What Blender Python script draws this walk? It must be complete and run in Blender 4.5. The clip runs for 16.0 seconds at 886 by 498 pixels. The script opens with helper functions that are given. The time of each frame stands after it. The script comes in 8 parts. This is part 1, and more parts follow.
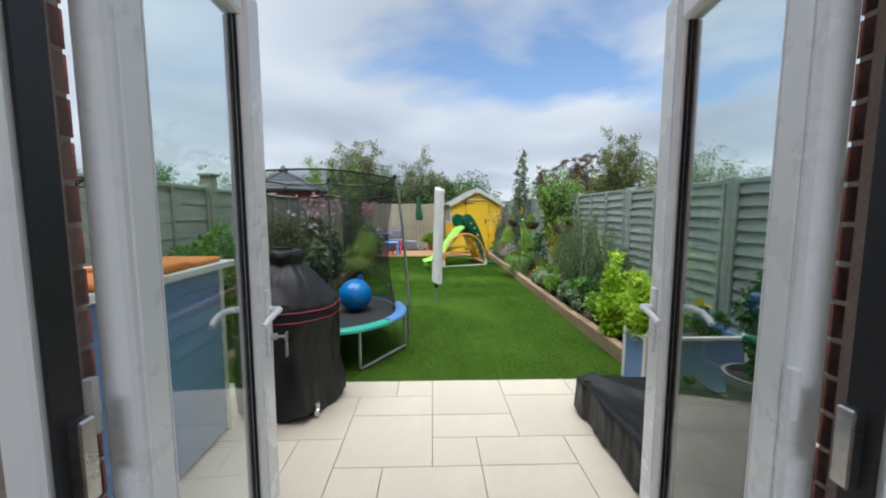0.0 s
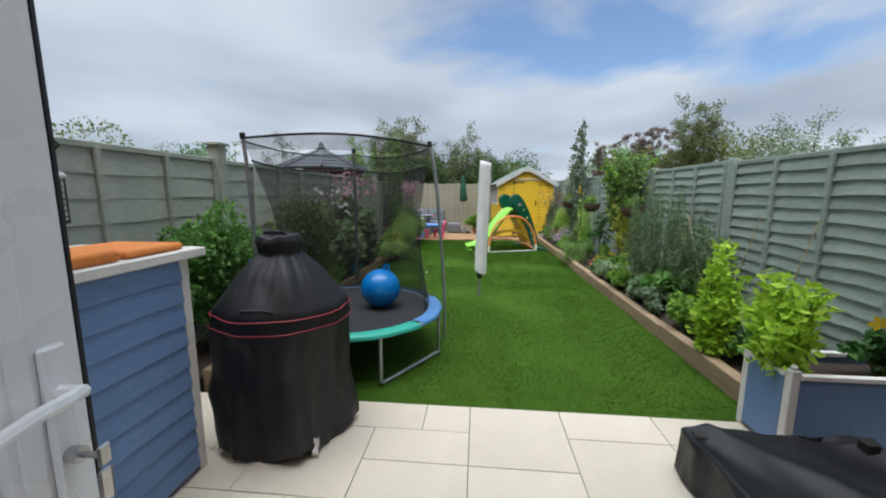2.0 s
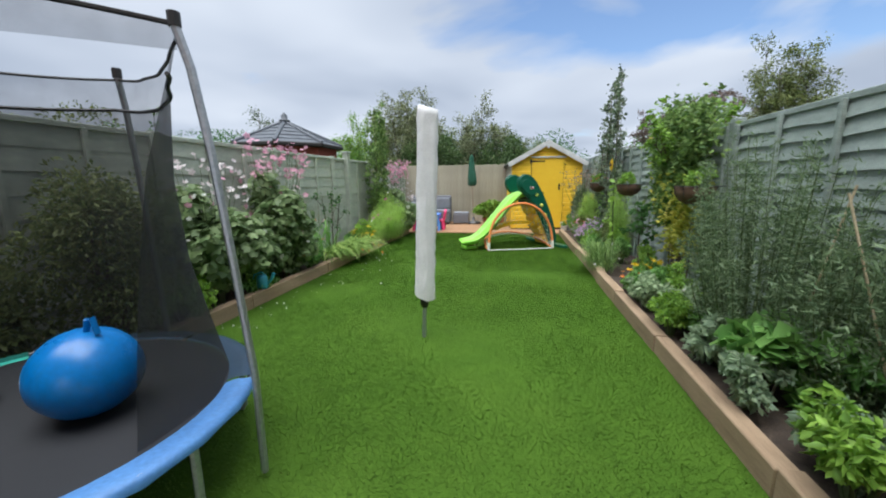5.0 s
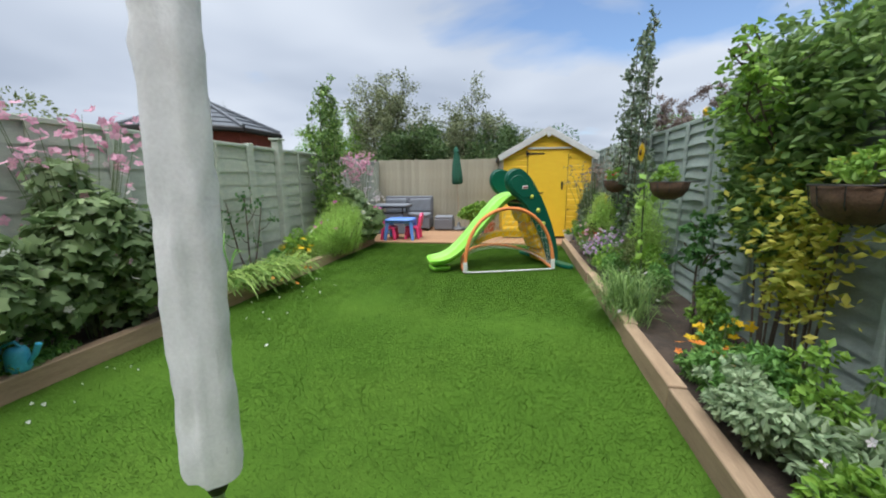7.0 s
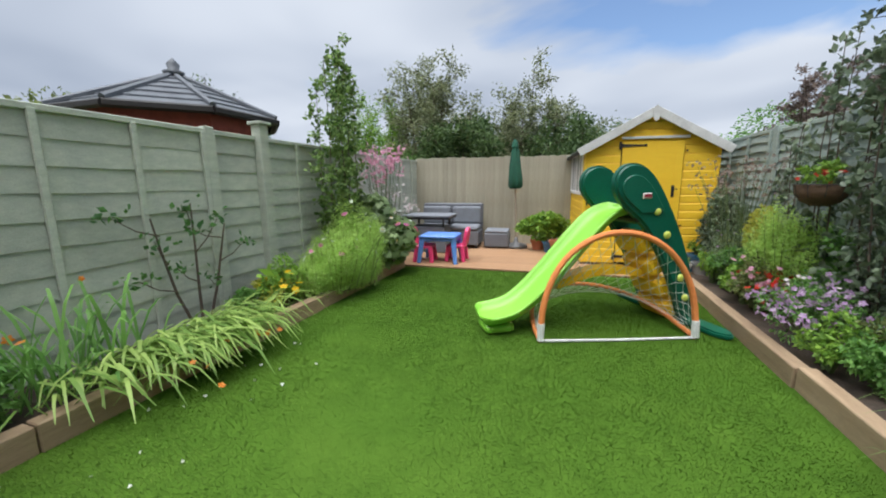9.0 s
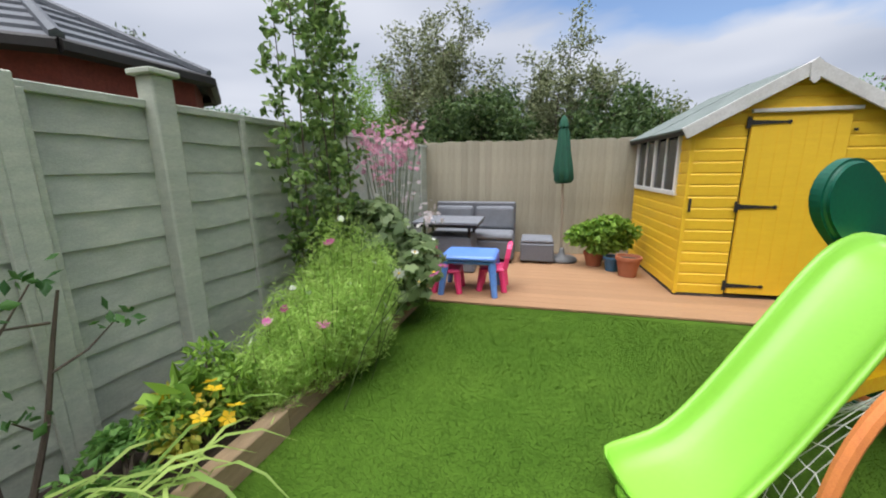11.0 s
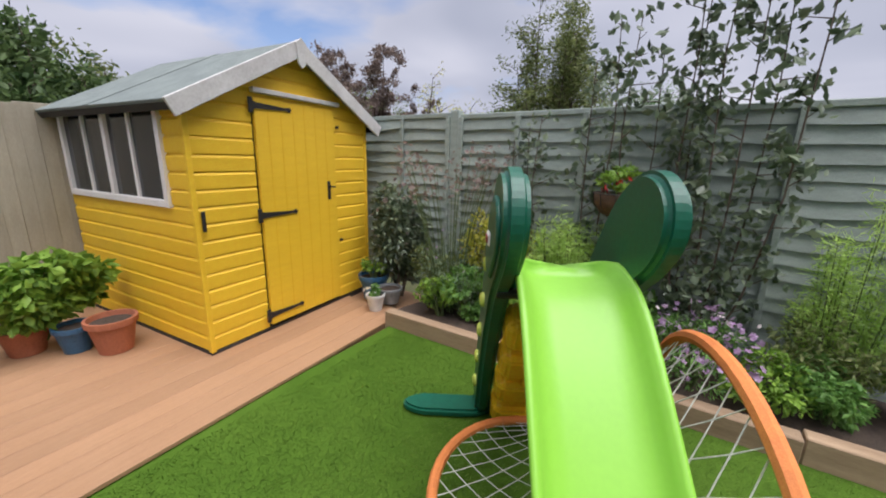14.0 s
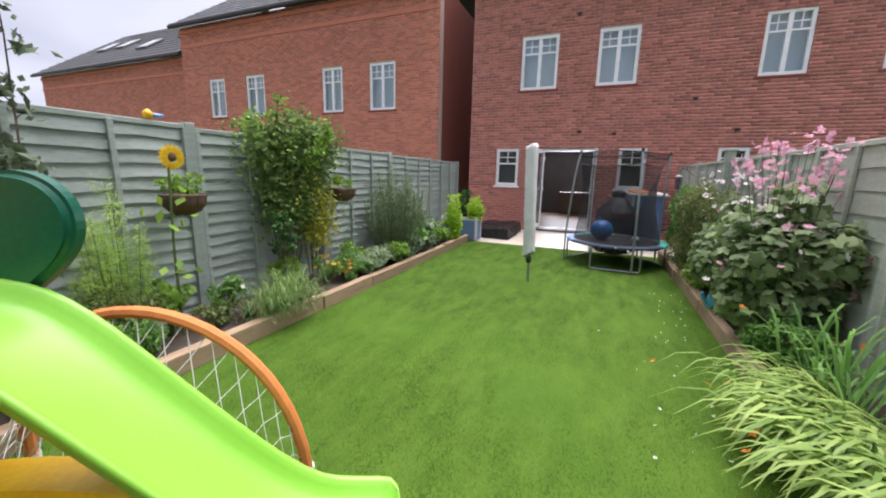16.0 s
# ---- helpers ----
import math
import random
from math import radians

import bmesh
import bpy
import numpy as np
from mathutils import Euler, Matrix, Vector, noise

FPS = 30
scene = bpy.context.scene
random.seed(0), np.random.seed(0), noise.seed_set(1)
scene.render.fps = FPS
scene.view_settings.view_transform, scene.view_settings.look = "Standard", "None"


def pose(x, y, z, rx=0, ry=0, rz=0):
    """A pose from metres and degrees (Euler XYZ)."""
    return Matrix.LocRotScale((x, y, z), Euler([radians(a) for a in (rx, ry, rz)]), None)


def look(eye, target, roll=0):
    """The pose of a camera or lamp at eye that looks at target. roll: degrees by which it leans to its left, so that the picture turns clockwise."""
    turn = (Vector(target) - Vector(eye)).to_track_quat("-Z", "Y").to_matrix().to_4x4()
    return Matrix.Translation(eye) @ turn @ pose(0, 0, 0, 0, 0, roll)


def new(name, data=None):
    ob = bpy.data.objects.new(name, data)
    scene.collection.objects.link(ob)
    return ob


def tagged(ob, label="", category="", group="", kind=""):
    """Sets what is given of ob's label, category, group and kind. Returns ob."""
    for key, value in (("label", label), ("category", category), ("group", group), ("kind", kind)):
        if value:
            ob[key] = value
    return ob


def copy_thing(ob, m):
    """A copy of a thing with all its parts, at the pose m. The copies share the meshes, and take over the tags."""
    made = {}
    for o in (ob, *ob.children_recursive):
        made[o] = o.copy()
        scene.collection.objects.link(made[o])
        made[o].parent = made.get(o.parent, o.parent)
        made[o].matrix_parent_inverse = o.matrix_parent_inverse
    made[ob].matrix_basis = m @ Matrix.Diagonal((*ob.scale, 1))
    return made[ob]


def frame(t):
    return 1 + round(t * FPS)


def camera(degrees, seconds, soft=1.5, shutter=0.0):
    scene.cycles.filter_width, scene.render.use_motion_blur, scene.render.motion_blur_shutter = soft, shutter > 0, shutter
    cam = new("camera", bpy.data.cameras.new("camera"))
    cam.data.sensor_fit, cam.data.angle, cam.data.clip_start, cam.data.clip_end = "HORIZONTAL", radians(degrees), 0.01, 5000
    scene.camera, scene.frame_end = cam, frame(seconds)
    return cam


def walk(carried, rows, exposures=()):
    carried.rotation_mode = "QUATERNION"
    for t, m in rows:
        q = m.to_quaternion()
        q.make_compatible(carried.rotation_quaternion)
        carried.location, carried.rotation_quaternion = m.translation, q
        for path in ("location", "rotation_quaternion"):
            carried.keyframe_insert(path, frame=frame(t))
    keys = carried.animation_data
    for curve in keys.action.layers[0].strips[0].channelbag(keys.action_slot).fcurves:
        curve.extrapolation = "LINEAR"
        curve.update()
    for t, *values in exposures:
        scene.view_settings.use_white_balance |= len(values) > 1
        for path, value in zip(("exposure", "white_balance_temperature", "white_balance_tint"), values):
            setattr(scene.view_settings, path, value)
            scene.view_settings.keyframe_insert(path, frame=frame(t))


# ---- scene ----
cam = camera(99.7, 16.0, soft=2.0)
PATH = [
    (0, (0.017, -0.097, 1.519), (0.073, 1.892, 1.321), 0.0),
    (0.5, (0.051, 0.046, 1.503), (0.031, 2.036, 1.304), -0.0),
    (1, (0.05, 0.23, 1.481), (-0.045, 2.214, 1.25), 0.1),
    (1.5, (0.039, 0.507, 1.499), (-0.102, 2.485, 1.245), 0.1),
    (2, (0.042, 0.733, 1.465), (-0.141, 2.703, 1.172), 0.2),
    (2.5, (0.141, 1.013, 1.39), (-0.125, 2.974, 1.1), -0.2),
    (3, (0.219, 1.331, 1.359), (-0.142, 3.277, 1.071), -0.1),
    (3.5, (0.341, 1.705, 1.346), (-0.033, 3.646, 1.045), -0.3),
    (4, (0.51, 2.104, 1.349), (0.137, 4.039, 1.004), -0.5),
    (6.5, (1.046, 4.519, 1.285), (0.668, 6.449, 0.925), -0.4),
    (7, (1.048, 5.057, 1.296), (0.658, 6.985, 0.934), -0.5),
    (7.5, (0.996, 5.622, 1.303), (0.53, 7.535, 0.949), -0.5),
    (8, (0.878, 6.147, 1.288), (0.362, 8.047, 0.936), -0.5),
    (8.5, (0.7, 6.616, 1.278), (0.118, 8.498, 0.938), -0.4),
    (9, (0.503, 7.114, 1.299), (-0.122, 8.982, 0.954), -0.4),
    (9.5, (0.251, 7.594, 1.343), (-0.392, 9.454, 0.984), -0.3),
    (12, (-0.867, 9.591, 1.452), (-1.222, 11.505, 0.992), -0.6),
    (12.5, (-0.909, 9.997, 1.422), (-0.912, 11.945, 0.972), -0.3),
    (13, (-0.814, 10.316, 1.453), (-0.327, 12.199, 0.986), -0.1),
    (13.5, (-0.631, 10.496, 1.484), (0.504, 12.069, 0.998), 0.4),
    (14, (-0.449, 10.577, 1.478), (1.182, 11.635, 1.009), 1.4),
    (14.5, (-0.62, 10.718, 1.488), (1.327, 10.627, 1.037), 2.2),
    (15, (-0.76, 10.851, 1.466), (0.909, 9.821, 1.074), 1.2),
    (15.5, (-0.772, 11.06, 1.463), (0.433, 9.513, 1.07), 1.3),
    (16, (-0.772, 11.276, 1.471), (-0.025, 9.461, 1.084), 1.3),
]
EXPOSURES = [(0.0, 0.43, 5950, 8), (1.0, 0.34, 5900, 8), (2.0, 0.25, 5850, 8), (3.5, 0.44, 5850, 9), (9.5, 0.38, 6000, 11), (12.5, 0.38, 6150, 18), (13.5, 0.26, 6150, 20), (14.0, 0.22, 6100, 20), (14.5, 0.42, 6100, 19), (15.0, 0.62, 6150, 21), (16.0, 0.75, 6150, 21)]
walk(cam, [(t, look(eye, target, roll)) for t, eye, target, roll in PATH], EXPOSURES)

# ---- world and sun ----
world = bpy.data.worlds.new("world")
scene.world = world
world.use_nodes = True
wn, wl = world.node_tree.nodes, world.node_tree.links
wn.clear()
w_out = wn.new("ShaderNodeOutputWorld")
w_bg = wn.new("ShaderNodeBackground")
w_sky = wn.new("ShaderNodeTexSky")
w_sky.sky_type = "NISHITA"
w_sky.sun_disc = False
SUN_EL, SUN_AZ = radians(74), radians(195)
w_sky.sun_elevation, w_sky.sun_rotation = SUN_EL, SUN_AZ
w_bg.inputs["Strength"].default_value = 0.132
# cloud deck: the direction is projected on a flat layer overhead
w_tc = wn.new("ShaderNodeTexCoord")
w_sep = wn.new("ShaderNodeSeparateXYZ")
w_max = wn.new("ShaderNodeMath"); w_max.operation = "MAXIMUM"; w_max.inputs[1].default_value = 0.0
w_add = wn.new("ShaderNodeMath"); w_add.operation = "ADD"; w_add.inputs[1].default_value = 0.16
w_dx = wn.new("ShaderNodeMath"); w_dx.operation = "DIVIDE"
w_dy = wn.new("ShaderNodeMath"); w_dy.operation = "DIVIDE"
w_cmb = wn.new("ShaderNodeCombineXYZ")
wl.new(w_tc.outputs["Generated"], w_sep.inputs[0])
wl.new(w_sep.outputs["Z"], w_max.inputs[0]); wl.new(w_max.outputs[0], w_add.inputs[0])
wl.new(w_sep.outputs["X"], w_dx.inputs[0]); wl.new(w_add.outputs[0], w_dx.inputs[1])
wl.new(w_sep.outputs["Y"], w_dy.inputs[0]); wl.new(w_add.outputs[0], w_dy.inputs[1])
wl.new(w_dx.outputs[0], w_cmb.inputs[0]); wl.new(w_dy.outputs[0], w_cmb.inputs[1])


def w_noise(scale, detail, rough, offset):
    mp = wn.new("ShaderNodeMapping")
    mp.inputs["Location"].default_value = offset
    nz = wn.new("ShaderNodeTexNoise")
    nz.inputs["Scale"].default_value, nz.inputs["Detail"].default_value, nz.inputs["Roughness"].default_value = scale, detail, rough
    nz.inputs["Distortion"].default_value = 0.25
    wl.new(w_cmb.outputs[0], mp.inputs[0]); wl.new(mp.outputs[0], nz.inputs["Vector"])
    return nz


def w_ramp(src, stops):
    rp = wn.new("ShaderNodeValToRGB")
    while len(rp.color_ramp.elements) < len(stops):
        rp.color_ramp.elements.new(0.5)
    for e, (p, c) in zip(rp.color_ramp.elements, stops):
        e.position, e.color = p, (*c, 1)
    wl.new(src, rp.inputs[0])
    return rp


# a broad opening in the cloud to the north-east
w_far = wn.new("ShaderNodeVectorMath"); w_far.operation = "DISTANCE"; w_far.inputs[1].default_value = (0.85, 1.82, 0.0)
wl.new(w_cmb.outputs[0], w_far.inputs[0])
w_gap = wn.new("ShaderNodeMapRange"); w_gap.inputs[1].default_value, w_gap.inputs[2].default_value, w_gap.inputs[3].default_value, w_gap.inputs[4].default_value = 0.0, 1.15, -0.27, 0.10
wl.new(w_far.outputs["Value"], w_gap.inputs[0])
w_sum = wn.new("ShaderNodeMath"); w_sum.operation = "ADD"
wl.new(w_noise(1.1, 5, 0.5, (2.3, 1.4, 0.0)).outputs["Fac"], w_sum.inputs[0]); wl.new(w_gap.outputs[0], w_sum.inputs[1])
cover = w_ramp(w_sum.outputs[0], [(0.30, (0, 0, 0)), (0.48, (1, 1, 1))])
tone = w_ramp(w_noise(0.7, 3, 0.45, (4.0, 1.0, 0.0)).outputs["Fac"], [(0.30, (2.6, 2.85, 3.25)), (0.50, (3.6, 3.8, 4.1)), (0.70, (4.8, 4.9, 5.0))])
w_mix = wn.new("ShaderNodeMixRGB")
wl.new(cover.outputs[0], w_mix.inputs[0]); wl.new(w_sky.outputs[0], w_mix.inputs[1]); wl.new(tone.outputs[0], w_mix.inputs[2])
wl.new(w_mix.outputs[0], w_bg.inputs["Color"]); wl.new(w_bg.outputs[0], w_out.inputs["Surface"])

sun = new("sun", bpy.data.lights.new("sun", "SUN"))
sun.data.energy, sun.data.angle, sun.data.color = 4.5, radians(60), (1.0, 0.96, 0.9)
sun_dir = Vector((math.sin(SUN_AZ) * math.cos(SUN_EL), math.cos(SUN_AZ) * math.cos(SUN_EL), math.sin(SUN_EL)))
sun.matrix_world = look(sun_dir * 40, (0, 0, 0))

# ---- materials ----


def nodes_of(name):
    m = bpy.data.materials.new(name)
    m.use_nodes = True
    nt = m.node_tree
    return m, nt.nodes, nt.links, nt.nodes["Principled BSDF"]


def surf(name, c1, c2=None, scale=6.0, rough=0.6, bump=0.2, fine=60.0, metal=0.0, stretch=(1, 1, 1), dirt=0.0, dirt_col=(0.1, 0.08, 0.05), vary=0.0, spec=0.5, coords="Object", island=False):
    """Two-scale noise colour with fine bump; dirt adds broad stains; vary shifts each object's tone."""
    m, n, l, b = nodes_of(name)
    c2 = c2 or tuple(v * 0.75 for v in c1)
    tc = n.new("ShaderNodeTexCoord")
    mp = n.new("ShaderNodeMapping"); mp.inputs["Scale"].default_value = stretch
    l.new(tc.outputs[coords], mp.inputs[0])
    a = n.new("ShaderNodeTexNoise"); a.inputs["Scale"].default_value = scale; a.inputs["Detail"].default_value = 6; a.inputs["Roughness"].default_value = 0.65
    f = n.new("ShaderNodeTexNoise"); f.inputs["Scale"].default_value = fine; f.inputs["Detail"].default_value = 4
    l.new(mp.outputs[0], a.inputs["Vector"]); l.new(mp.outputs[0], f.inputs["Vector"])
    r = n.new("ShaderNodeValToRGB")
    r.color_ramp.elements[0].position, r.color_ramp.elements[1].position = 0.32, 0.68
    r.color_ramp.elements[0].color, r.color_ramp.elements[1].color = (*c2, 1), (*c1, 1)
    l.new(a.outputs["Fac"], r.inputs[0])
    col = r.outputs[0]
    mx = n.new("ShaderNodeMixRGB"); mx.blend_type = "OVERLAY"; mx.inputs[0].default_value = 0.3 if bump else 0.05
    l.new(col, mx.inputs[1]); l.new(f.outputs["Fac"], mx.inputs[2]); col = mx.outputs[0]
    if dirt:
        d = n.new("ShaderNodeTexNoise"); d.inputs["Scale"].default_value = scale * 0.22; d.inputs["Detail"].default_value = 7; d.inputs["Roughness"].default_value = 0.7
        l.new(tc.outputs[coords], d.inputs["Vector"])
        dr = n.new("ShaderNodeMapRange"); dr.inputs[1].default_value, dr.inputs[2].default_value, dr.inputs[3].default_value, dr.inputs[4].default_value = 0.45, 0.72, 0.0, dirt
        l.new(d.outputs["Fac"], dr.inputs[0])
        dm = n.new("ShaderNodeMixRGB"); dm.inputs[2].default_value = (*dirt_col, 1)
        l.new(dr.outputs[0], dm.inputs[0]); l.new(col, dm.inputs[1]); col = dm.outputs[0]
    if vary:
        src = n.new("ShaderNodeNewGeometry").outputs["Random Per Island"] if island else n.new("ShaderNodeObjectInfo").outputs["Random"]
        vr = n.new("ShaderNodeMapRange"); vr.inputs[3].default_value, vr.inputs[4].default_value = 1 - vary, 1 + vary
        l.new(src, vr.inputs[0])
        hs = n.new("ShaderNodeHueSaturation"); l.new(vr.outputs[0], hs.inputs["Value"]); l.new(col, hs.inputs["Color"]); col = hs.outputs[0]
    l.new(col, b.inputs["Base Color"])
    rr = n.new("ShaderNodeMapRange"); rr.inputs[3].default_value, rr.inputs[4].default_value = max(0.02, rough - 0.12), min(1, rough + 0.12)
    l.new(a.outputs["Fac"], rr.inputs[0]); l.new(rr.outputs[0], b.inputs["Roughness"])
    b.inputs["Metallic"].default_value = metal
    b.inputs["Specular IOR Level"].default_value = spec
    if bump:
        bp = n.new("ShaderNodeBump"); bp.inputs["Strength"].default_value = bump; bp.inputs["Distance"].default_value = 0.004
        l.new(f.outputs["Fac"], bp.inputs["Height"]); l.new(bp.outputs[0], b.inputs["Normal"])
    return m


def leaf_mat(name, c1, c2, rough=0.5, through_light=0.42, spec=0.35):
    """Leaf: each leaf its own tone, a little light shining through."""
    m, n, l, b = nodes_of(name)
    g = n.new("ShaderNodeNewGeometry")
    r = n.new("ShaderNodeValToRGB")
    r.color_ramp.elements[0].color, r.color_ramp.elements[1].color = (*c1, 1), (*c2, 1)
    l.new(g.outputs["Random Per Island"], r.inputs[0])
    l.new(r.outputs[0], b.inputs["Base Color"])
    b.inputs["Roughness"].default_value = rough
    b.inputs["Specular IOR Level"].default_value = spec
    tr = n.new("ShaderNodeBsdfTranslucent"); l.new(r.outputs[0], tr.inputs[0])
    mx = n.new("ShaderNodeMixShader"); mx.inputs[0].default_value = through_light
    l.new(b.outputs[0], mx.inputs[1]); l.new(tr.outputs[0], mx.inputs[2])
    l.new(mx.outputs[0], n["Material Output"].inputs["Surface"])
    return m


def glass_mat(name, tint=(0.9, 0.95, 0.95), rough=0.01):
    """Thin pane: clear, with a mirror gloss that grows at grazing angles."""
    m, n, l, b = nodes_of(name)
    n.remove(b)
    t = n.new("ShaderNodeBsdfTransparent"); t.inputs[0].default_value = (*tint, 1)
    g = n.new("ShaderNodeBsdfGlossy"); g.inputs["Roughness"].default_value = rough
    lw = n.new("ShaderNodeLayerWeight")
    pw = n.new("ShaderNodeMath"); pw.operation = "POWER"; pw.inputs[1].default_value = 4.0
    l.new(lw.outputs["Facing"], pw.inputs[0])
    fr = n.new("ShaderNodeMapRange"); fr.inputs[3].default_value, fr.inputs[4].default_value = 0.06, 0.85
    l.new(pw.outputs[0], fr.inputs[0])
    mx = n.new("ShaderNodeMixShader")
    l.new(fr.outputs[0], mx.inputs[0]); l.new(t.outputs[0], mx.inputs[1]); l.new(g.outputs[0], mx.inputs[2])
    l.new(mx.outputs[0], n["Material Output"].inputs["Surface"])
    return m


def net_mat(name, col, gap):
    """Woven mesh fabric: fine threads with open holes between them."""
    m, n, l, b = nodes_of(name)
    b.inputs["Base Color"].default_value = (*col, 1); b.inputs["Roughness"].default_value = 0.85
    t = n.new("ShaderNodeBsdfTransparent")
    nz = n.new("ShaderNodeTexNoise"); nz.inputs["Scale"].default_value = 7; nz.inputs["Detail"].default_value = 4
    tc = n.new("ShaderNodeTexCoord"); l.new(tc.outputs["Object"], nz.inputs["Vector"])
    mr = n.new("ShaderNodeMapRange"); mr.inputs[3].default_value, mr.inputs[4].default_value = gap - 0.12, gap + 0.12
    l.new(nz.outputs["Fac"], mr.inputs[0])
    mx = n.new("ShaderNodeMixShader")
    l.new(mr.outputs[0], mx.inputs[0]); l.new(b.outputs[0], mx.inputs[1]); l.new(t.outputs[0], mx.inputs[2])
    l.new(mx.outputs[0], n["Material Output"].inputs["Surface"])
    return m


def turf_mat(name, c1, c2):
    """Blades in broad brushed patches of lighter and darker green."""
    m, n, l, b = nodes_of(name)
    tc = n.new("ShaderNodeTexCoord")
    mp = n.new("ShaderNodeMapping"); mp.inputs["Scale"].default_value = (1.6, 0.55, 1.0)
    nz = n.new("ShaderNodeTexNoise"); nz.inputs["Scale"].default_value = 3.2; nz.inputs["Detail"].default_value = 8; nz.inputs["Roughness"].default_value = 0.74
    g = n.new("ShaderNodeNewGeometry")
    mx = n.new("ShaderNodeMixRGB"); mx.inputs[0].default_value = 0.13
    r = n.new("ShaderNodeValToRGB")
    r.color_ramp.elements[0].position, r.color_ramp.elements[1].position = 0.38, 0.62
    r.color_ramp.elements[0].color, r.color_ramp.elements[1].color = (*c1, 1), (*c2, 1)
    l.new(tc.outputs["Object"], mp.inputs[0]); l.new(mp.outputs[0], nz.inputs["Vector"]); l.new(nz.outputs["Fac"], mx.inputs[1]); l.new(g.outputs["Random Per Island"], mx.inputs[2])
    l.new(mx.outputs[0], r.inputs[0]); l.new(r.outputs[0], b.inputs["Base Color"])
    b.inputs["Roughness"].default_value = 0.75
    b.inputs["Specular IOR Level"].default_value = 0.12
    return m


M_TURF = surf("artificial_turf", (0.064, 0.134, 0.013), (0.048, 0.106, 0.009), 5, 0.85, 0.3, 260, dirt=0.5, dirt_col=(0.092, 0.168, 0.019), spec=0.1)
M_BLADE = turf_mat("turf_blade", (0.040, 0.094, 0.009), (0.138, 0.236, 0.034))
M_GROUND = surf("rough_ground", (0.12, 0.13, 0.05), (0.07, 0.08, 0.03), 1.5, 0.9, 0.6, 30)
M_SOIL = surf("dark_soil", (0.07, 0.05, 0.035), (0.03, 0.022, 0.016), 14, 0.95, 1.0, 90, dirt=0.4, dirt_col=(0.12, 0.08, 0.05))
M_SLAB = surf("cream_porcelain_slab", (0.76, 0.68, 0.55), (0.70, 0.62, 0.50), 3, 0.42, 0.08, 120, dirt=0.18, dirt_col=(0.52, 0.44, 0.33), vary=0.035)
M_GROUT = surf("grey_grout", (0.22, 0.20, 0.17), None, 20, 0.9, 0.4, 90)
M_SLEEPER = surf("pine_sleeper", (0.37, 0.265, 0.165), (0.25, 0.17, 0.10), 3, 0.8, 0.5, 40, stretch=(6, 0.6, 6), dirt=0.45, dirt_col=(0.20, 0.15, 0.09), vary=0.12)
M_DECK = surf("tan_composite_deck", (0.365, 0.212, 0.110), (0.305, 0.174, 0.088), 5, 0.65, 0.25, 70, stretch=(0.6, 8, 4), dirt=0.3, dirt_col=(0.41, 0.262, 0.15), vary=0.08)
M_FENCE_R = surf("sage_painted_board", (0.33, 0.385, 0.345), (0.25, 0.30, 0.265), 4, 0.75, 0.5, 60, stretch=(2, 0.6, 5), dirt=0.35, dirt_col=(0.17, 0.20, 0.165), vary=0.10)
M_FENCE_L = surf("olive_painted_board", (0.47, 0.50, 0.415), (0.365, 0.40, 0.335), 4, 0.8, 0.7, 60, stretch=(2, 0.6, 5), dirt=0.6, dirt_col=(0.22, 0.255, 0.24), vary=0.10)
M_FENCE_B = surf("weathered_beige_board", (0.40, 0.365, 0.275), (0.31, 0.285, 0.21), 3, 0.85, 0.4, 60, stretch=(6, 6, 0.6), dirt=0.45, dirt_col=(0.25, 0.235, 0.165), vary=0.10)
M_BRICK = surf("red_brick", (0.51, 0.195, 0.150), (0.38, 0.140, 0.108), 7, 0.85, 0.5, 90, vary=0.26, island=True)
M_BRICK2 = surf("bright_red_brick", (0.64, 0.235, 0.155), (0.54, 0.190, 0.120), 7, 0.85, 0.5, 90, vary=0.2, island=True)
M_MORTAR = surf("mortar", (0.55, 0.44, 0.38), (0.46, 0.36, 0.31), 9, 0.95, 0.4, 90)
M_SOLDIER = surf("dark_red_brick_band", (0.27, 0.06, 0.04), (0.2, 0.05, 0.035), 9, 0.85, 0.5, 90)
M_ROOF = surf("grey_roof_tile", (0.085, 0.085, 0.085), (0.05, 0.052, 0.055), 6, 0.75, 0.5, 60, dirt=0.3, dirt_col=(0.12, 0.12, 0.11))
M_SLATE = surf("blue_grey_slate", (0.12, 0.135, 0.15), (0.085, 0.095, 0.11), 5, 0.6, 0.4, 60)
M_UPVC = surf("white_upvc", (0.90, 0.90, 0.90), (0.885, 0.885, 0.885), 3, 0.28, 0.0, 60)
M_GASKET = surf("black_rubber", (0.015, 0.015, 0.016), None, 10, 0.5, 0.1)
M_PANE = glass_mat("window_glass")
# net curtain, its colour lightened and blued for sky mirrored in the panes
M_CURTAIN = surf("pale_blind_sky_tint", (0.60, 0.64, 0.70), (0.50, 0.54, 0.60), 4, 0.85, 0.1, 40, stretch=(8, 8, 1))
# dark tone that stands for the shade inside the rooms
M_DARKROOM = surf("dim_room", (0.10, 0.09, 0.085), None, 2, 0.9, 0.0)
M_PLASTER = surf("white_plaster", (0.74, 0.74, 0.73), (0.715, 0.715, 0.705), 2, 0.85, 0.08, 80)
M_WOODFLOOR = surf("oak_floor", (0.30, 0.20, 0.12), (0.22, 0.14, 0.08), 4, 0.5, 0.1, 50, stretch=(1, 8, 1))
M_METAL = surf("steel", (0.6, 0.6, 0.6), None, 10, 0.3, 0.05, metal=1.0)
M_GALV = surf("galvanised_tube", (0.42, 0.44, 0.45), (0.33, 0.35, 0.36), 14, 0.45, 0.08, metal=0.8)
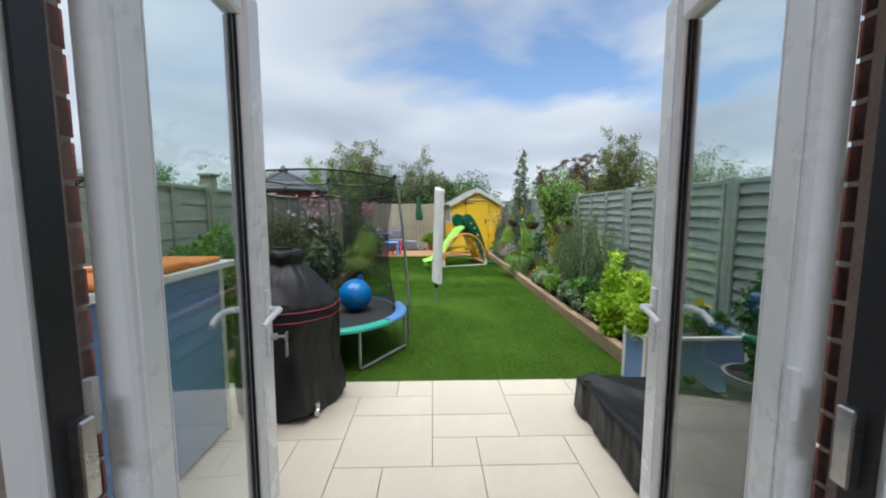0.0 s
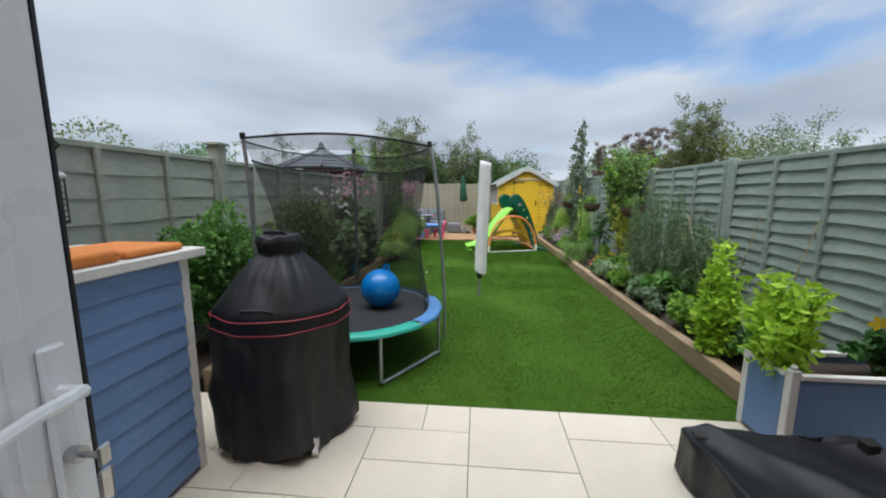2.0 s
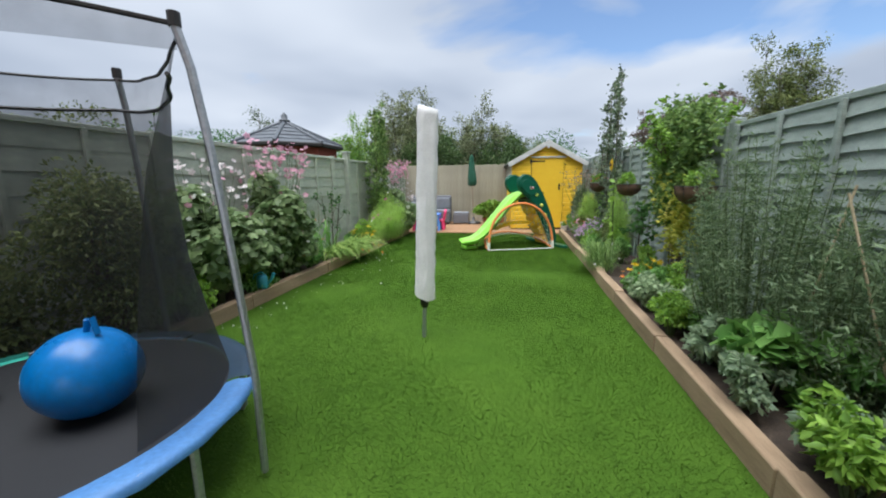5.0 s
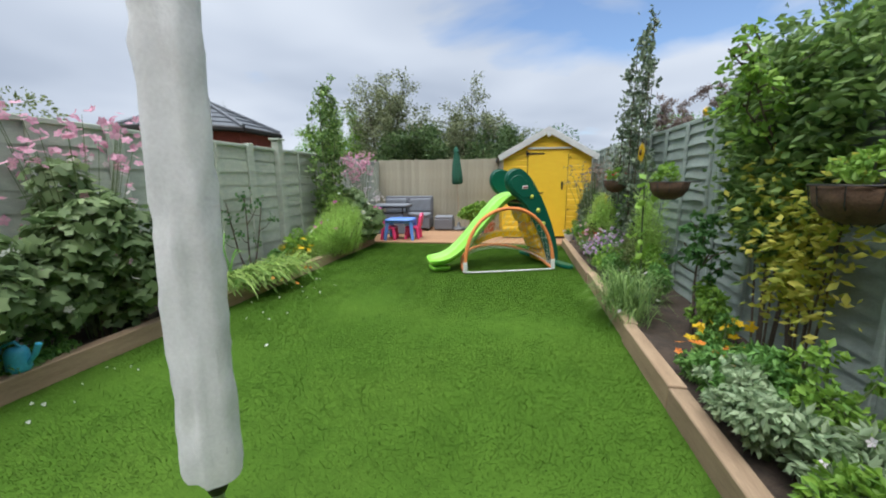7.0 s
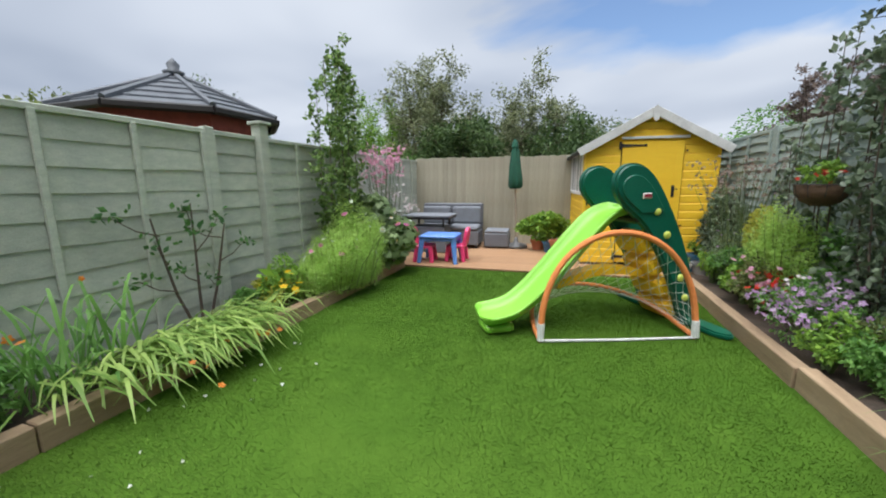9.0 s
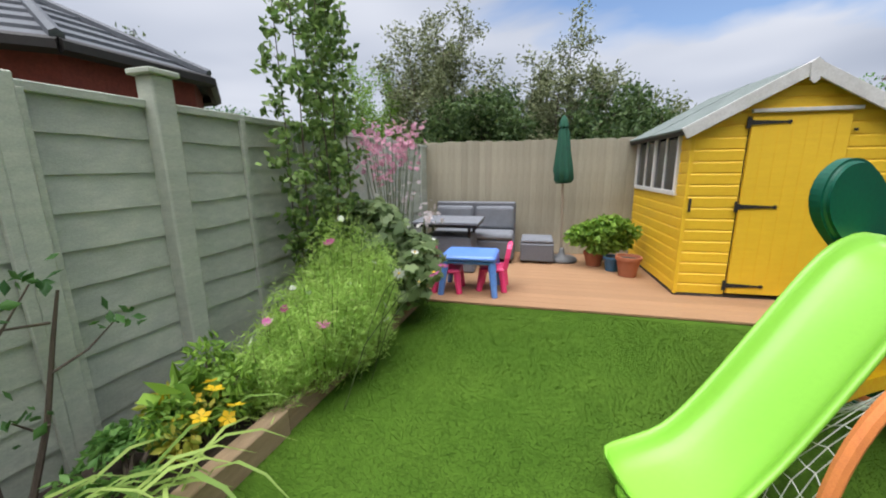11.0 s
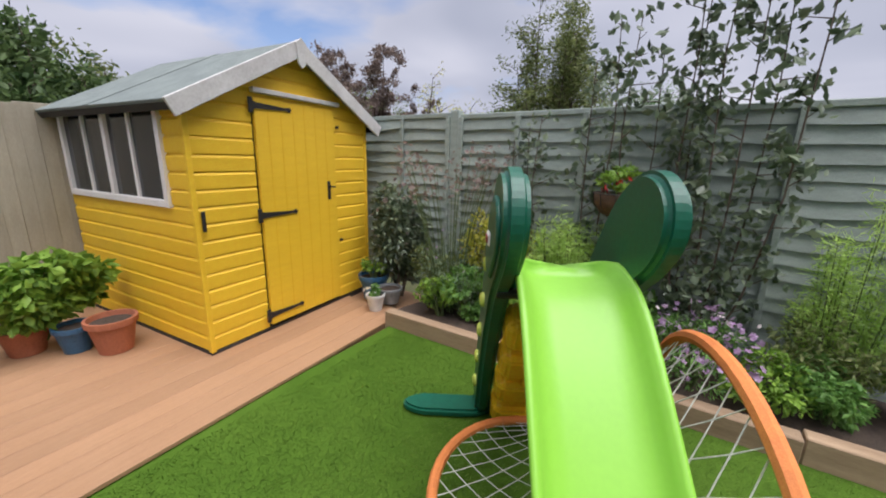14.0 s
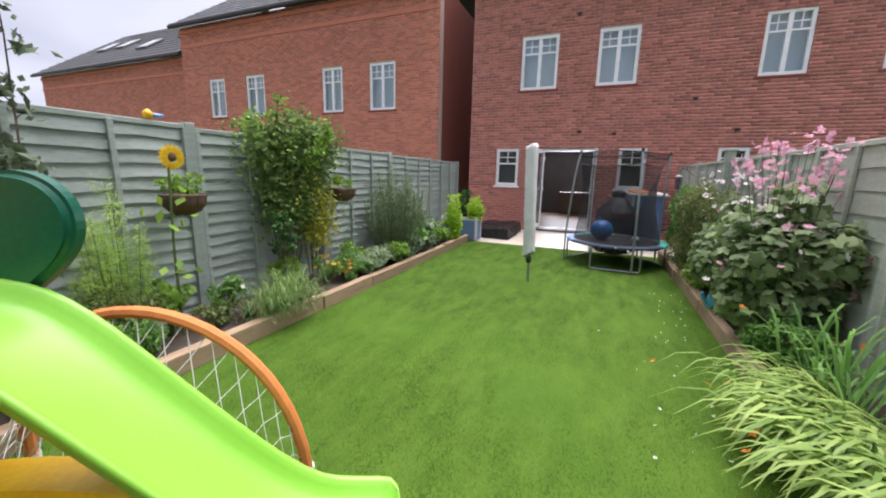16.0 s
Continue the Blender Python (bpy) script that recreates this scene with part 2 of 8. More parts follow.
M_IRON = surf("black_iron", (0.022, 0.020, 0.018), None, 20, 0.6, 0.3)
M_YELLOW = surf("yellow_painted_board", (0.88, 0.57, 0.025), (0.82, 0.51, 0.02), 5, 0.55, 0.35, 60, stretch=(0.7, 0.7, 5), dirt=0.22, dirt_col=(0.60, 0.32, 0.01), vary=0.05)
M_FELT = surf("grey_green_roof_felt", (0.21, 0.25, 0.23), (0.15, 0.18, 0.17), 5, 0.9, 0.8, 160)
M_BARGE = surf("weathered_white_paint", (0.66, 0.66, 0.64), (0.52, 0.52, 0.50), 6, 0.7, 0.3, 60, dirt=0.35, dirt_col=(0.42, 0.40, 0.36))
M_LIME = surf("lime_plastic", (0.235, 0.54, 0.05), (0.225, 0.52, 0.047), 3, 0.38, 0.0, 50)
M_GREEN_PL = surf("dark_green_plastic", (0.005, 0.105, 0.06), (0.004, 0.085, 0.05), 3, 0.38, 0.04, 50)
M_YELLOW_PL = surf("yellow_plastic", (0.88, 0.52, 0.008), (0.8, 0.45, 0.006), 3, 0.4, 0.04, 50)
M_ORANGE_FAB = surf("orange_sleeve", (0.72, 0.24, 0.06), (0.6, 0.19, 0.05), 20, 0.75, 0.3, 200)
M_WHITE_FAB = surf("white_webbing", (0.72, 0.72, 0.70), None, 20, 0.8, 0.3, 200)
M_NETCORD = surf("pale_net_cord", (0.62, 0.64, 0.56), None, 20, 0.8, 0.2)
M_TNET = net_mat("black_safety_net", (0.014, 0.015, 0.016), 0.33)
M_TNET_THIN = net_mat("thin_black_net", (0.012, 0.013, 0.014), 0.60)
M_MAT = surf("black_jump_mat", (0.022, 0.023, 0.026), (0.015, 0.016, 0.018), 30, 0.7, 0.3, 300)
M_TEAL = surf("teal_pad", (0.05, 0.42, 0.32), (0.04, 0.36, 0.27), 5, 0.45, 0.15, 60)
M_BLUEPAD = surf("blue_pad", (0.10, 0.26, 0.55), (0.08, 0.2, 0.45), 5, 0.45, 0.15, 60)
M_NAVYPAD = surf("navy_pad", (0.02, 0.05, 0.09), None, 5, 0.5, 0.15, 60)
M_BALL = surf("blue_vinyl_ball", (0.008, 0.17, 0.48), (0.007, 0.14, 0.42), 4, 0.3, 0.05, 50)
M_COVER = surf("black_polyester_cover", (0.0095, 0.0098, 0.0115), (0.006, 0.0062, 0.0075), 5, 0.48, 0.5, 220, spec=0.45)
M_REDPIPE = surf("red_piping", (0.28, 0.022, 0.042), None, 20, 0.6, 0.2)
M_BARBLUE = surf("blue_painted_cladding", (0.17, 0.28, 0.50), (0.14, 0.235, 0.42), 4, 0.6, 0.35, 60, stretch=(0.6, 0.6, 5), dirt=0.2, dirt_col=(0.2, 0.28, 0.43), vary=0.05)
M_GREYBLUE = surf("slate_blue_paint", (0.165, 0.265, 0.46), (0.135, 0.22, 0.39), 4, 0.6, 0.3, 60, dirt=0.2, dirt_col=(0.10, 0.15, 0.26))
M_WHITEWOOD = surf("white_painted_timber", (0.80, 0.785, 0.75), (0.71, 0.695, 0.655), 5, 0.6, 0.3, 60, dirt=0.25, dirt_col=(0.55, 0.51, 0.45))
M_ORANGE = surf("orange_cloth", (0.75, 0.26, 0.05), (0.62, 0.2, 0.04), 8, 0.7, 0.4, 90)
M_RATTAN = surf("grey_rattan", (0.17, 0.18, 0.20), (0.095, 0.10, 0.115), 60, 0.6, 0.9, 160)
M_CUSHION = surf("grey_cushion", (0.20, 0.215, 0.24), (0.16, 0.17, 0.19), 9, 0.85, 0.4, 120)
M_BLUE_PL = surf("blue_plastic", (0.14, 0.30, 0.74), (0.12, 0.26, 0.66), 4, 0.38, 0.03, 60)
M_PINK_PL = surf("pink_plastic", (0.80, 0.055, 0.20), (0.72, 0.05, 0.17), 4, 0.38, 0.03, 60)
M_PARASOL = surf("bottle_green_canvas", (0.015, 0.10, 0.055), (0.01, 0.07, 0.04), 8, 0.8, 0.4, 150)
M_POLEWOOD = surf("grey_brown_pole", (0.33, 0.27, 0.20), None, 8, 0.7, 0.3)
M_GREYPLASTIC = surf("grey_plastic", (0.15, 0.155, 0.16), None, 6, 0.5, 0.1)
M_TERRA = surf("terracotta", (0.42, 0.15, 0.075), (0.34, 0.12, 0.06), 6, 0.85, 0.3, 80)
M_WHITEPOT = surf("white_glazed_pot", (0.75, 0.74, 0.70), None, 5, 0.4, 0.1)
M_GREYPOT = surf("grey_stone_pot", (0.25, 0.26, 0.26), (0.19, 0.2, 0.2), 6, 0.8, 0.3)
M_BLUEPOT = surf("blue_glazed_pot", (0.04, 0.13, 0.24), None, 5, 0.3, 0.1)
M_COIR = surf("brown_coir", (0.13, 0.075, 0.04), (0.08, 0.045, 0.025), 25, 0.95, 1.0, 120)
M_CANVAS = surf("white_cover_cloth", (0.75, 0.75, 0.73), (0.63, 0.63, 0.62), 6, 0.75, 0.4, 90, dirt=0.35, dirt_col=(0.48, 0.49, 0.49))
M_BARK = surf("grey_brown_bark", (0.13, 0.10, 0.075), (0.08, 0.06, 0.045), 12, 0.95, 0.9, 70, stretch=(3, 3, 0.6))
M_STEM = surf("green_stem", (0.11, 0.16, 0.05), (0.08, 0.11, 0.04), 12, 0.8, 0.3)
M_CANBLUE = surf("light_blue_plastic", (0.10, 0.50, 0.72), None, 5, 0.4, 0.05)
M_BAMBOO = surf("pale_cane", (0.46, 0.38, 0.24), None, 9, 0.7, 0.3)
L_DARK = leaf_mat("dark_leaf", (0.047, 0.130, 0.038), (0.130, 0.284, 0.070))
L_MID = leaf_mat("mid_leaf", (0.10, 0.235, 0.052), (0.265, 0.49, 0.12))
L_LIGHT = leaf_mat("light_leaf", (0.140, 0.280, 0.042), (0.350, 0.560, 0.084))
L_LIME = leaf_mat("lime_leaf", (0.351, 0.567, 0.041), (0.608, 0.837, 0.095))
L_FEATHER = leaf_mat("feathery_leaf", (0.32, 0.52, 0.09), (0.64, 0.86, 0.24), through_light=0.5)
L_ANEMONE = leaf_mat("anemone_leaf", (0.090, 0.150, 0.055), (0.32, 0.42, 0.19))
L_SILVER = leaf_mat("grey_green_leaf", (0.186, 0.274, 0.164), (0.372, 0.481, 0.285))
L_OLIVE = leaf_mat("olive_leaf", (0.115, 0.165, 0.05), (0.30, 0.345, 0.125))
L_RUST = leaf_mat("purple_brown_leaf", (0.17, 0.125, 0.115), (0.32, 0.25, 0.20))
L_ROSEMARY = leaf_mat("rosemary_needle", (0.085, 0.145, 0.065), (0.27, 0.36, 0.19))
L_WILLOW = leaf_mat("silver_olive_leaf", (0.095, 0.125, 0.050), (0.42, 0.46, 0.25))
L_VINE = leaf_mat("honeysuckle_leaf", (0.080, 0.160, 0.042), (0.31, 0.45, 0.13))
L_SAGE = leaf_mat("sage_leaf", (0.22, 0.32, 0.17), (0.47, 0.58, 0.34))
L_PEAR = leaf_mat("grey_dark_leaf", (0.075, 0.115, 0.065), (0.27, 0.34, 0.21), 0.35, 0.3, 0.6)
L_HEDGE = leaf_mat("deep_green_leaf", (0.035, 0.075, 0.025), (0.17, 0.26, 0.085))
L_AUTUMN = leaf_mat("yellow_green_leaf", (0.350, 0.420, 0.052), (0.735, 0.665, 0.123))
L_STRAP = leaf_mat("strap_leaf", (0.15, 0.27, 0.05), (0.42, 0.56, 0.15))
F_PINK = leaf_mat("pink_petal", (0.62, 0.28, 0.40), (0.80, 0.48, 0.58))
F_PALE = leaf_mat("pale_petal", (0.70, 0.58, 0.60), (0.82, 0.78, 0.78))
F_WHITE = leaf_mat("white_petal", (0.70, 0.72, 0.66), (0.85, 0.85, 0.82))
F_YELLOW = leaf_mat("yellow_petal", (0.80, 0.50, 0.01), (0.90, 0.66, 0.03))
F_ORANGE = leaf_mat("orange_petal", (0.78, 0.20, 0.02), (0.85, 0.34, 0.06))
F_PURPLE = leaf_mat("purple_petal", (0.40, 0.23, 0.45), (0.66, 0.47, 0.69))
F_MAGENTA = leaf_mat("magenta_petal", (0.72, 0.08, 0.42), (0.80, 0.22, 0.56))
F_RED = leaf_mat("red_petal", (0.6, 0.03, 0.02), (0.75, 0.08, 0.05))
F_BROWN = leaf_mat("seed_head", (0.09, 0.045, 0.02), (0.2, 0.11, 0.05))

# ---- mesh helpers ----


def part(name, bm, material, parent=None, label="", smooth=False):
    me = bpy.data.meshes.new(name)
    if smooth:
        for fc in bm.faces:
            fc.smooth = True
    bm.to_mesh(me)
    bm.free()
    me.materials.append(material)
    ob = new(name, me)
    if parent is not None:
        ob.parent = parent
    if label:
        ob["label"] = label
    return ob


def share(name, me, m, parent):
    ob = new(name, me)
    ob.parent = parent
    ob.matrix_basis = m
    return ob


def thing(name, m, label, category, group="", kind=""):
    ob = new(name)
    ob.empty_display_size = 0.1
    ob.matrix_basis = m
    return tagged(ob, label, category, group, kind)


def structure(ob, label="", category=""):
    return tagged(ob, label, category, kind="structure")


def box(bm, x0, x1, y0, y1, z0, z1, bevel=0.0, m=None):
    vs = bmesh.ops.create_cube(bm, size=1.0)["verts"]
    for v in vs:
        v.co = Vector((x0 + (v.co.x + 0.5) * (x1 - x0), y0 + (v.co.y + 0.5) * (y1 - y0), z0 + (v.co.z + 0.5) * (z1 - z0)))
    if bevel:
        es = list({e for v in vs for e in v.link_edges})
        vs = list({v for f in bmesh.ops.bevel(bm, geom=es, offset=bevel, segments=1, affect="EDGES")["faces"] for v in f.verts} | {v for v in vs if v.is_valid})
    if m is not None:
        bmesh.ops.transform(bm, matrix=m, verts=vs)
    return vs


def boxed(x0, x1, y0, y1, z0, z1, bevel=0.0, m=None):
    bm = bmesh.new()
    box(bm, x0, x1, y0, y1, z0, z1, bevel, m)
    return bm


def tube(bm, pts, r, n=8, r_end=None, closed=False):
    """A round bar along a line of points."""
    pts = [Vector(p) for p in pts]
    r_end = r if r_end is None else r_end
    rings = []
    count = len(pts)
    side = None
    for i, p in enumerate(pts):
        a = pts[(i - 1) % count] if closed or i else p
        b = pts[(i + 1) % count] if closed or i < count - 1 else p
        d = (b - a).normalized()
        ref = side if side is not None else (Vector((0, 0, 1)) if abs(d.z) < 0.9 else Vector((1, 0, 0)))
        x = (ref - d * ref.dot(d))
        x = x.normalized() if x.length > 1e-6 else d.orthogonal().normalized()
        side = x
        y = d.cross(x)
        rad = r + (r_end - r) * i / max(1, count - 1)
        rings.append([bm.verts.new(p + (x * math.cos(k * math.tau / n) + y * math.sin(k * math.tau / n)) * rad) for k in range(n)])
    for i in range(count if closed else count - 1):
        u, w = rings[i], rings[(i + 1) % count]
        for k in range(n):
            bm.faces.new((u[k], u[(k + 1) % n], w[(k + 1) % n], w[k]))
    if not closed:
        bm.faces.new(rings[0][::-1])
        bm.faces.new(rings[-1])
    return bm


def tubed(pts, r, n=8, r_end=None, closed=False):
    return tube(bmesh.new(), pts, r, n, r_end, closed)


def lathe(profile, n=24, wob=0.0, cap=True, lobes=0):
    """Turned form from (radius, height) pairs; wob makes it uneven, lobes gives it folds."""
    bm = bmesh.new()
    rings = []
    for i, (r, z) in enumerate(profile):
        ring = []
        for k in range(n):
            a = k * math.tau / n
            q = r * (1 + wob * noise.noise((math.cos(a) * 2, math.sin(a) * 2, z * 3)) + (0.5 * wob * math.cos(lobes * a + z * 2) if lobes else 0))
            ring.append(bm.verts.new((q * math.cos(a), q * math.sin(a), z)))
        rings.append(ring)
    for u, w in zip(rings, rings[1:]):
        for k in range(n):
            bm.faces.new((u[k], u[(k + 1) % n], w[(k + 1) % n], w[k]))
    if cap:
        bm.faces.new(rings[0][::-1])
        bm.faces.new(rings[-1])
    return bm


def slab_poly(bm, pts, thick, m=None):
    """A flat outline in x, z pulled to a thickness along y."""
    a = [bm.verts.new((x, -thick / 2, z)) for x, z in pts]
    b = [bm.verts.new((x, thick / 2, z)) for x, z in pts]
    bm.faces.new(a); bm.faces.new(b[::-1])
    for i in range(len(pts)):
        j = (i + 1) % len(pts)
        bm.faces.new((a[j], a[i], b[i], b[j]))
    if m is not None:
        bmesh.ops.transform(bm, matrix=m, verts=a + b)
    return bm


def round_edges(bm, off=0.01, seg=2, angle=0.6):
    es = [e for e in bm.edges if len(e.link_faces) == 2 and e.calc_face_angle(0) > angle]
    bmesh.ops.bevel(bm, geom=es, offset=off, segments=seg, affect="EDGES")
    return bm


# ---- foliage: many small leaves, built in one go ----
RNG = np.random.default_rng(7)


def leaf_mesh(name, centres, sizes, normals=None, slim=0.5, droop=0.3, fold=0.18):
    """Leaves as folded diamonds at the centres, each two quads."""
    k = len(centres)
    d = RNG.normal(size=(k, 3))
    if normals is not None:
        d = d * 0.55 + normals
    d[:, 2] -= droop
    d /= np.linalg.norm(d, axis=1, keepdims=True)
    s = np.cross(d, RNG.normal(size=(k, 3)))
    s /= np.linalg.norm(s, axis=1, keepdims=True) + 1e-9
    u = np.cross(s, d)
    L = sizes[:, None]
    tip, base = centres + d * L * 0.5, centres - d * L * 0.5
    mid = centres - u * L * fold
    le, ri = centres + s * L * 0.5 * slim, centres - s * L * 0.5 * slim
    v = np.stack([base, le, tip, ri, mid], 1).reshape(-1, 3)
    i = np.arange(k)[:, None] * 5
    f = np.stack([i + [0, 4, 2, 1], i + [0, 3, 2, 4]], 1).reshape(-1, 4)
    me = bpy.data.meshes.new(name)
    me.vertices.add(len(v)); me.vertices.foreach_set("co", v.ravel())
    me.loops.add(f.size); me.loops.foreach_set("vertex_index", f.ravel().astype(np.int32))
    me.polygons.add(len(f)); me.polygons.foreach_set("loop_start", np.arange(0, f.size, 4, dtype=np.int32))
    me.update(calc_edges=True)
    return me


def strap_mesh(name, roots, tips, widths, arch=0.5, steps=5):
    """Long arching blades from root to tip."""
    k = len(roots)
    t = np.linspace(0, 1, steps)[None, :, None]
    mid = (roots + tips) / 2
    mid[:, 2] = np.maximum(roots[:, 2], tips[:, 2]) + arch * np.linalg.norm(tips - roots, axis=1)
    p = (1 - t) ** 2 * roots[:, None] + 2 * t * (1 - t) * mid[:, None] + t ** 2 * tips[:, None]
    d = tips - roots
    s = np.stack([-d[:, 1], d[:, 0], np.zeros(k)], 1)
    s /= np.linalg.norm(s, axis=1, keepdims=True) + 1e-9
    w = widths[:, None, None] * (np.sin(np.pi * (0.12 + 0.86 * t)) ** 0.7) * 0.5
    a, b = p - s[:, None] * w, p + s[:, None] * w
    v = np.stack([a, b], 2).reshape(-1, 3)
    base = np.arange(k)[:, None] * steps * 2
    f = []
    for j in range(steps - 1):
        f.append(base + [2 * j, 2 * j + 1, 2 * j + 3, 2 * j + 2])
    f = np.stack(f, 1).reshape(-1, 4)
    me = bpy.data.meshes.new(name)
    me.vertices.add(len(v)); me.vertices.foreach_set("co", v.ravel())
    me.loops.add(f.size); me.loops.foreach_set("vertex_index", f.ravel().astype(np.int32))
    me.polygons.add(len(f)); me.polygons.foreach_set("loop_start", np.arange(0, f.size, 4, dtype=np.int32))
    me.update(calc_edges=True)
    return me


def link_mesh(name, me, material, parent, label=""):
    me.materials.append(material)
    ob = new(name, me)
    if parent is not None:
        ob.parent = parent
    if label:
        ob["label"] = label
    return ob


def palmate_mesh(name, centres, size, normals, lobes=5):
    """Broad lobed leaves: a fan of points round each centre, the notches pulled in."""
    k = len(centres)
    n = normals * 0.8 + RNG.normal(size=(k, 3)) * 0.45 + np.array([0, 0, 0.55])
    n /= np.linalg.norm(n, axis=1, keepdims=True)
    a = np.cross(n, RNG.normal(size=(k, 3))); a /= np.linalg.norm(a, axis=1, keepdims=True) + 1e-9
    b = np.cross(n, a)
    s = (size * RNG.uniform(0.6, 1.2, k))[:, None]
    m = 2 * lobes + 1
    vs = [centres]
    for j in range(m):
        t = math.tau * (0.08 + 0.84 * j / (m - 1))
        r = (0.56 if j % 2 else 0.40) * (1.0 + 0.22 * math.cos(t - math.pi))
        vs.append(centres + (a * math.cos(t) + b * math.sin(t)) * s * r - n * s * (0.10 if j % 2 else 0.03))
    v = np.stack(vs, 1).reshape(-1, 3)
    i = np.arange(k)[:, None] * (m + 1)
    f = np.stack([i + np.array([0, j, j + 1]) for j in range(1, m)], 1).reshape(-1, 3)
    me = bpy.data.meshes.new(name)
    me.vertices.add(len(v)); me.vertices.foreach_set("co", v.ravel())
    me.loops.add(f.size); me.loops.foreach_set("vertex_index", f.ravel().astype(np.int32))
    me.polygons.add(len(f)); me.polygons.foreach_set("loop_start", np.arange(0, f.size, 3, dtype=np.int32))
    me.update(calc_edges=True)
    return me


def clump_points(k, size, clumps, hollow=0.35, lift=0.5):
    """Points gathered on a handful of ragged clumps inside a box of that size, standing on z = 0."""
    size = np.array(size)
    c = RNG.uniform(-1, 1, (clumps * 3, 3))
    c = c[np.linalg.norm(c, axis=1) < 1][:clumps]
    r = RNG.uniform(0.22, 0.45, len(c))
    w = r ** 2 / (r ** 2).sum()
    pick = RNG.choice(len(c), k, p=w)
    d = RNG.normal(size=(k, 3)); d /= np.linalg.norm(d, axis=1, keepdims=True)
    rad = r[pick] * RNG.uniform(hollow, 1.1, k) ** 0.6
    p = c[pick] * 0.72 + d * rad[:, None]
    out = p * size / 2
    out[:, 2] += size[2] * lift
    out[:, 2] = np.maximum(out[:, 2], 0.01)
    return out, d, c * 0.72 * size / 2 + np.array([0, 0, size[2] * lift])


def shrub(name, at, size, leaves, leaf, material, label, category="shrub", clumps=14, slim=0.5, droop=0.3, stem=M_BARK, stems=6, flowers=None, group="", crown="foliage", lift=0.5, flower_top=True, lobed=False):
    """A bush: stems from the ground into its clumps, a crown of leaves, and flowers (material, count, size, label)."""
    ob = thing(name, pose(*at), label, category, group)
    p, d, c = clump_points(leaves, size, clumps, lift=lift)
    bm = bmesh.new()
    for q in c[:stems]:
        tube(bm, [(q[0] * 0.15, q[1] * 0.15, -0.02), (q[0] * 0.5, q[1] * 0.5, q[2] * 0.55), tuple(q)], 0.012 + 0.006 * size[2], 5, 0.004)
    if stems:
        tagged(part("stem", bm, stem, ob), kind="stuff")
    link_mesh(crown, palmate_mesh(crown, p, leaf, d) if lobed else leaf_mesh(crown, p, RNG.uniform(0.6, 1.25, leaves) * leaf, d, slim, droop), material, ob)
    for fm, k, fs, fl in flowers or ():
        fp, fd, _ = clump_points(k * 3, size, clumps, hollow=0.9, lift=lift)
        if flower_top:
            fp = fp[np.argsort(-fp[:, 2] - 0.6 * np.linalg.norm(fp[:, :2], axis=1))][:k * 2]
        fp = fp[RNG.permutation(len(fp))[:k]] * np.array([1.05, 1.05, 1.04])
        tagged(link_mesh("bloom", bloom_mesh("bloom", fp, fs), fm, ob, fl), kind="stuff")
    return ob


def bloom_mesh(name, centres, size, petals=5):
    """Open blooms: a ring of petals at each place."""
    k = len(centres)
    n = RNG.normal(size=(k, 3)) * 0.7 + np.array([0, 0, 0.7])
    n /= np.linalg.norm(n, axis=1, keepdims=True)
    a = np.cross(n, RNG.normal(size=(k, 3))); a /= np.linalg.norm(a, axis=1, keepdims=True) + 1e-9
    b = np.cross(n, a)
    s = size * RNG.uniform(0.7, 1.2, (k, 1))
    vs, fs = [], []
    for j in range(petals):
        t0, t1, t2 = (math.tau * (j + o) / petals for o in (0.06, 0.5, 0.94))
        vs += [centres, centres + (a * math.cos(t0) + b * math.sin(t0)) * s * 0.38 + n * s * 0.05, centres + (a * math.cos(t1) + b * math.sin(t1)) * s * 0.55 + n * s * 0.1, centres + (a * math.cos(t2) + b * math.sin(t2)) * s * 0.38 + n * s * 0.05]
    v = np.stack(vs, 1).reshape(-1, 3)
    i = np.arange(k)[:, None] * 4 * petals
    f = np.stack([i + np.array([0, 1, 2, 3]) + 4 * j for j in range(petals)], 1).reshape(-1, 4)
    me = bpy.data.meshes.new(name)
    me.vertices.add(len(v)); me.vertices.foreach_set("co", v.ravel())
    me.loops.add(f.size); me.loops.foreach_set("vertex_index", f.ravel().astype(np.int32))
    me.polygons.add(len(f)); me.polygons.foreach_set("loop_start", np.arange(0, f.size, 4, dtype=np.int32))
    me.update(calc_edges=True)
    return me


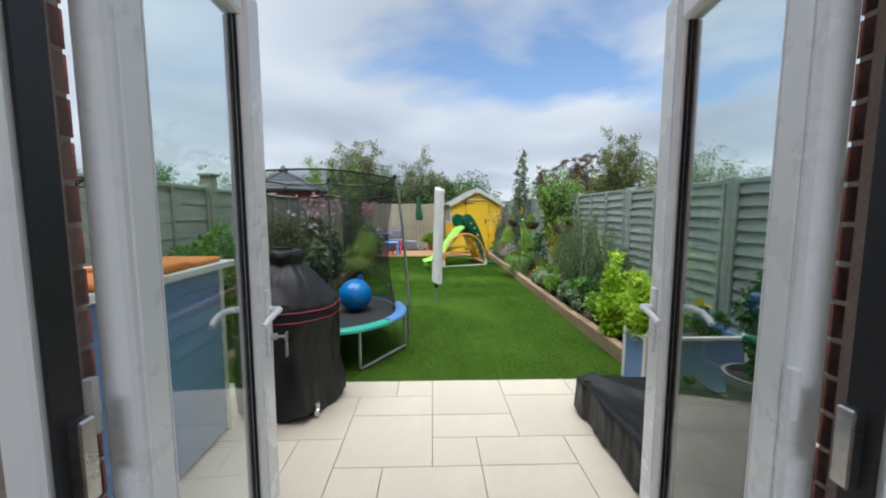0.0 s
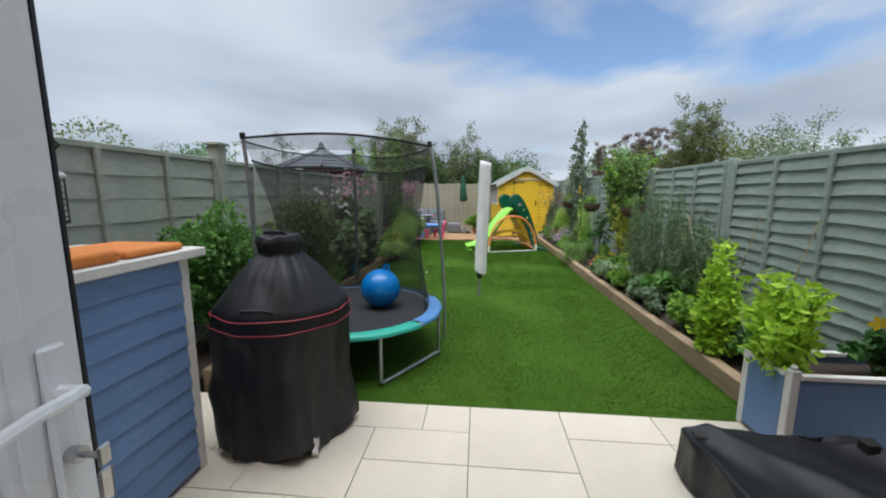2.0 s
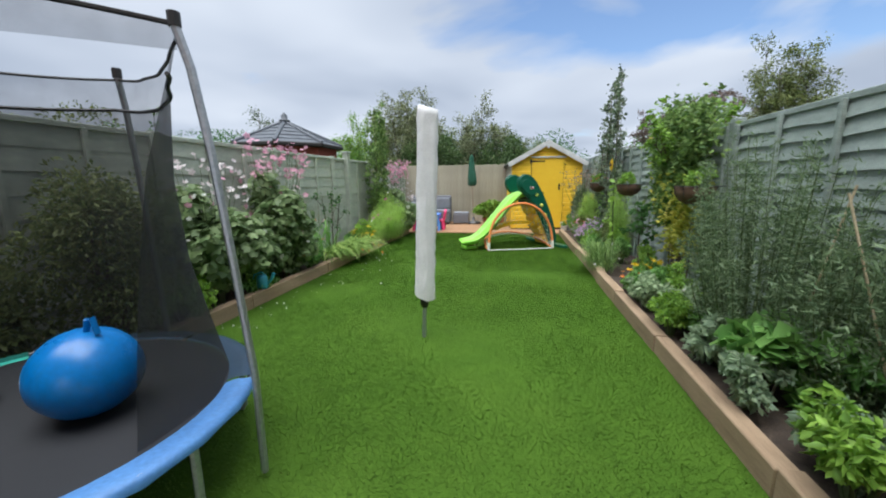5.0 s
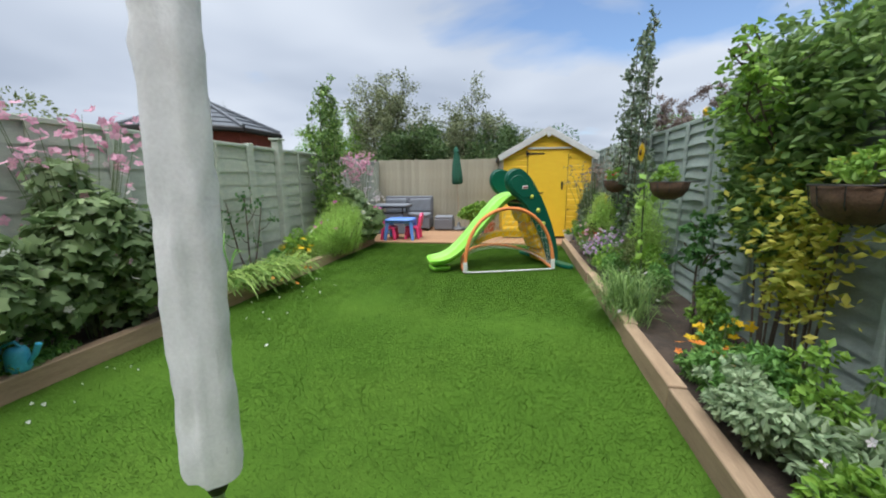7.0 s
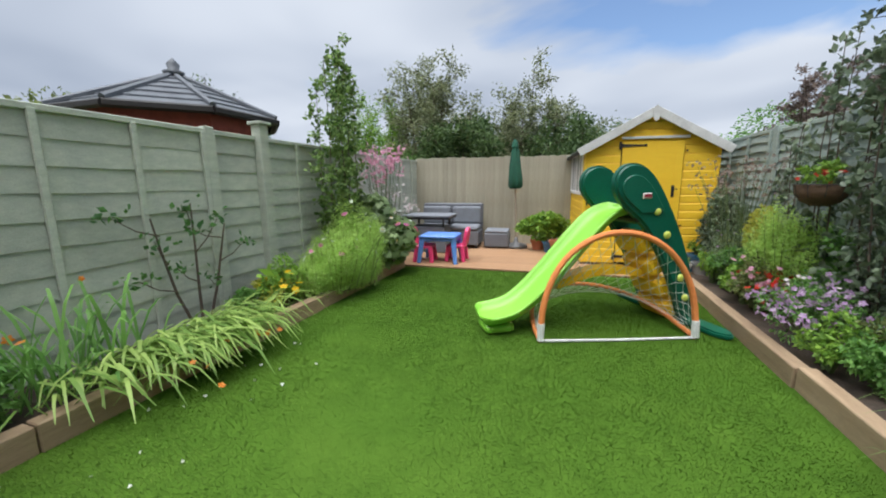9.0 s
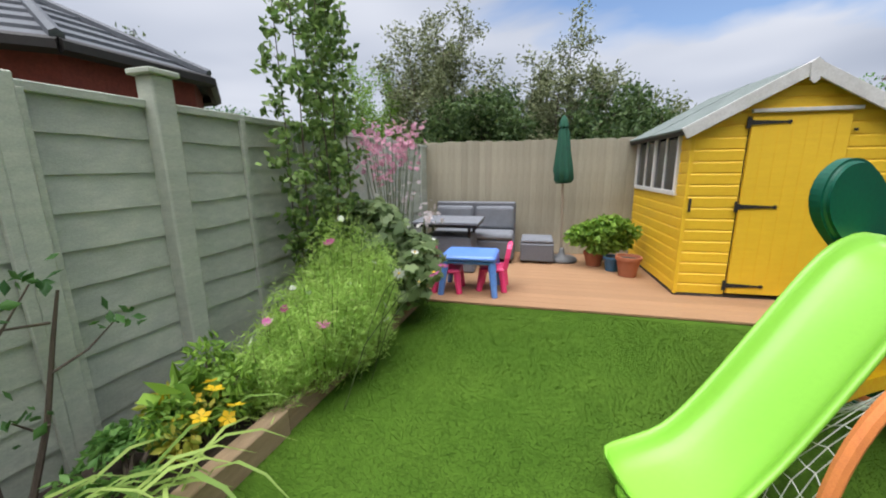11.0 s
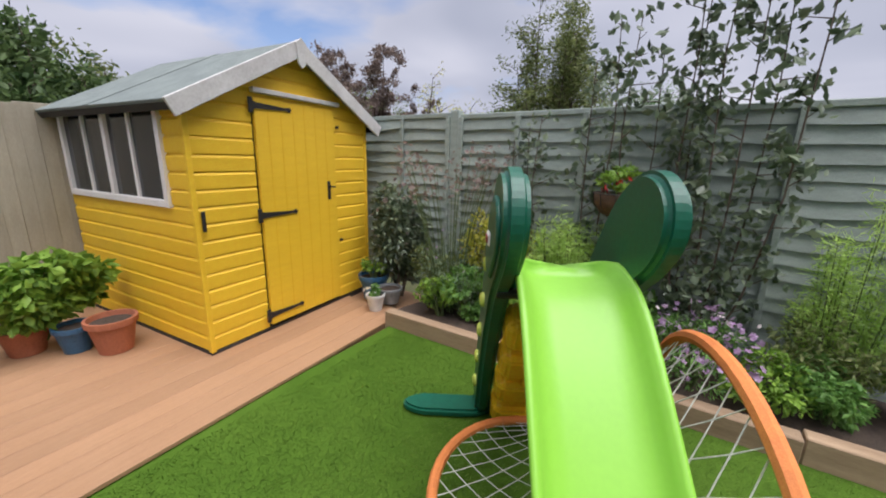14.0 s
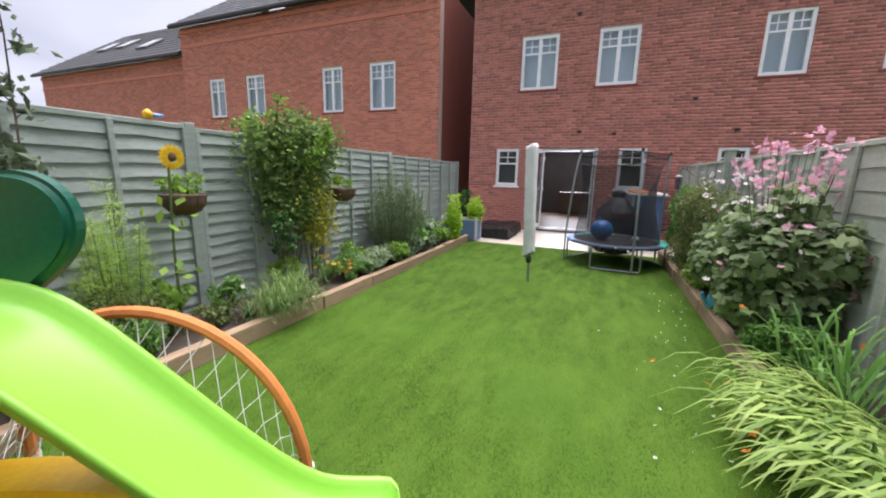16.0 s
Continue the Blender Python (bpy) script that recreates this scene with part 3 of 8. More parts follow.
def tree(name, at, height, spread, leaves, leaf, material, label, trunk=0.12, bare=0.25, limbs=16, lean=0.0, slim=0.5, clumps_per=3, category="tree"):
    """Tapered trunk, limbs that fork, and leaf clumps round the twig ends."""
    ob = thing(name, pose(*at), label, category)
    rnd = random.Random(int(at[0] * 31 + at[1] * 17) + int(height * 100))
    bm = bmesh.new()
    top = Vector((lean, lean * 0.4, height * 0.9))
    line = [Vector((0, 0, -0.05))] + [top * f + Vector((rnd.uniform(-1, 1), rnd.uniform(-1, 1), 0)) * 0.05 * spread for f in (0.25, 0.5, 0.75)] + [top]
    tube(bm, line, trunk, 8, trunk * 0.18)
    ends = []
    for i in range(limbs):
        f = bare + (1 - bare) * (i + rnd.random()) / limbs
        s = top * f
        ang = i * 2.4 + rnd.uniform(-0.4, 0.4)
        reach = spread * 0.5 * (1.15 - 0.65 * f) * rnd.uniform(0.65, 1.15)
        e = s + Vector((math.cos(ang) * reach, math.sin(ang) * reach, reach * rnd.uniform(0.35, 1.0)))
        mid = s.lerp(e, 0.5) + Vector((0, 0, -0.06 * reach))
        tube(bm, [s, mid, e], trunk * 0.35 * (1.1 - f), 5, 0.006)
        for _ in range(clumps_per):
            ends.append(s.lerp(e, rnd.uniform(0.45, 1.1)) + Vector((rnd.uniform(-1, 1), rnd.uniform(-1, 1), rnd.uniform(-0.7, 1))) * 0.16 * spread)
    part("trunk", bm, M_BARK, ob)
    ends.append(top * 1.04)
    c = np.array([tuple(e) for e in ends])
    pick = RNG.integers(0, len(c), leaves)
    r = RNG.uniform(0.06, 0.14, len(c)) * spread
    d = RNG.normal(size=(leaves, 3)); d /= np.linalg.norm(d, axis=1, keepdims=True)
    p = c[pick] + d * (r[pick] * RNG.uniform(0.15, 1.15, leaves))[:, None] * np.array([1, 1, 0.85])
    link_mesh("crown", leaf_mesh("crown", p, RNG.uniform(0.6, 1.3, leaves) * leaf, d, slim, 0.35), material, ob)
    return ob


# unseen fill lamp added before the windowless back wall to brighten the doorway
room_light = new("room_fill_light", bpy.data.lights.new("room_fill_light", "AREA"))
room_light.data.shape, room_light.data.size, room_light.data.size_y, room_light.data.energy = "RECTANGLE", 1.8, 1.2, 45
room_light.data.color = (0.92, 0.96, 1.0)
room_light.matrix_world = look((0.2, -4.12, 1.5), (0.2, 0, 1.3))
# ---- ground, lawn, patio, deck ----
FACADE = 0.6
bm = boxed(-150, 150, -150, 150, -0.30, -0.06)
ground = structure(part("ground", bm, M_GROUND), "rough grassy ground beyond the fences", "ground")

bm = bmesh.new()
bmesh.ops.create_grid(bm, x_segments=40, y_segments=96, size=0.5)
for v in bm.verts:
    v.co = Vector((0.025 + v.co.x * 3.94, 7.88 + v.co.y * 9.52 + (0.06 * v.co.x if v.co.y > 0.49 else 0), 0))
    v.co.z = -0.004 + 0.006 * noise.noise(v.co * 0.9)
lawn = structure(part("lawn", bm, M_TURF, smooth=True), "bright green artificial turf lawn", "lawn")

k = 460000
q = RNG.uniform(0, 1, (k, 2)) ** np.array([1.0, 1.0])
bx, by = -1.94 + q[:, 0] * 3.93, 3.14 + q[:, 1] * 9.42
lz = RNG.uniform(0.006, 0.012, k)
ang, ln = RNG.normal(-math.pi / 2, 0.8, k), RNG.uniform(0.005, 0.013, k)
w = RNG.uniform(0.0016, 0.0030, k)
root = np.stack([bx, by, np.full(k, -0.004)], 1)
sd = np.stack([-np.sin(ang), np.cos(ang), np.zeros(k)], 1) * w[:, None]
tip = root + np.stack([np.cos(ang) * ln, np.sin(ang) * ln, lz], 1)
v = np.stack([root - sd, root + sd, tip], 1).reshape(-1, 3)
me = bpy.data.meshes.new("turf_blades")
me.vertices.add(len(v)); me.vertices.foreach_set("co", v.ravel())
me.loops.add(3 * k); me.loops.foreach_set("vertex_index", np.arange(3 * k, dtype=np.int32))
me.polygons.add(k); me.polygons.foreach_set("loop_start", np.arange(0, 3 * k, 3, dtype=np.int32))
me.update(calc_edges=True)
me.materials.append(M_BLADE)
tagged(new("turf_blades", me), "short soft blades of the green artificial turf", "turf", kind="stuff")

# patio: one grouted bed, slabs on a 0.295 m module
patio = structure(part("patio", boxed(-2.6, 3.3, FACADE - 0.02, 3.15, -0.08, -0.008), M_GROUT), "cream slab patio with dark grey joints", "patio")
MX, MY, PX, PY = 0.297, 0.286, 0.012, 3.15
SLABS = [(-1, 0, 1, 1), (-3, 0, 2, 1), (-2, 1, 2, 1), (-2, 2, 2, 2), (0, 0, 2, 2), (0, 2, 2, 1), (0, 3, 1, 1), (1, 3, 2, 1),
         (2, 0, 2, 1), (2, 1, 2, 2), (4, 0, 2, 1), (3, 3, 2, 2), (1, 4, 2, 2), (-1, 4, 2, 2), (-2, 4, 1, 1), (-4, 1, 2, 2), (-3, 3, 1, 2), (-5, 3, 2, 2), (4, 1, 2, 2)]
taken = {(i + a, j + b) for i, j, cw, ch in SLABS for a in range(cw) for b in range(ch)}
rnd = random.Random(5)
for j in range(9):
    for i in range(-9, 11):
        if (i, j) in taken:
            continue
        for cw, ch in rnd.sample([(2, 2), (3, 2), (2, 1), (1, 1), (1, 2)], 5) + [(1, 1)]:
            cells = {(i + a, j + b) for a in range(cw) for b in range(ch)}
            if not cells & taken and i + cw <= 11 and j + ch <= 9:
                SLABS.append((i, j, cw, ch)); taken |= cells
                break
slab_meshes = {}
for i, j, cw, ch in SLABS:
    if (cw, ch) not in slab_meshes:
        b = boxed(0.0025, cw * MX - 0.0025, -ch * MY + 0.0025, -0.0025, -0.03, 0.0, 0.0015)
        me = bpy.data.meshes.new("slab"); b.to_mesh(me); b.free(); me.materials.append(M_SLAB)
        slab_meshes[(cw, ch)] = me
    x0, y0 = PX + i * MX, PY - j * MY
    if y0 - ch * MY > FACADE - 0.28:
        share("slab", slab_meshes[(cw, ch)], pose(x0, y0, rnd.uniform(-0.0006, 0.0006)), patio)

# deck: boards run with the deck's front edge, turned a little
DECK = pose(-2.0, 12.46, 0, 0, 0, 3.6)
deck = structure(part("deck", boxed(-0.7, 4.75, 0.02, 2.75, -0.06, 0.0), M_DECK), "tan composite deck boards across the end of the garden", "deck")
deck.matrix_basis = DECK
b = boxed(0, 4.9, 0.0012, 0.1438, 0.004, 0.028, 0.002)
me = bpy.data.meshes.new("deck_board"); b.to_mesh(me); b.free(); me.materials.append(M_DECK)
for i in range(19):
    share("deck_board", me, pose(-0.7 + 0.02 * (i % 3), 0.145 * i, 0), deck)

# timber sleepers edging the beds
def sleeper_row(name, x, y0, y1, cuts, label):
    row = structure(thing(name, pose(x, 0, 0), label, "bed edging"))
    ys = [y0, *cuts, y1]
    for a, c in zip(ys, ys[1:]):
        b = boxed(-0.05, 0.05, 0.004, c - a - 0.004, -0.06, 0.14 + rnd.uniform(-0.006, 0.01), 0.006)
        for v in b.verts:
            v.co += noise.noise_vector(v.co * 3 + Vector((a, x, 0))) * 0.004
        ob = part("sleeper", b, M_SLEEPER, row)
        ob.matrix_basis = pose(rnd.uniform(-0.012, 0.012), a, 0, 0, 0, rnd.uniform(-0.4, 0.4))


sleeper_row("bed_edging_right", 1.965, 3.2, 12.72, [4.6, 6.0, 7.2, 8.15, 9.9, 11.4], "pale pine sleepers edging the planted bed")
sleeper_row("bed_edging_left", -1.965, 3.2, 12.42, [4.9, 6.4, 8.05, 9.1, 10.3, 11.5], "weathered pine sleepers edging the flower bed")
for nm, x0, x1 in (("bed_soil_right", 2.0, 3.0), ("bed_soil_left", -2.75, -2.02)):
    bm = bmesh.new()
    bmesh.ops.create_grid(bm, x_segments=16, y_segments=140, size=0.5)
    for v in bm.verts:
        v.co = Vector(((x0 + x1) / 2 + v.co.x * (x1 - x0), 7.95 + v.co.y * 9.5, 0.085))
        v.co.z += 0.035 * noise.noise(v.co * 4) + 0.015 * noise.noise(v.co * 15)
    structure(part(nm, bm, M_SOIL, smooth=True), "dark bare soil of the planted bed", "soil")

# ---- fences ----
def lap_boards(length, count=4, h=0.17, deep=0.02, wave=1.0):
    out = []
    for s in range(count):
        b = bmesh.new()
        n = 16
        rows = []
        for i in range(n + 1):
            x = length * i / n
            wav = wave * (0.016 * noise.noise((x * 2.2 + s * 9, s * 3.1, 0)) + 0.006 * noise.noise((x * 7 + s, 2, s)))
            wav2 = 0.008 * noise.noise((x * 1.8 + s * 5, 7.3, s))
            rows.append([b.verts.new(p) for p in ((x, deep + wav2, wav), (x, 0.004, h), (x, -0.004, h), (x, deep - 0.011 + wav2, wav))])
        for u, w2 in zip(rows, rows[1:]):
            for k2 in range(4):
                b.faces.new((u[k2], u[(k2 + 1) % 4], w2[(k2 + 1) % 4], w2[k2]))
        b.faces.new(rows[0][::-1]); b.faces.new(rows[-1])
        me = bpy.data.meshes.new("board"); b.to_mesh(me); b.free()
        out.append(me)
    return out


def lap_fence(name, x, turn, starts, step, height, material, label, boards, h, post_w=0.09, batten=2, lift=lambda y: 0.0, deep=0.02, wave=1.0):
    fence = structure(thing(name, pose(0, 0, 0), label, "fence"))
    length = step - post_w
    meshes = lap_boards(length, 6, h * 1.18, deep, wave)
    for me in meshes:
        me.materials.append(material)
    post_me = bpy.data.meshes.new("post"); b = boxed(-post_w / 2, post_w / 2, -0.045, 0.045, -0.1, height + 0.02, 0.006); b.to_mesh(post_me); b.free(); post_me.materials.append(material)
    cap_me = bpy.data.meshes.new("capping"); b = boxed(0, length, -0.03, 0.035, -0.022, 0.022, 0.005); b.to_mesh(cap_me); b.free(); cap_me.materials.append(material)
    bat_me = bpy.data.meshes.new("batten"); b = boxed(-0.02, 0.02, deep + 0.002, deep + 0.030, 0.02, height - 0.03, 0.003); b.to_mesh(bat_me); b.free(); bat_me.materials.append(material)
    for y in starts:
        dz = lift(y)
        base = pose(x(y), y, dz, 0, 0, turn)
        share("post", post_me, base, fence)
        p0 = base @ pose(post_w / 2, 0, 0)
        share("capping", cap_me, p0 @ pose(0, 0, height - 0.022), fence)
        for i in range(boards):
            z = 0.03 + (height - 0.06 - h) * i / (boards - 1)
            share("board", meshes[rnd.randrange(6)], p0 @ pose(0, 0.004, z, 0, 0, 0), fence)
        for i in range(batten + 2):
            share("batten", bat_me, p0 @ pose(0.02 + (length - 0.04) * i / (batten + 1), 0, 0), fence)
    return fence


lap_fence("fence_right", lambda y: 2.84 - 0.012 * (y - 5), 90, [1.55 + 1.83 * i for i in range(8)], 1.83, 1.82, M_FENCE_R, "sage green lapped timber fence with wavy boards", 16, 0.112, lift=lambda y: 0.0 + 0.009 * max(0, y - 3), deep=0.036, wave=1.3)
lap_fence("fence_left", lambda y: -2.52 - 0.018 * (y - 3), -90, [2.45 + 1.83 * i for i in range(8)], 1.83, 1.78, M_FENCE_L, "olive painted lapped timber fence", 10, 0.175, lift=lambda y: 0.02, deep=0.015, wave=0.8)
fl = bpy.data.objects["fence_left"]
b = boxed(-0.06, 0.06, -0.06, 0.06, 0, 1.92, 0.008)
box(b, -0.085, 0.085, -0.085, 0.085, 1.92, 1.95, 0.006)
for py in (4.28, 10.4):
    fl_post = part("capped_post", b.copy(), M_FENCE_L, fl)
    fl_post.matrix_basis = pose(-2.50 - 0.018 * (py - 3), py, 0)
b.free()

# upright-board fence across the end
BACK = pose(-2.75, 14.96, 0, 0, 0, 4.0)
back = structure(thing("fence_back", BACK, "weathered beige close-boarded timber fence", "fence"))
b = boxed(0, 0.118, 0.0, 0.014, 0.04, 1.84, 0.003)
for v in b.verts:
    if v.co.x > 0.06:
        v.co.y -= 0.006
me = bpy.data.meshes.new("board"); b.to_mesh(me); b.free(); me.materials.append(M_FENCE_B)
for i in range(56):
    share("board", me, pose(i * 0.102, rnd.uniform(-0.003, 0.003), rnd.uniform(-0.012, 0.012), 0, rnd.uniform(-0.3, 0.3), 0), back)
for z in (0.3, 1.0, 1.6):
    part("rail", boxed(0, 5.72, 0.016, 0.06, z, z + 0.08, 0.005), M_FENCE_B, back)
for i in range(4):
    part("post", boxed(i * 1.9, i * 1.9 + 0.09, 0.061, 0.15, 0, 1.84, 0.005), M_FENCE_B, back)

# ---- house fronts ----
def wall_with_holes(name, x0, x1, z0, z1, y0, y1, holes, material, label):
    xs = sorted({x0, x1, *[v for h in holes for v in h[:2] if x0 < v < x1]})
    b = bmesh.new()
    for a, c in zip(xs, xs[1:]):
        cuts = sorted((h[2], h[3]) for h in holes if h[0] <= a + 1e-6 and h[1] >= c - 1e-6)
        z = z0
        for lo, hi in cuts + [(z1, z1)]:
            if lo > z + 1e-6:
                box(b, a, c, y0, y1, z, lo)
            z = max(z, hi)
    return structure(part(name, b, material), label, "wall")


def brick_boxes(rows):
    """Many bricks in one mesh: rows of (x0, x1, y0, y1, z0, z1); y1 is the face."""
    r = np.array(rows)
    corner = np.array([[0, 1, 0], [1, 1, 0], [1, 1, 1], [0, 1, 1], [0, 0, 0], [1, 0, 0], [1, 0, 1], [0, 0, 1]])
    lo, hi = r[:, [0, 2, 4]], r[:, [1, 3, 5]]
    v = lo[:, None] + corner[None] * (hi - lo)[:, None]
    quads = np.array([[0, 3, 2, 1], [3, 7, 6, 2], [0, 1, 5, 4], [1, 2, 6, 5], [0, 4, 7, 3]])
    f = (np.arange(len(r))[:, None, None] * 8 + quads[None]).reshape(-1, 4)
    me = bpy.data.meshes.new("bricks")
    me.vertices.add(v.size // 3); me.vertices.foreach_set("co", v.ravel())
    me.loops.add(f.size); me.loops.foreach_set("vertex_index", f.ravel().astype(np.int32))
    me.polygons.add(len(f)); me.polygons.foreach_set("loop_start", np.arange(0, f.size, 4, dtype=np.int32))
    me.update(calc_edges=True)
    return me


def brick_rows(x0, x1, z0, z1, y, holes, proud=0.006):
    rows = []
    n = int((z1 - z0) / 0.075)
    for i in range(n):
        za, zb = z0 + i * 0.075, z0 + i * 0.075 + 0.065
        spans = [(x0, x1)]
        for h in holes:
            if h[2] < zb - 0.02 and h[3] > za + 0.02:
                spans = [s for a, c in spans for s in ((a, min(c, h[0])), (max(a, h[1]), c)) if s[1] - s[0] > 0.03]
        for a, c in spans:
            x = a - (0.1125 if i % 2 else 0.0)
            while x < c:
                s, e = max(x, a), min(x + 0.215, c)
                if e - s > 0.03:
                    rows.append((s, e, y - 0.02, y + proud + rnd.uniform(-0.0015, 0.0015), za, zb))
                x += 0.225
    return rows


WINDOWS = [(0.54, 1.48, 3.755, 5.07, 2), (-1.32, -0.41, 3.755, 5.07, 2), (-4.54, -3.70, 3.74, 5.04, 2), (-6.6, -5.7, 3.74, 5.04, 2),
           (1.41, 2.04, 1.23, 2.24, 1), (-1.75, -1.12, 1.23, 2.24, 1), (-3.81, -3.21, 1.23, 2.24, 1)]
DOOR_X0, DOOR_X1, DOOR_Z0, DOOR_Z1 = -0.62, 0.80, 0.09, 2.25
HOLES = [w4[:4] for w4 in WINDOWS] + [(DOOR_X0, DOOR_X1, -0.1, DOOR_Z1)]
HX0, HX1, EAVE = -8.0, 2.84, 6.9
house_wall = wall_with_holes("wall_south", HX0, HX1, -0.1, EAVE, FACADE - 0.28, FACADE - 0.004, HOLES, M_MORTAR, "red brick garden wall of the house")
rows = brick_rows(HX0, HX1, 0.0, EAVE, FACADE - 0.004, HOLES)
near = [r for r in rows if -1.5 < r[0] < 1.6 and r[4] < 2.4][:300]
near_keys = set(near)
bricks = new("bricks", brick_boxes([r for r in rows if r not in near_keys]))
bricks.data.materials.append(M_BRICK); bricks.parent = house_wall
tagged(bricks, kind="stuff")
brick_me = {}
for r in near:
    key = round(r[1] - r[0], 3)
    if key not in brick_me:
        brick_me[key] = brick_boxes([(0, r[1] - r[0], 0, 0.026, 0, 0.065)]); brick_me[key].materials.append(M_BRICK)
    share("brick", brick_me[key], pose(r[0], r[2], r[4]), house_wall)
side = wall_with_holes("wall_east", -9.0, FACADE - 0.29, -0.1, EAVE, 0, 0.28, [], M_MORTAR, "red brick side wall of the house")
side.matrix_basis = pose(HX1, 0, 0, 0, 0, 90)


def window(name, x0, x1, z0, z1, lights, y, label, up=True):
    win = structure(thing(name, pose((x0 + x1) / 2, y, z0), label, "window"))
    hw, hh = (x1 - x0) / 2, z1 - z0
    b = bmesh.new()
    for a in ((-hw, hw, -0.07, 0.012, 0, 0.075), (-hw, hw, -0.07, 0.012, hh - 0.075, hh), (-hw, -hw + 0.075, -0.07, 0.012, 0.075, hh - 0.075), (hw - 0.075, hw, -0.07, 0.012, 0.075, hh - 0.075)):
        box(b, *a, 0.006)
    part("window_frame", b, M_UPVC, win)
    if lights == 2:
        part("mullion", boxed(-0.045, 0.045, -0.065, 0.006, 0.061, hh - 0.061, 0.005), M_UPVC, win)
    zt = hh * 0.68 if lights == 2 else hh * 0.6
    part("transom", boxed(-hw + 0.061, hw - 0.061, -0.06, 0.002, zt - 0.022, zt + 0.022, 0.004), M_UPVC, win)
    cuts = [(-hw + 0.06, -0.045), (0.045, hw - 0.06)] if lights == 2 else [(-hw + 0.06, hw - 0.06)]
    for a, c in cuts:
        part("glazing_bar", boxed((a + c) / 2 - 0.012, (a + c) / 2 + 0.012, -0.045, -0.02, zt + 0.02, hh - 0.06), M_UPVC, win)
        part("glazing_bar", boxed(a, c, -0.044, -0.019, (zt + hh - 0.06) / 2 - 0.012, (zt + hh - 0.06) / 2 + 0.012), M_UPVC, win)
        for lo, hi in ((0.06, zt - 0.02), (zt + 0.02, hh - 0.06)):
            pane = part("pane", boxed(a, c, -0.034, -0.030, lo, hi), M_PANE, win)
            pane.visible_shadow = False
    # sheet behind the panes: curtain if up, else dark colour for the shaded room
    part("window_backing", boxed(-hw, hw, -0.20, -0.19, 0, hh), M_CURTAIN if up else M_DARKROOM, win)
    part("window_sill", boxed(-hw - 0.05, hw + 0.05, -0.02, 0.05, -0.06, -0.002, 0.006), M_UPVC if lights == 1 else M_SOLDIER, win)
    part("lintel", boxed(-hw - 0.11, hw + 0.11, 0.0, 0.022, hh + 0.09 , hh + 0.165, 0.004), M_SOLDIER, win)
    return win


for i, (x0, x1, z0, z1, n2) in enumerate(WINDOWS):
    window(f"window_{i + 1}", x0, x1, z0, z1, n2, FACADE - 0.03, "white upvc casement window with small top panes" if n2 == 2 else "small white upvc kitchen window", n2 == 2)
house_wall_bits = [(0.1, 5.42), (-2.6, 3.3), (-0.13, 2.62), (-0.95, 2.55), (-3.5, 2.6)]
for x, z in house_wall_bits:
    part("air_vent", boxed(x - 0.05, x + 0.05, FACADE, FACADE + 0.03, z, z + 0.07, 0.004), M_IRON, house_wall, "small dark wall vent")


def pitched_roof(name, x0, x1, y_eave, z_eave, rise, run, material, label, skylights=()):
    ob = structure(thing(name, pose(0, 0, 0), label, "roof"))
    n = max(3, int(run / 0.35))
    b = bmesh.new()
    ca, sa = run / math.hypot(run, rise), rise / math.hypot(run, rise)
    ln = math.hypot(run, rise)
    for i in range(n):
        a, c = ln * i / n, ln * (i + 1) / n + 0.04
        p = [(y_eave - a * ca + 0.03 * sa, z_eave + a * sa + 0.05), (y_eave - c * ca, z_eave + c * sa + 0.012)]
        q = [(p[1][0], p[1][1] - 0.03), (p[0][0], p[0][1] - 0.035)]
        vs = [[b.verts.new((x, yy, zz)) for yy, zz in p + q] for x in (x0, x1)]
        b.faces.new(vs[0]); b.faces.new(vs[1][::-1])
        for k2 in range(4):
            b.faces.new((vs[0][k2], vs[1][k2], vs[1][(k2 + 1) % 4], vs[0][(k2 + 1) % 4]))
    part("tile_course", b, material, ob)
    part("back_slope", slab_poly(bmesh.new(), [(-run * 2, 0), (0, rise), (0, rise - 0.1), (-run * 2, -0.1)], x1 - x0, pose((x0 + x1) / 2, y_eave, z_eave, 0, 0, 0) @ pose(0, -run, 0, 0, 0, 90) @ pose(0, 0, 0)), material, ob)
    part("gutter", boxed(x0, x1, y_eave - 0.02, y_eave + 0.10, z_eave - 0.12, z_eave - 0.01, 0.02), M_IRON, ob)
    for sx, f in skylights:
        mm = pose(sx, y_eave - run * f, z_eave + rise * f + 0.06, -math.degrees(math.atan2(rise, run)), 0, 0)
        part("skylight_frame", boxed(-0.42, 0.42, -0.55, 0.55, 0, 0.08, 0.01, mm), M_GREYPLASTIC, ob)
        part("skylight_pane", boxed(-0.34, 0.34, -0.47, 0.47, 0.081, 0.088, 0, mm), M_SKYPANE, ob)
    return ob


M_SKYPANE = surf("skylight_glass", (0.6, 0.62, 0.66), None, 3, 0.08, 0.0)
pitched_roof("roof_house", HX0 - 0.1, HX1 + 0.15, FACADE + 0.25, EAVE, 3.4, 4.6, M_ROOF, "dark grey tiled roof of the house")

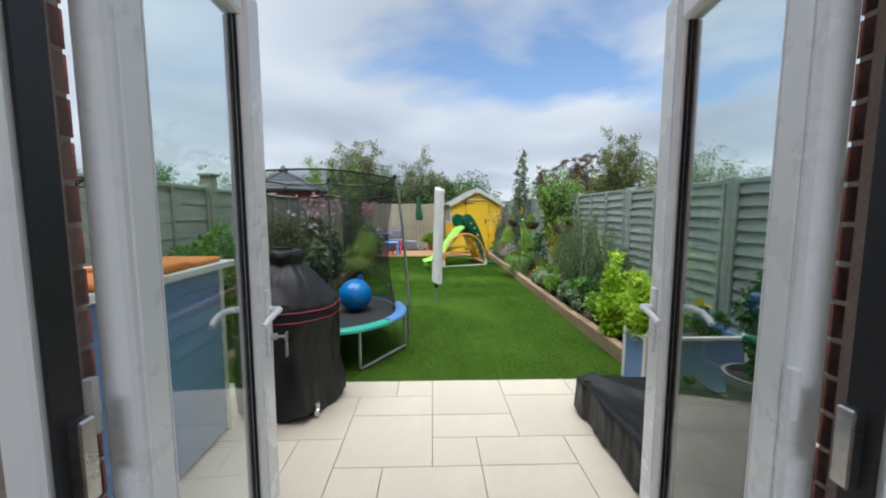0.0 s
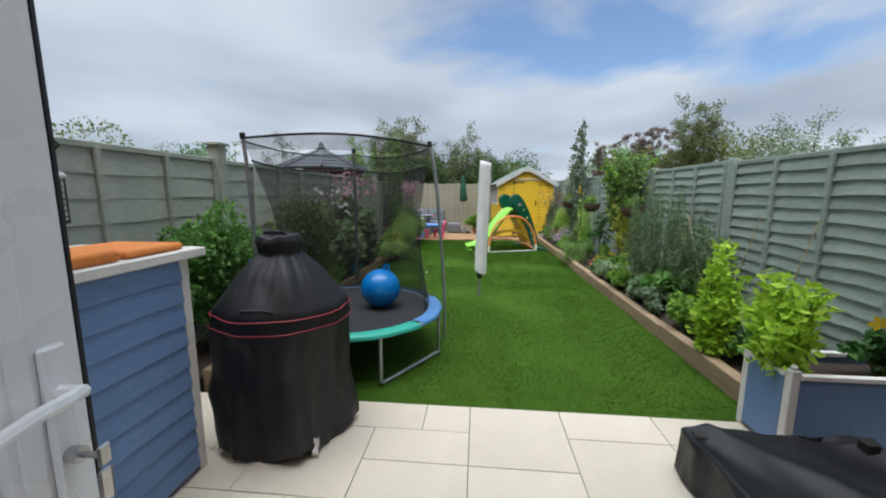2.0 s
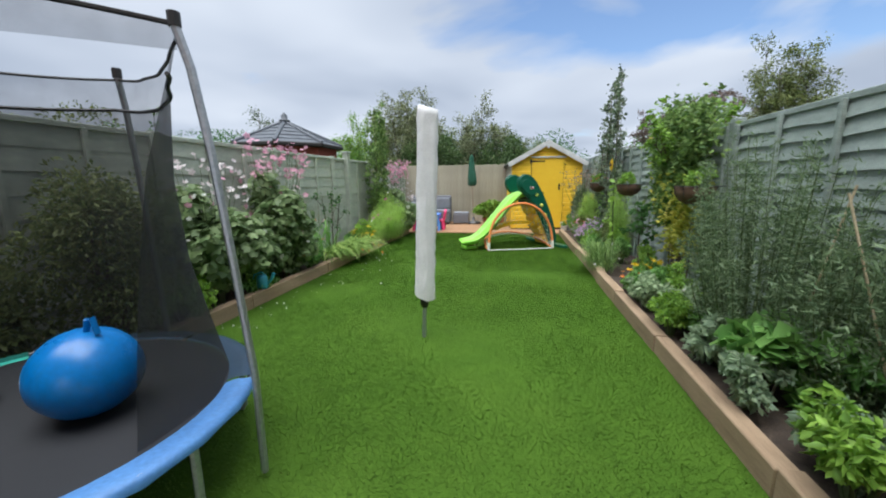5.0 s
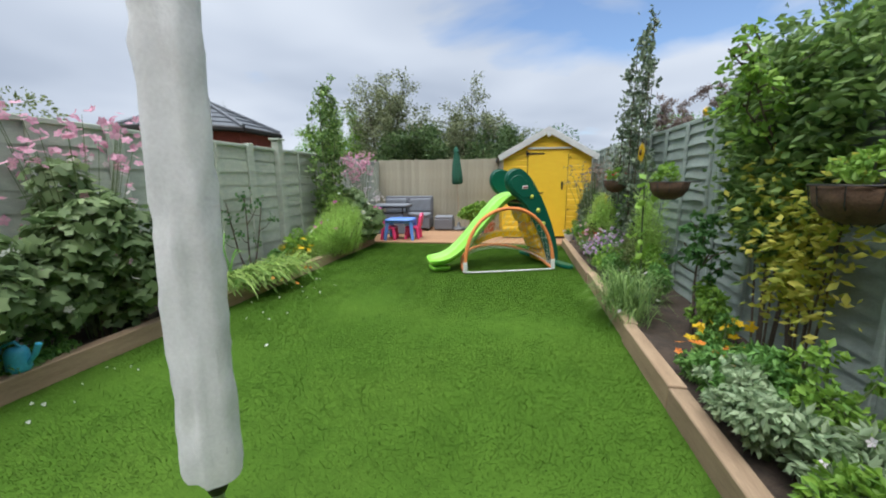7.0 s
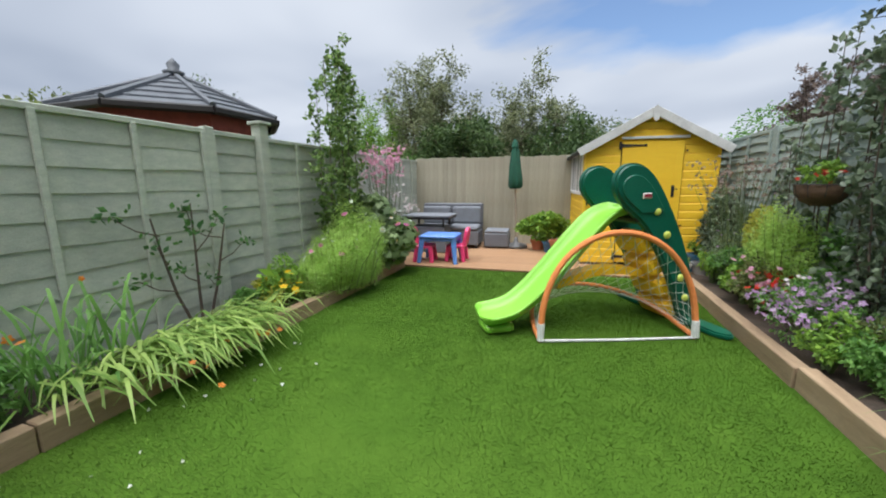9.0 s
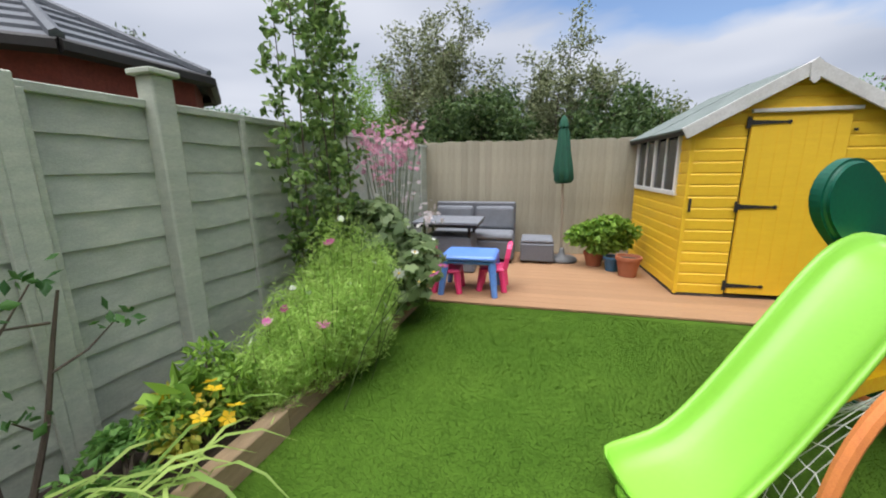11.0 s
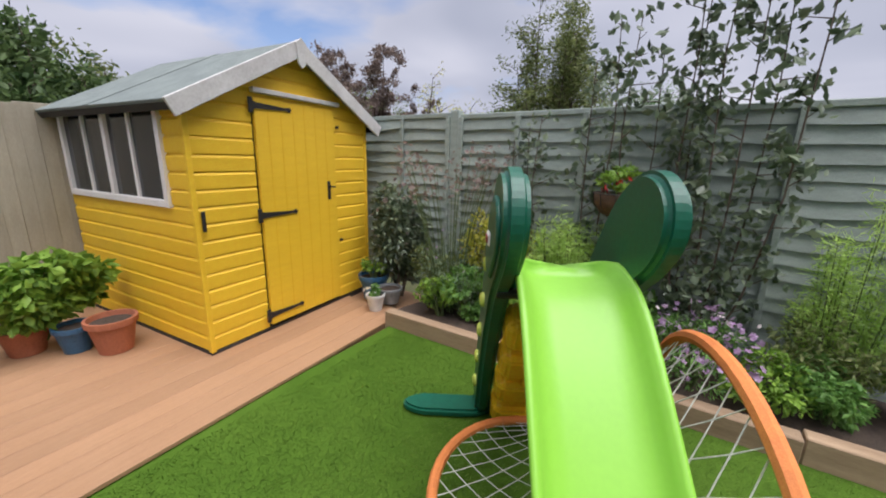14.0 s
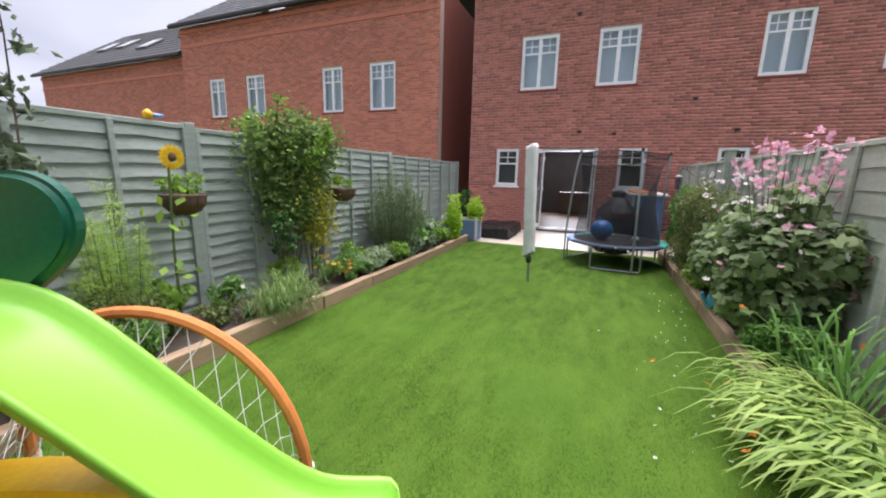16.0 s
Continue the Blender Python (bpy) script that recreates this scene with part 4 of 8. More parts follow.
# neighbours along the same line of houses
def brick_house(wall_name, roof_name, x0, x1, y, eave, holes, label, lights):
    wall = wall_with_holes(wall_name, x0, x1, -0.4, eave, y - 0.28, y - 0.004, [h[:4] for h in holes], M_MORTAR, label)
    ob = new("bricks", brick_boxes(brick_rows(x0, x1, 0.9, eave, y - 0.004, [h[:4] for h in holes])))
    ob.data.materials.append(M_BRICK2); ob.parent = wall
    tagged(ob, kind="stuff")
    part("brick_band", boxed(x0, x1, y, y + 0.03, eave - 0.75, eave - 0.62, 0.004), M_BRICK2, wall)
    part("brick_band", boxed(x0, x1, y, y + 0.05, eave - 0.25, eave - 0.12, 0.004), M_BRICK2, wall)
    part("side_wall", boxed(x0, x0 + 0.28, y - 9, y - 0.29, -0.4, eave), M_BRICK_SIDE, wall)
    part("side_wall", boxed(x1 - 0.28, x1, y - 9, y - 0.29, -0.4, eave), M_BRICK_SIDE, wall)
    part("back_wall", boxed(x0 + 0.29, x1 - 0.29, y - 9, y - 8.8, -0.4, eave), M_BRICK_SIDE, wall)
    pitched_roof(roof_name, x0 - 0.12, x1 + 0.12, y + 0.3, eave, 3.4, 4.8, M_ROOF, "dark grey tiled roof with small roof windows", lights)
    return wall


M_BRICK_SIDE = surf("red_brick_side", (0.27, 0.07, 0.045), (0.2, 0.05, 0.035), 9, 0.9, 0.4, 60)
NEIGH = [(7.29, 8.10, 3.45, 4.84, 2), (5.32, 6.25, 3.45, 4.84, 2), (12.68, 13.5, 3.48, 4.86, 2), (10.68, 11.57, 3.48, 4.86, 2)]
brick_house("wall_neighbour", "roof_neighbour", 3.87, 14.9, FACADE, 6.84, NEIGH, "bright red brick garden front of the neighbouring house", [(11.9, 0.42), (10.6, 0.42), (7, 0.42)])
for i, (x0, x1, z0, z1, n2) in enumerate(NEIGH):
    window(f"window_{i + 8}", x0, x1, z0, z1, n2, FACADE - 0.03, "white upvc window of the neighbouring house")
FAR = [(17.6, 18.3, 2.2, 3.2, 1), (19.4, 20.1, 2.2, 3.2, 1)]
brick_house("wall_far", "roof_far", 15.9, 27.5, -0.2, 6.2, FAR, "red brick house further down the row", [(18.2, 0.5), (20.3, 0.35), (23.3, 0.5), (25.0, 0.5)])
for i, (x0, x1, z0, z1, n2) in enumerate(FAR):
    window(f"window_{i + 12}", x0, x1, z0, z1, n2, -0.23, "small white window of the far house")

# ---- the room behind the patio doors ----
# side wall plaster greyed down to put the room's dimness into its colour
M_ROOMGREY = surf("dimmed_wall_plaster", (0.30, 0.29, 0.28), (0.27, 0.26, 0.25), 2, 0.85, 0.08, 80)
RX0, RX1, RY0, RZ0, RZ1 = -2.2, 2.5, -4.2, 0.10, 2.45
structure(part("floor", boxed(RX0, RX1, RY0, FACADE - 0.28, RZ0 - 0.12, RZ0), M_WOODFLOOR), "brown wooden floor of the room", "floor")
structure(part("ceiling", boxed(RX0, RX1, RY0, FACADE - 0.29, RZ1, RZ1 + 0.1), M_PLASTER), "white plaster ceiling", "ceiling")
structure(part("wall_room_west", boxed(RX0 - 0.1, RX0, RY0, FACADE - 0.29, RZ0, RZ1), M_ROOMGREY), "plaster wall greyed to make the room dim", "wall")
structure(part("wall_room_east", boxed(RX1, RX1 + 0.1, RY0, FACADE - 0.29, RZ0, RZ1), M_ROOMGREY), "plaster wall greyed to make the room dim", "wall")
# back wall darkened in its colour so the room looks dim through the doors
structure(part("wall_room_north", boxed(RX0, RX1, RY0 - 0.1, RY0, RZ0, RZ1), M_DARKROOM), "back wall of the room, coloured dark to make the room dim", "wall")
b = bmesh.new()
iy = FACADE - 0.30
for a in ((RX0, DOOR_X0 - 0.03, iy, iy + 0.015, RZ0, RZ1), (DOOR_X1 + 0.03, RX1, iy, iy + 0.015, RZ0, RZ1), (DOOR_X0 - 0.03, DOOR_X1 + 0.03, iy, iy + 0.015, DOOR_Z1 + 0.02, RZ1)):
    if a[0] < -1.2 or a[1] > 1.4:
        for h in ((-1.75, -1.12), (1.41, 2.04)):
            if a[0] < h[0] and a[1] > h[1]:
                box(b, a[0], h[0], iy, iy + 0.015, RZ0, RZ1); box(b, h[1], a[1], iy, iy + 0.015, RZ0, RZ1)
                box(b, h[0], h[1], iy, iy + 0.015, RZ0, 1.23); box(b, h[0], h[1], iy, iy + 0.015, 2.24, RZ1)
    else:
        box(b, *a)
structure(part("wall_room_south", b, M_PLASTER), "white plaster around the patio doors", "wall")

# patio door frame and two leaves folded out
df = structure(thing("door_frame", pose(0, FACADE - 0.13, 0), "white upvc patio door frame with grey seals", "door frame"))
part("jamb", boxed(DOOR_X0, DOOR_X0 + 0.06, -0.035, 0.035, 0.09, DOOR_Z1, 0.006), M_UPVC, df)
part("jamb", boxed(DOOR_X1 - 0.06, DOOR_X1, -0.035, 0.035, 0.09, DOOR_Z1, 0.006), M_UPVC, df)
part("seal", boxed(DOOR_X0 + 0.061, DOOR_X0 + 0.068, -0.02, 0.03, 0.12, DOOR_Z1 - 0.07), M_GASKET, df)
part("seal", boxed(DOOR_X1 - 0.068, DOOR_X1 - 0.061, -0.02, 0.03, 0.12, DOOR_Z1 - 0.07), M_GASKET, df)
part("head", boxed(DOOR_X0 + 0.061, DOOR_X1 - 0.061, -0.035, 0.035, DOOR_Z1 - 0.06, DOOR_Z1, 0.006), M_UPVC, df)
part("threshold", boxed(DOOR_X0 + 0.061, DOOR_X1 - 0.061, -0.06, 0.16, 0.05, 0.105, 0.008), M_UPVC, df)
part("step", boxed(DOOR_X0, DOOR_X1, -0.15, 0.10, -0.02, 0.049, 0.01), M_GREYPLASTIC, df)
for sx in (DOOR_X0, DOOR_X1):
    for z in (0.6, 1.05, 1.9):
        part("strike_plate", boxed(sx - 0.012 + (0.075 if sx < 0 else -0.075), sx + 0.012 + (0.075 if sx < 0 else -0.075), 0.0, 0.03, z, z + 0.14, 0.003), M_METAL, df)


def patio_door(name, hinge_x, turn, flip, keys):
    """A glazed leaf; local x runs from hinge to free edge, local y is its thickness."""
    W, H, T = 0.65, 2.08, 0.062
    leaf = structure(thing(name, pose(hinge_x, FACADE - 0.03, 0.125, 0, 0, turn), "white upvc glazed patio door standing open", "door"))
    part("stile", boxed(0.0, 0.095, -T / 2, T / 2, 0, H, 0.008), M_UPVC, leaf)
    part("stile", boxed(W - 0.118, W, -T / 2, T / 2, 0, H, 0.008), M_UPVC, leaf)
    part("rail", boxed(0.0955, W - 0.1185, -T / 2, T / 2, 0, 0.11, 0.008), M_UPVC, leaf)
    part("rail", boxed(0.0955, W - 0.1185, -T / 2, T / 2, H - 0.10, H, 0.008), M_UPVC, leaf)
    for sg in (-1, 1):
        for x0, x1 in ((0.0955, 0.1075), (W - 0.1295, W - 0.1185)):
            part("gasket", boxed(x0, x1, min(sg * 0.0035, sg * 0.012), max(sg * 0.0035, sg * 0.012), 0.111, H - 0.101), M_GASKET, leaf)
            part("glazing_bead", boxed(x0, x1, min(sg * 0.0125, sg * 0.026), max(sg * 0.0125, sg * 0.026), 0.111, H - 0.101, 0.004), M_UPVC, leaf)
        for x0, x1 in ((0.02, 0.06), (W - 0.10, W - 0.072)):
            part("raised_profile", boxed(x0, x1, min(sg * (T / 2 - 0.001), sg * (T / 2 + 0.004)), max(sg * (T / 2 - 0.001), sg * (T / 2 + 0.004)), 0.02, H - 0.02, 0.002), M_UPVC, leaf)
    pane = part("pane", boxed(0.1085, W - 0.1305, -0.003, 0.003, 0.111, H - 0.101), M_PANE, leaf)
    pane.visible_shadow = False
    part("edge_strip", boxed(W + 0.0005, W + 0.004, -0.011, 0.011, 0.1, H - 0.1), M_METAL, leaf)
    part("edge_seal", boxed(W + 0.0005, W + 0.006, -0.026, -0.016, 0.02, H - 0.02), M_GASKET, leaf)
    for sg in (-1, 1):
        h = part("handle", boxed(W - 0.065, W - 0.032, sg * T / 2 - 0.001 * sg, sg * (T / 2 + 0.012), 0.90, 1.13, 0.004) if sg > 0 else boxed(W - 0.065, W - 0.032, -T / 2 - 0.012, -T / 2 + 0.001, 0.90, 1.13, 0.004), M_UPVC, leaf, "white lever door handle")
        y1 = sg * (T / 2 + 0.05)
        part("lever", tubed([(W - 0.048, sg * T / 2, 1.06), (W - 0.048, y1 * 0.9, 1.062), (W - 0.07, y1, 1.065), (W - 0.12, y1 * 1.05, 1.066), (W - 0.17, y1, 1.055), (W - 0.19, y1 * 0.95, 1.045)], 0.0115, 8, 0.009), M_UPVC, h)
    if keys:
        part("lock", tubed([(W - 0.048, -T / 2 - 0.012, 0.965), (W - 0.048, -T / 2 - 0.03, 0.965)], 0.012, 10), M_METAL, leaf)
        kb = tubed([(W - 0.048, -T / 2 - 0.03, 0.965), (W - 0.048, -T / 2 - 0.062, 0.965)], 0.005, 6)
        box(kb, W - 0.058, W - 0.038, -T / 2 - 0.065, -T / 2 - 0.059, 0.95, 0.982, 0.003)
        box(kb, W - 0.060, W - 0.040, -T / 2 - 0.064, -T / 2 - 0.061, 0.895, 0.945, 0.003)
        part("key", kb, M_METAL, leaf)
    for z in (0.25, 1.0, 1.8):
        part("hinge", tubed([(-0.012, T / 2 + 0.004, z), (-0.012, T / 2 + 0.004, z + 0.1)], 0.011, 8), M_UPVC, leaf)
    return leaf


patio_door("door_1", DOOR_X0 + 0.065, 92.6, False, True)
patio_door("door_2", DOOR_X1 - 0.065, 81.0, True, False)

# ---- shed ----
def build_shed():
    W, D, H, APEX = 1.80, 1.84, 1.80, 2.30
    shed = thing("shed", pose(0.72, 13.33, 0.03, 0, 0, 5.5), "yellow painted timber garden shed with grey felt roof", "shed")
    door_x0, door_x1, door_h = 0.50, 1.33, 1.86
    win = (0.30, 1.74, 1.12, 1.73)

    def board(length, name="board"):
        b = bmesh.new()
        prof = [(0.0, 0.0), (0.016, 0.0), (0.018, 0.09), (0.006, 0.108), (0.006, 0.118), (0.0, 0.118)]
        e0 = [b.verts.new((0, -y, z)) for y, z in prof]
        e1 = [b.verts.new((length, -y, z)) for y, z in prof]
        for i in range(6):
            j = (i + 1) % 6
            b.faces.new((e0[i], e0[j], e1[j], e1[i]))
        b.faces.new(e0[::-1]); b.faces.new(e1)
        return b

    wall = part("wall", boxed(0.02, W - 0.02, 0.02, D, 0.0, H - 0.01), M_IRON, shed)
    gable = slab_poly(bmesh.new(), [(0.02, H - 0.005), (W - 0.02, H - 0.005), (W / 2, APEX - 0.03)], 0.03, pose(0, 0.03, 0))
    part("gable", gable, M_YELLOW, shed)
    part("gable", slab_poly(bmesh.new(), [(0.02, H - 0.005), (W - 0.02, H - 0.005), (W / 2, APEX - 0.03)], 0.03, pose(0, D - 0.02, 0)), M_YELLOW, shed)
    rows = 19
    for i in range(rows):
        z = 0.03 + i * 0.118
        if z + 0.118 < door_h + 0.04:
            o = part("board", board(door_x0 - 0.02), M_YELLOW, shed); o.matrix_basis = pose(0.01, 0.018, z)
            o = part("board", board(W - 0.02 - door_x1), M_YELLOW, shed); o.matrix_basis = pose(door_x1 + 0.01, 0.018, z)
        else:
            half = W / 2 if z < H else W / 2 * (APEX - z - 0.118) / (APEX - H)
            if half > 0.05:
                half = min(half, W / 2)
                o = part("board", board(2 * half - 0.02), M_YELLOW, shed); o.matrix_basis = pose(W / 2 - half + 0.01, 0.016, z)
        if z + 0.118 <= H + 0.05:
            spans = [(0.0, D)] if not (z + 0.1 > win[2] and z + 0.02 < win[3]) else [(0.0, win[0] - 0.045), (win[1] + 0.045, D)]
            for a, c in spans:
                o = part("board", board(c - a), M_YELLOW, shed); o.matrix_basis = pose(0.018, c, z, 0, 0, -90)
            o = part("board", board(D), M_YELLOW, shed); o.matrix_basis = pose(W - 0.018, 0, z, 0, 0, 90)
    part("corner_trim", boxed(-0.006, 0.030, -0.008, 0.028, 0.02, H - 0.02, 0.003), M_YELLOW, shed)
    part("corner_trim", boxed(W - 0.030, W + 0.006, -0.008, 0.028, 0.02, H - 0.02, 0.003), M_YELLOW, shed)
    # door
    door = part("door", boxed(door_x0 + 0.005, door_x1 - 0.005, -0.022, 0.012, 0.05, door_h, 0.004), M_YELLOW, shed, "yellow boarded shed door")
    for i in range(1, 7):
        x = door_x0 + (door_x1 - door_x0) * i / 7
        part("groove", boxed(x - 0.002, x + 0.002, -0.0235, -0.021, 0.06, door_h - 0.01), M_YELLOW_PL, door)
    part("drip_strip", boxed(door_x0 - 0.01, door_x1 + 0.05, -0.05, -0.002, door_h + 0.03, door_h + 0.065, 0.004), M_BARGE, shed, "white strip over the door")
    for z in (0.14, 0.98, 1.80):
        b = slab_poly(bmesh.new(), [(0, -0.03), (0.03, -0.022), (0.30, -0.01), (0.33, -0.02), (0.35, 0), (0.33, 0.02), (0.30, 0.01), (0.03, 0.022), (0, 0.03)], 0.008, pose(door_x0 - 0.01, -0.028, z))
        box(b, door_x0 - 0.045, door_x0 - 0.008, -0.034, -0.022, z - 0.055, z + 0.055, 0.003)
        part("hinge", b, M_IRON, door, "black iron strap hinge")
    b = boxed(door_x1 - 0.13, door_x1 - 0.09, -0.034, -0.024, 1.05, 1.22, 0.005)
    tube(b, [(door_x1 - 0.11, -0.03, 1.17), (door_x1 - 0.11, -0.06, 1.17), (door_x1 - 0.06, -0.06, 1.165)], 0.008, 8)
    part("latch", b, M_IRON, door, "black iron ring latch")
    part("hook", boxed(0.035, 0.06, -0.028, -0.012, 0.92, 1.06, 0.004), M_IRON, shed)
    part("bolt", boxed(door_x1 + 0.02, door_x1 + 0.05, -0.03, -0.01, 0.62, 0.645, 0.003), M_IRON, shed)
    part("bolt", boxed(door_x1 + 0.02, door_x1 + 0.05, -0.03, -0.01, 1.70, 1.725, 0.003), M_IRON, shed)
    # side window
    y0, y1, z0, z1 = win
    frame_ob = part("window_frame", boxed(-0.022, 0.03, y0 - 0.05, y1 + 0.05, z0 - 0.05, z0, 0.004), M_WHITEWOOD, shed, "white painted four-pane window")
    for a in ((y0 - 0.05, y1 + 0.05, z1, z1 + 0.05), (y0 - 0.05, y0, z0, z1), (y1, y1 + 0.05, z0, z1), ((y0 + y1) / 2 - 0.025, (y0 + y1) / 2 + 0.025, z0, z1)):
        part("rail", boxed(-0.023, 0.031, a[0], a[1], a[2] + 0.0005, a[3] - 0.0005, 0.003), M_WHITEWOOD, frame_ob)
    for a in (y0 + (y1 - y0) * 0.25, y0 + (y1 - y0) * 0.75):
        part("glazing_bar", boxed(-0.012, 0.02, a - 0.016, a + 0.016, z0, z1), M_WHITEWOOD, frame_ob)
    for i in range(4):
        a, c = y0 + (y1 - y0) * i / 4, y0 + (y1 - y0) * (i + 1) / 4
        part("pane", boxed(0.004, 0.007, a, c, z0, z1), M_PANE_DARK, frame_ob)
    # roof
    sl = math.atan2(APEX - H, W / 2)
    ln = math.hypot(APEX - H, W / 2) + 0.13
    for sg in (-1, 1):
        mm = pose(W / 2, 0, APEX + 0.012, 0, math.degrees(sl) * sg, 0)
        b = boxed(0 if sg > 0 else -ln, ln if sg > 0 else 0, -0.085, D + 0.06, -0.012, 0.012, 0.004, mm)
        part("roof_board", b, M_FELT, shed, "grey green mineral felt roof")
        b = boxed(0 if sg > 0 else -ln - 0.02, ln + 0.02 if sg > 0 else 0, -0.107, -0.086, -0.095, 0.022, 0.004, mm)
        part("bargeboard", b, M_BARGE, shed, "weathered white bargeboard")
        b = boxed(ln - 0.02 if sg > 0 else -ln, ln if sg > 0 else -ln + 0.02, -0.086, D + 0.06, -0.06, -0.013, 0.003, mm)
        part("fascia", b, M_IRON, shed)
        part("felt_lap", boxed(0.01 if sg > 0 else -ln, ln if sg > 0 else -0.01, D * 0.5, D * 0.5 + 0.06, 0.0125, 0.017, 0, mm), M_FELT, shed)
    part("finial", slab_poly(bmesh.new(), [(-0.05, 0.03), (0, 0.07), (0.05, 0.03), (0.035, -0.12), (0, -0.15), (-0.035, -0.12)], 0.015, pose(W / 2, -0.116, APEX - 0.03)), M_BARGE, shed)
    part("bearer", boxed(0.0, W, 0.0, D, -0.03, 0.02, 0.004), M_IRON, shed)
    return shed


M_PANE_DARK = surf("dark_shed_glass", (0.035, 0.04, 0.045), (0.02, 0.022, 0.025), 3, 0.06, 0.0)
build_shed()

# ---- slide ----
def build_slide():
    s = thing("slide", pose(-0.12, 10.28, 0, 0, 0, 31), "lime and dark green plastic children's slide with yellow steps", "slide")
    prof = [(-0.10, 0.10), (0.0, 0.11), (0.13, 0.125), (0.26, 0.17), (0.41, 0.28), (0.58, 0.45), (0.75, 0.635), (0.90, 0.80), (1.02, 0.925), (1.12, 1.00), (1.22, 1.03), (1.34, 1.035)]
    hw, wall = 0.178, 0.075
    cs = [(-hw - 0.035, wall - 0.015), (-hw - 0.03, wall + 0.008), (-hw - 0.005, wall + 0.008), (-hw + 0.02, 0.03), (-hw + 0.06, 0.0), (hw - 0.06, 0.0), (hw - 0.02, 0.03), (hw + 0.005, wall + 0.008), (hw + 0.03, wall + 0.008), (hw + 0.035, wall - 0.015),
          (hw + 0.012, wall - 0.03), (hw - 0.005, -0.03), (-hw + 0.005, -0.03), (-hw - 0.012, wall - 0.03)]
    b = bmesh.new()
    rings = []
    for i, (u, z) in enumerate(prof):
        a, c = prof[max(0, i - 1)], prof[min(len(prof) - 1, i + 1)]
        d = Vector((c[0] - a[0], 0, c[1] - a[1])).normalized()
        n = Vector((-d.z, 0, d.x))
        k = 1.0 + (0.12 if i < 3 else 0)
        rings.append([b.verts.new(Vector((u, p * k, z)) + n * q) for p, q in cs])
    for r0, r1 in zip(rings, rings[1:]):
        for i in range(len(cs)):
            j = (i + 1) % len(cs)
            b.faces.new((r0[i], r0[j], r1[j], r1[i]))
    b.faces.new(rings[0][::-1]); b.faces.new(rings[-1])
    box(b, -0.08, 0.20, -0.14, 0.14, 0.0, 0.09, 0.02)
    chute = part("chute", b, M_LIME, s, "lime green chute", smooth=True)
    md = chute.modifiers.new("soft", "SUBSURF"); md.levels = md.render_levels = 1
    outline = [(1.78, 0.02), (1.93, 0.02), (1.945, 0.12), (1.90, 0.34), (1.80, 0.62), (1.66, 0.92), (1.52, 1.16), (1.40, 1.33), (1.28, 1.43), (1.17, 1.465), (1.06, 1.44), (0.99, 1.36), (0.98, 1.25), (1.04, 1.14), (1.16, 1.04), (1.30, 0.93), (1.45, 0.72), (1.58, 0.50), (1.70, 0.24)]
    for _ in range(2):
        outline = [(a[0] * k + c[0] * (1 - k), a[1] * k + c[1] * (1 - k)) for a, c in zip(outline, outline[1:] + outline[:1]) for k in (0.75, 0.25)]
    for sg in (-1, 1):
        b = slab_poly(bmesh.new(), outline, 0.085, pose(0, sg * 0.24, 0))
        round_edges(b, 0.022, 3, 1.0)
        side = part("side_panel", b, M_GREEN_PL, s, "dark green leaf-shaped side panel", smooth=False)
        inner = [(1.17 + (x - 1.17) * 0.66, 1.2 + (z - 1.2) * 0.62) for x, z in outline if z > 0.9]
        b = slab_poly(bmesh.new(), inner, 0.018, pose(0, sg * 0.288, 0)); round_edges(b, 0.006, 1, 1.0)
        part("raised_emblem", b, M_GREEN_PL, side)
        part("badge", boxed(1.24, 1.33, sg * 0.296 - 0.008, sg * 0.296 + 0.008, 1.16, 1.21, 0.006, pose(0, 0, 0)), M_WHITEPOT, side, "small white and red oval badge")
        part("badge_rim", boxed(1.25, 1.32, sg * 0.306 - 0.002, sg * 0.306 + 0.002, 1.174, 1.198), M_REDPIPE, side)
        for x, z in ((1.41, 1.05), (1.53, 0.84), (1.63, 0.64), (1.72, 0.44), (1.79, 0.25)):
            kb = lathe([(0.036, -0.012), (0.034, 0.006), (0.022, 0.014)], 10)
            o = part("knob", kb, M_KNOB, side, smooth=True); o.matrix_basis = pose(x, sg * 0.288, z, -90 * sg, 0, 0)
        oval = [(0.085 * math.cos(math.tau * i / 28), 0.27 * math.sin(math.tau * i / 28)) for i in range(28)]
        oval = [(max(-0.07, min(0.07, x)) * 1.2, y) for x, y in oval]
        b = slab_poly(bmesh.new(), oval, 0.05, pose(1.86, sg * 0.44, 0.025) @ pose(0, 0, 0, -90, 0, 0)); round_edges(b, 0.014, 2, 0.8)
        part("foot", b, M_GREEN_PL, s)
    for i, (u, z) in enumerate(((1.76, 0.12), (1.66, 0.33), (1.55, 0.54), (1.44, 0.75))):
        b = boxed(-0.085, 0.085, -0.195, 0.195, -0.10, 0.10, 0.035, pose(u, 0, z, 0, -28, 0))
        part("step", round_edges(b, 0.012, 2, 0.5), M_YELLOW_PL, s, "yellow moulded step")
    part("platform", boxed(1.28, 1.52, -0.195, 0.195, 0.93, 1.02, 0.03), M_GREEN_PL, s)
    arch = [(0.62 + 1.05 * i / 14, 0.36 + 0.17 * math.sin(math.pi * (0.12 + 0.76 * i / 14))) for i in range(15)]
    b = slab_poly(bmesh.new(), arch + [(x, z - 0.075) for x, z in arch[::-1]], 0.14); round_edges(b, 0.014, 2, 0.8)
    part("strut", b, M_YELLOW_PL, s, "yellow brace under the chute")
    part("strut", tubed([(1.24, -0.26, 0.98), (1.24, 0.26, 0.98)], 0.022, 10), M_IRON, s)
    return s


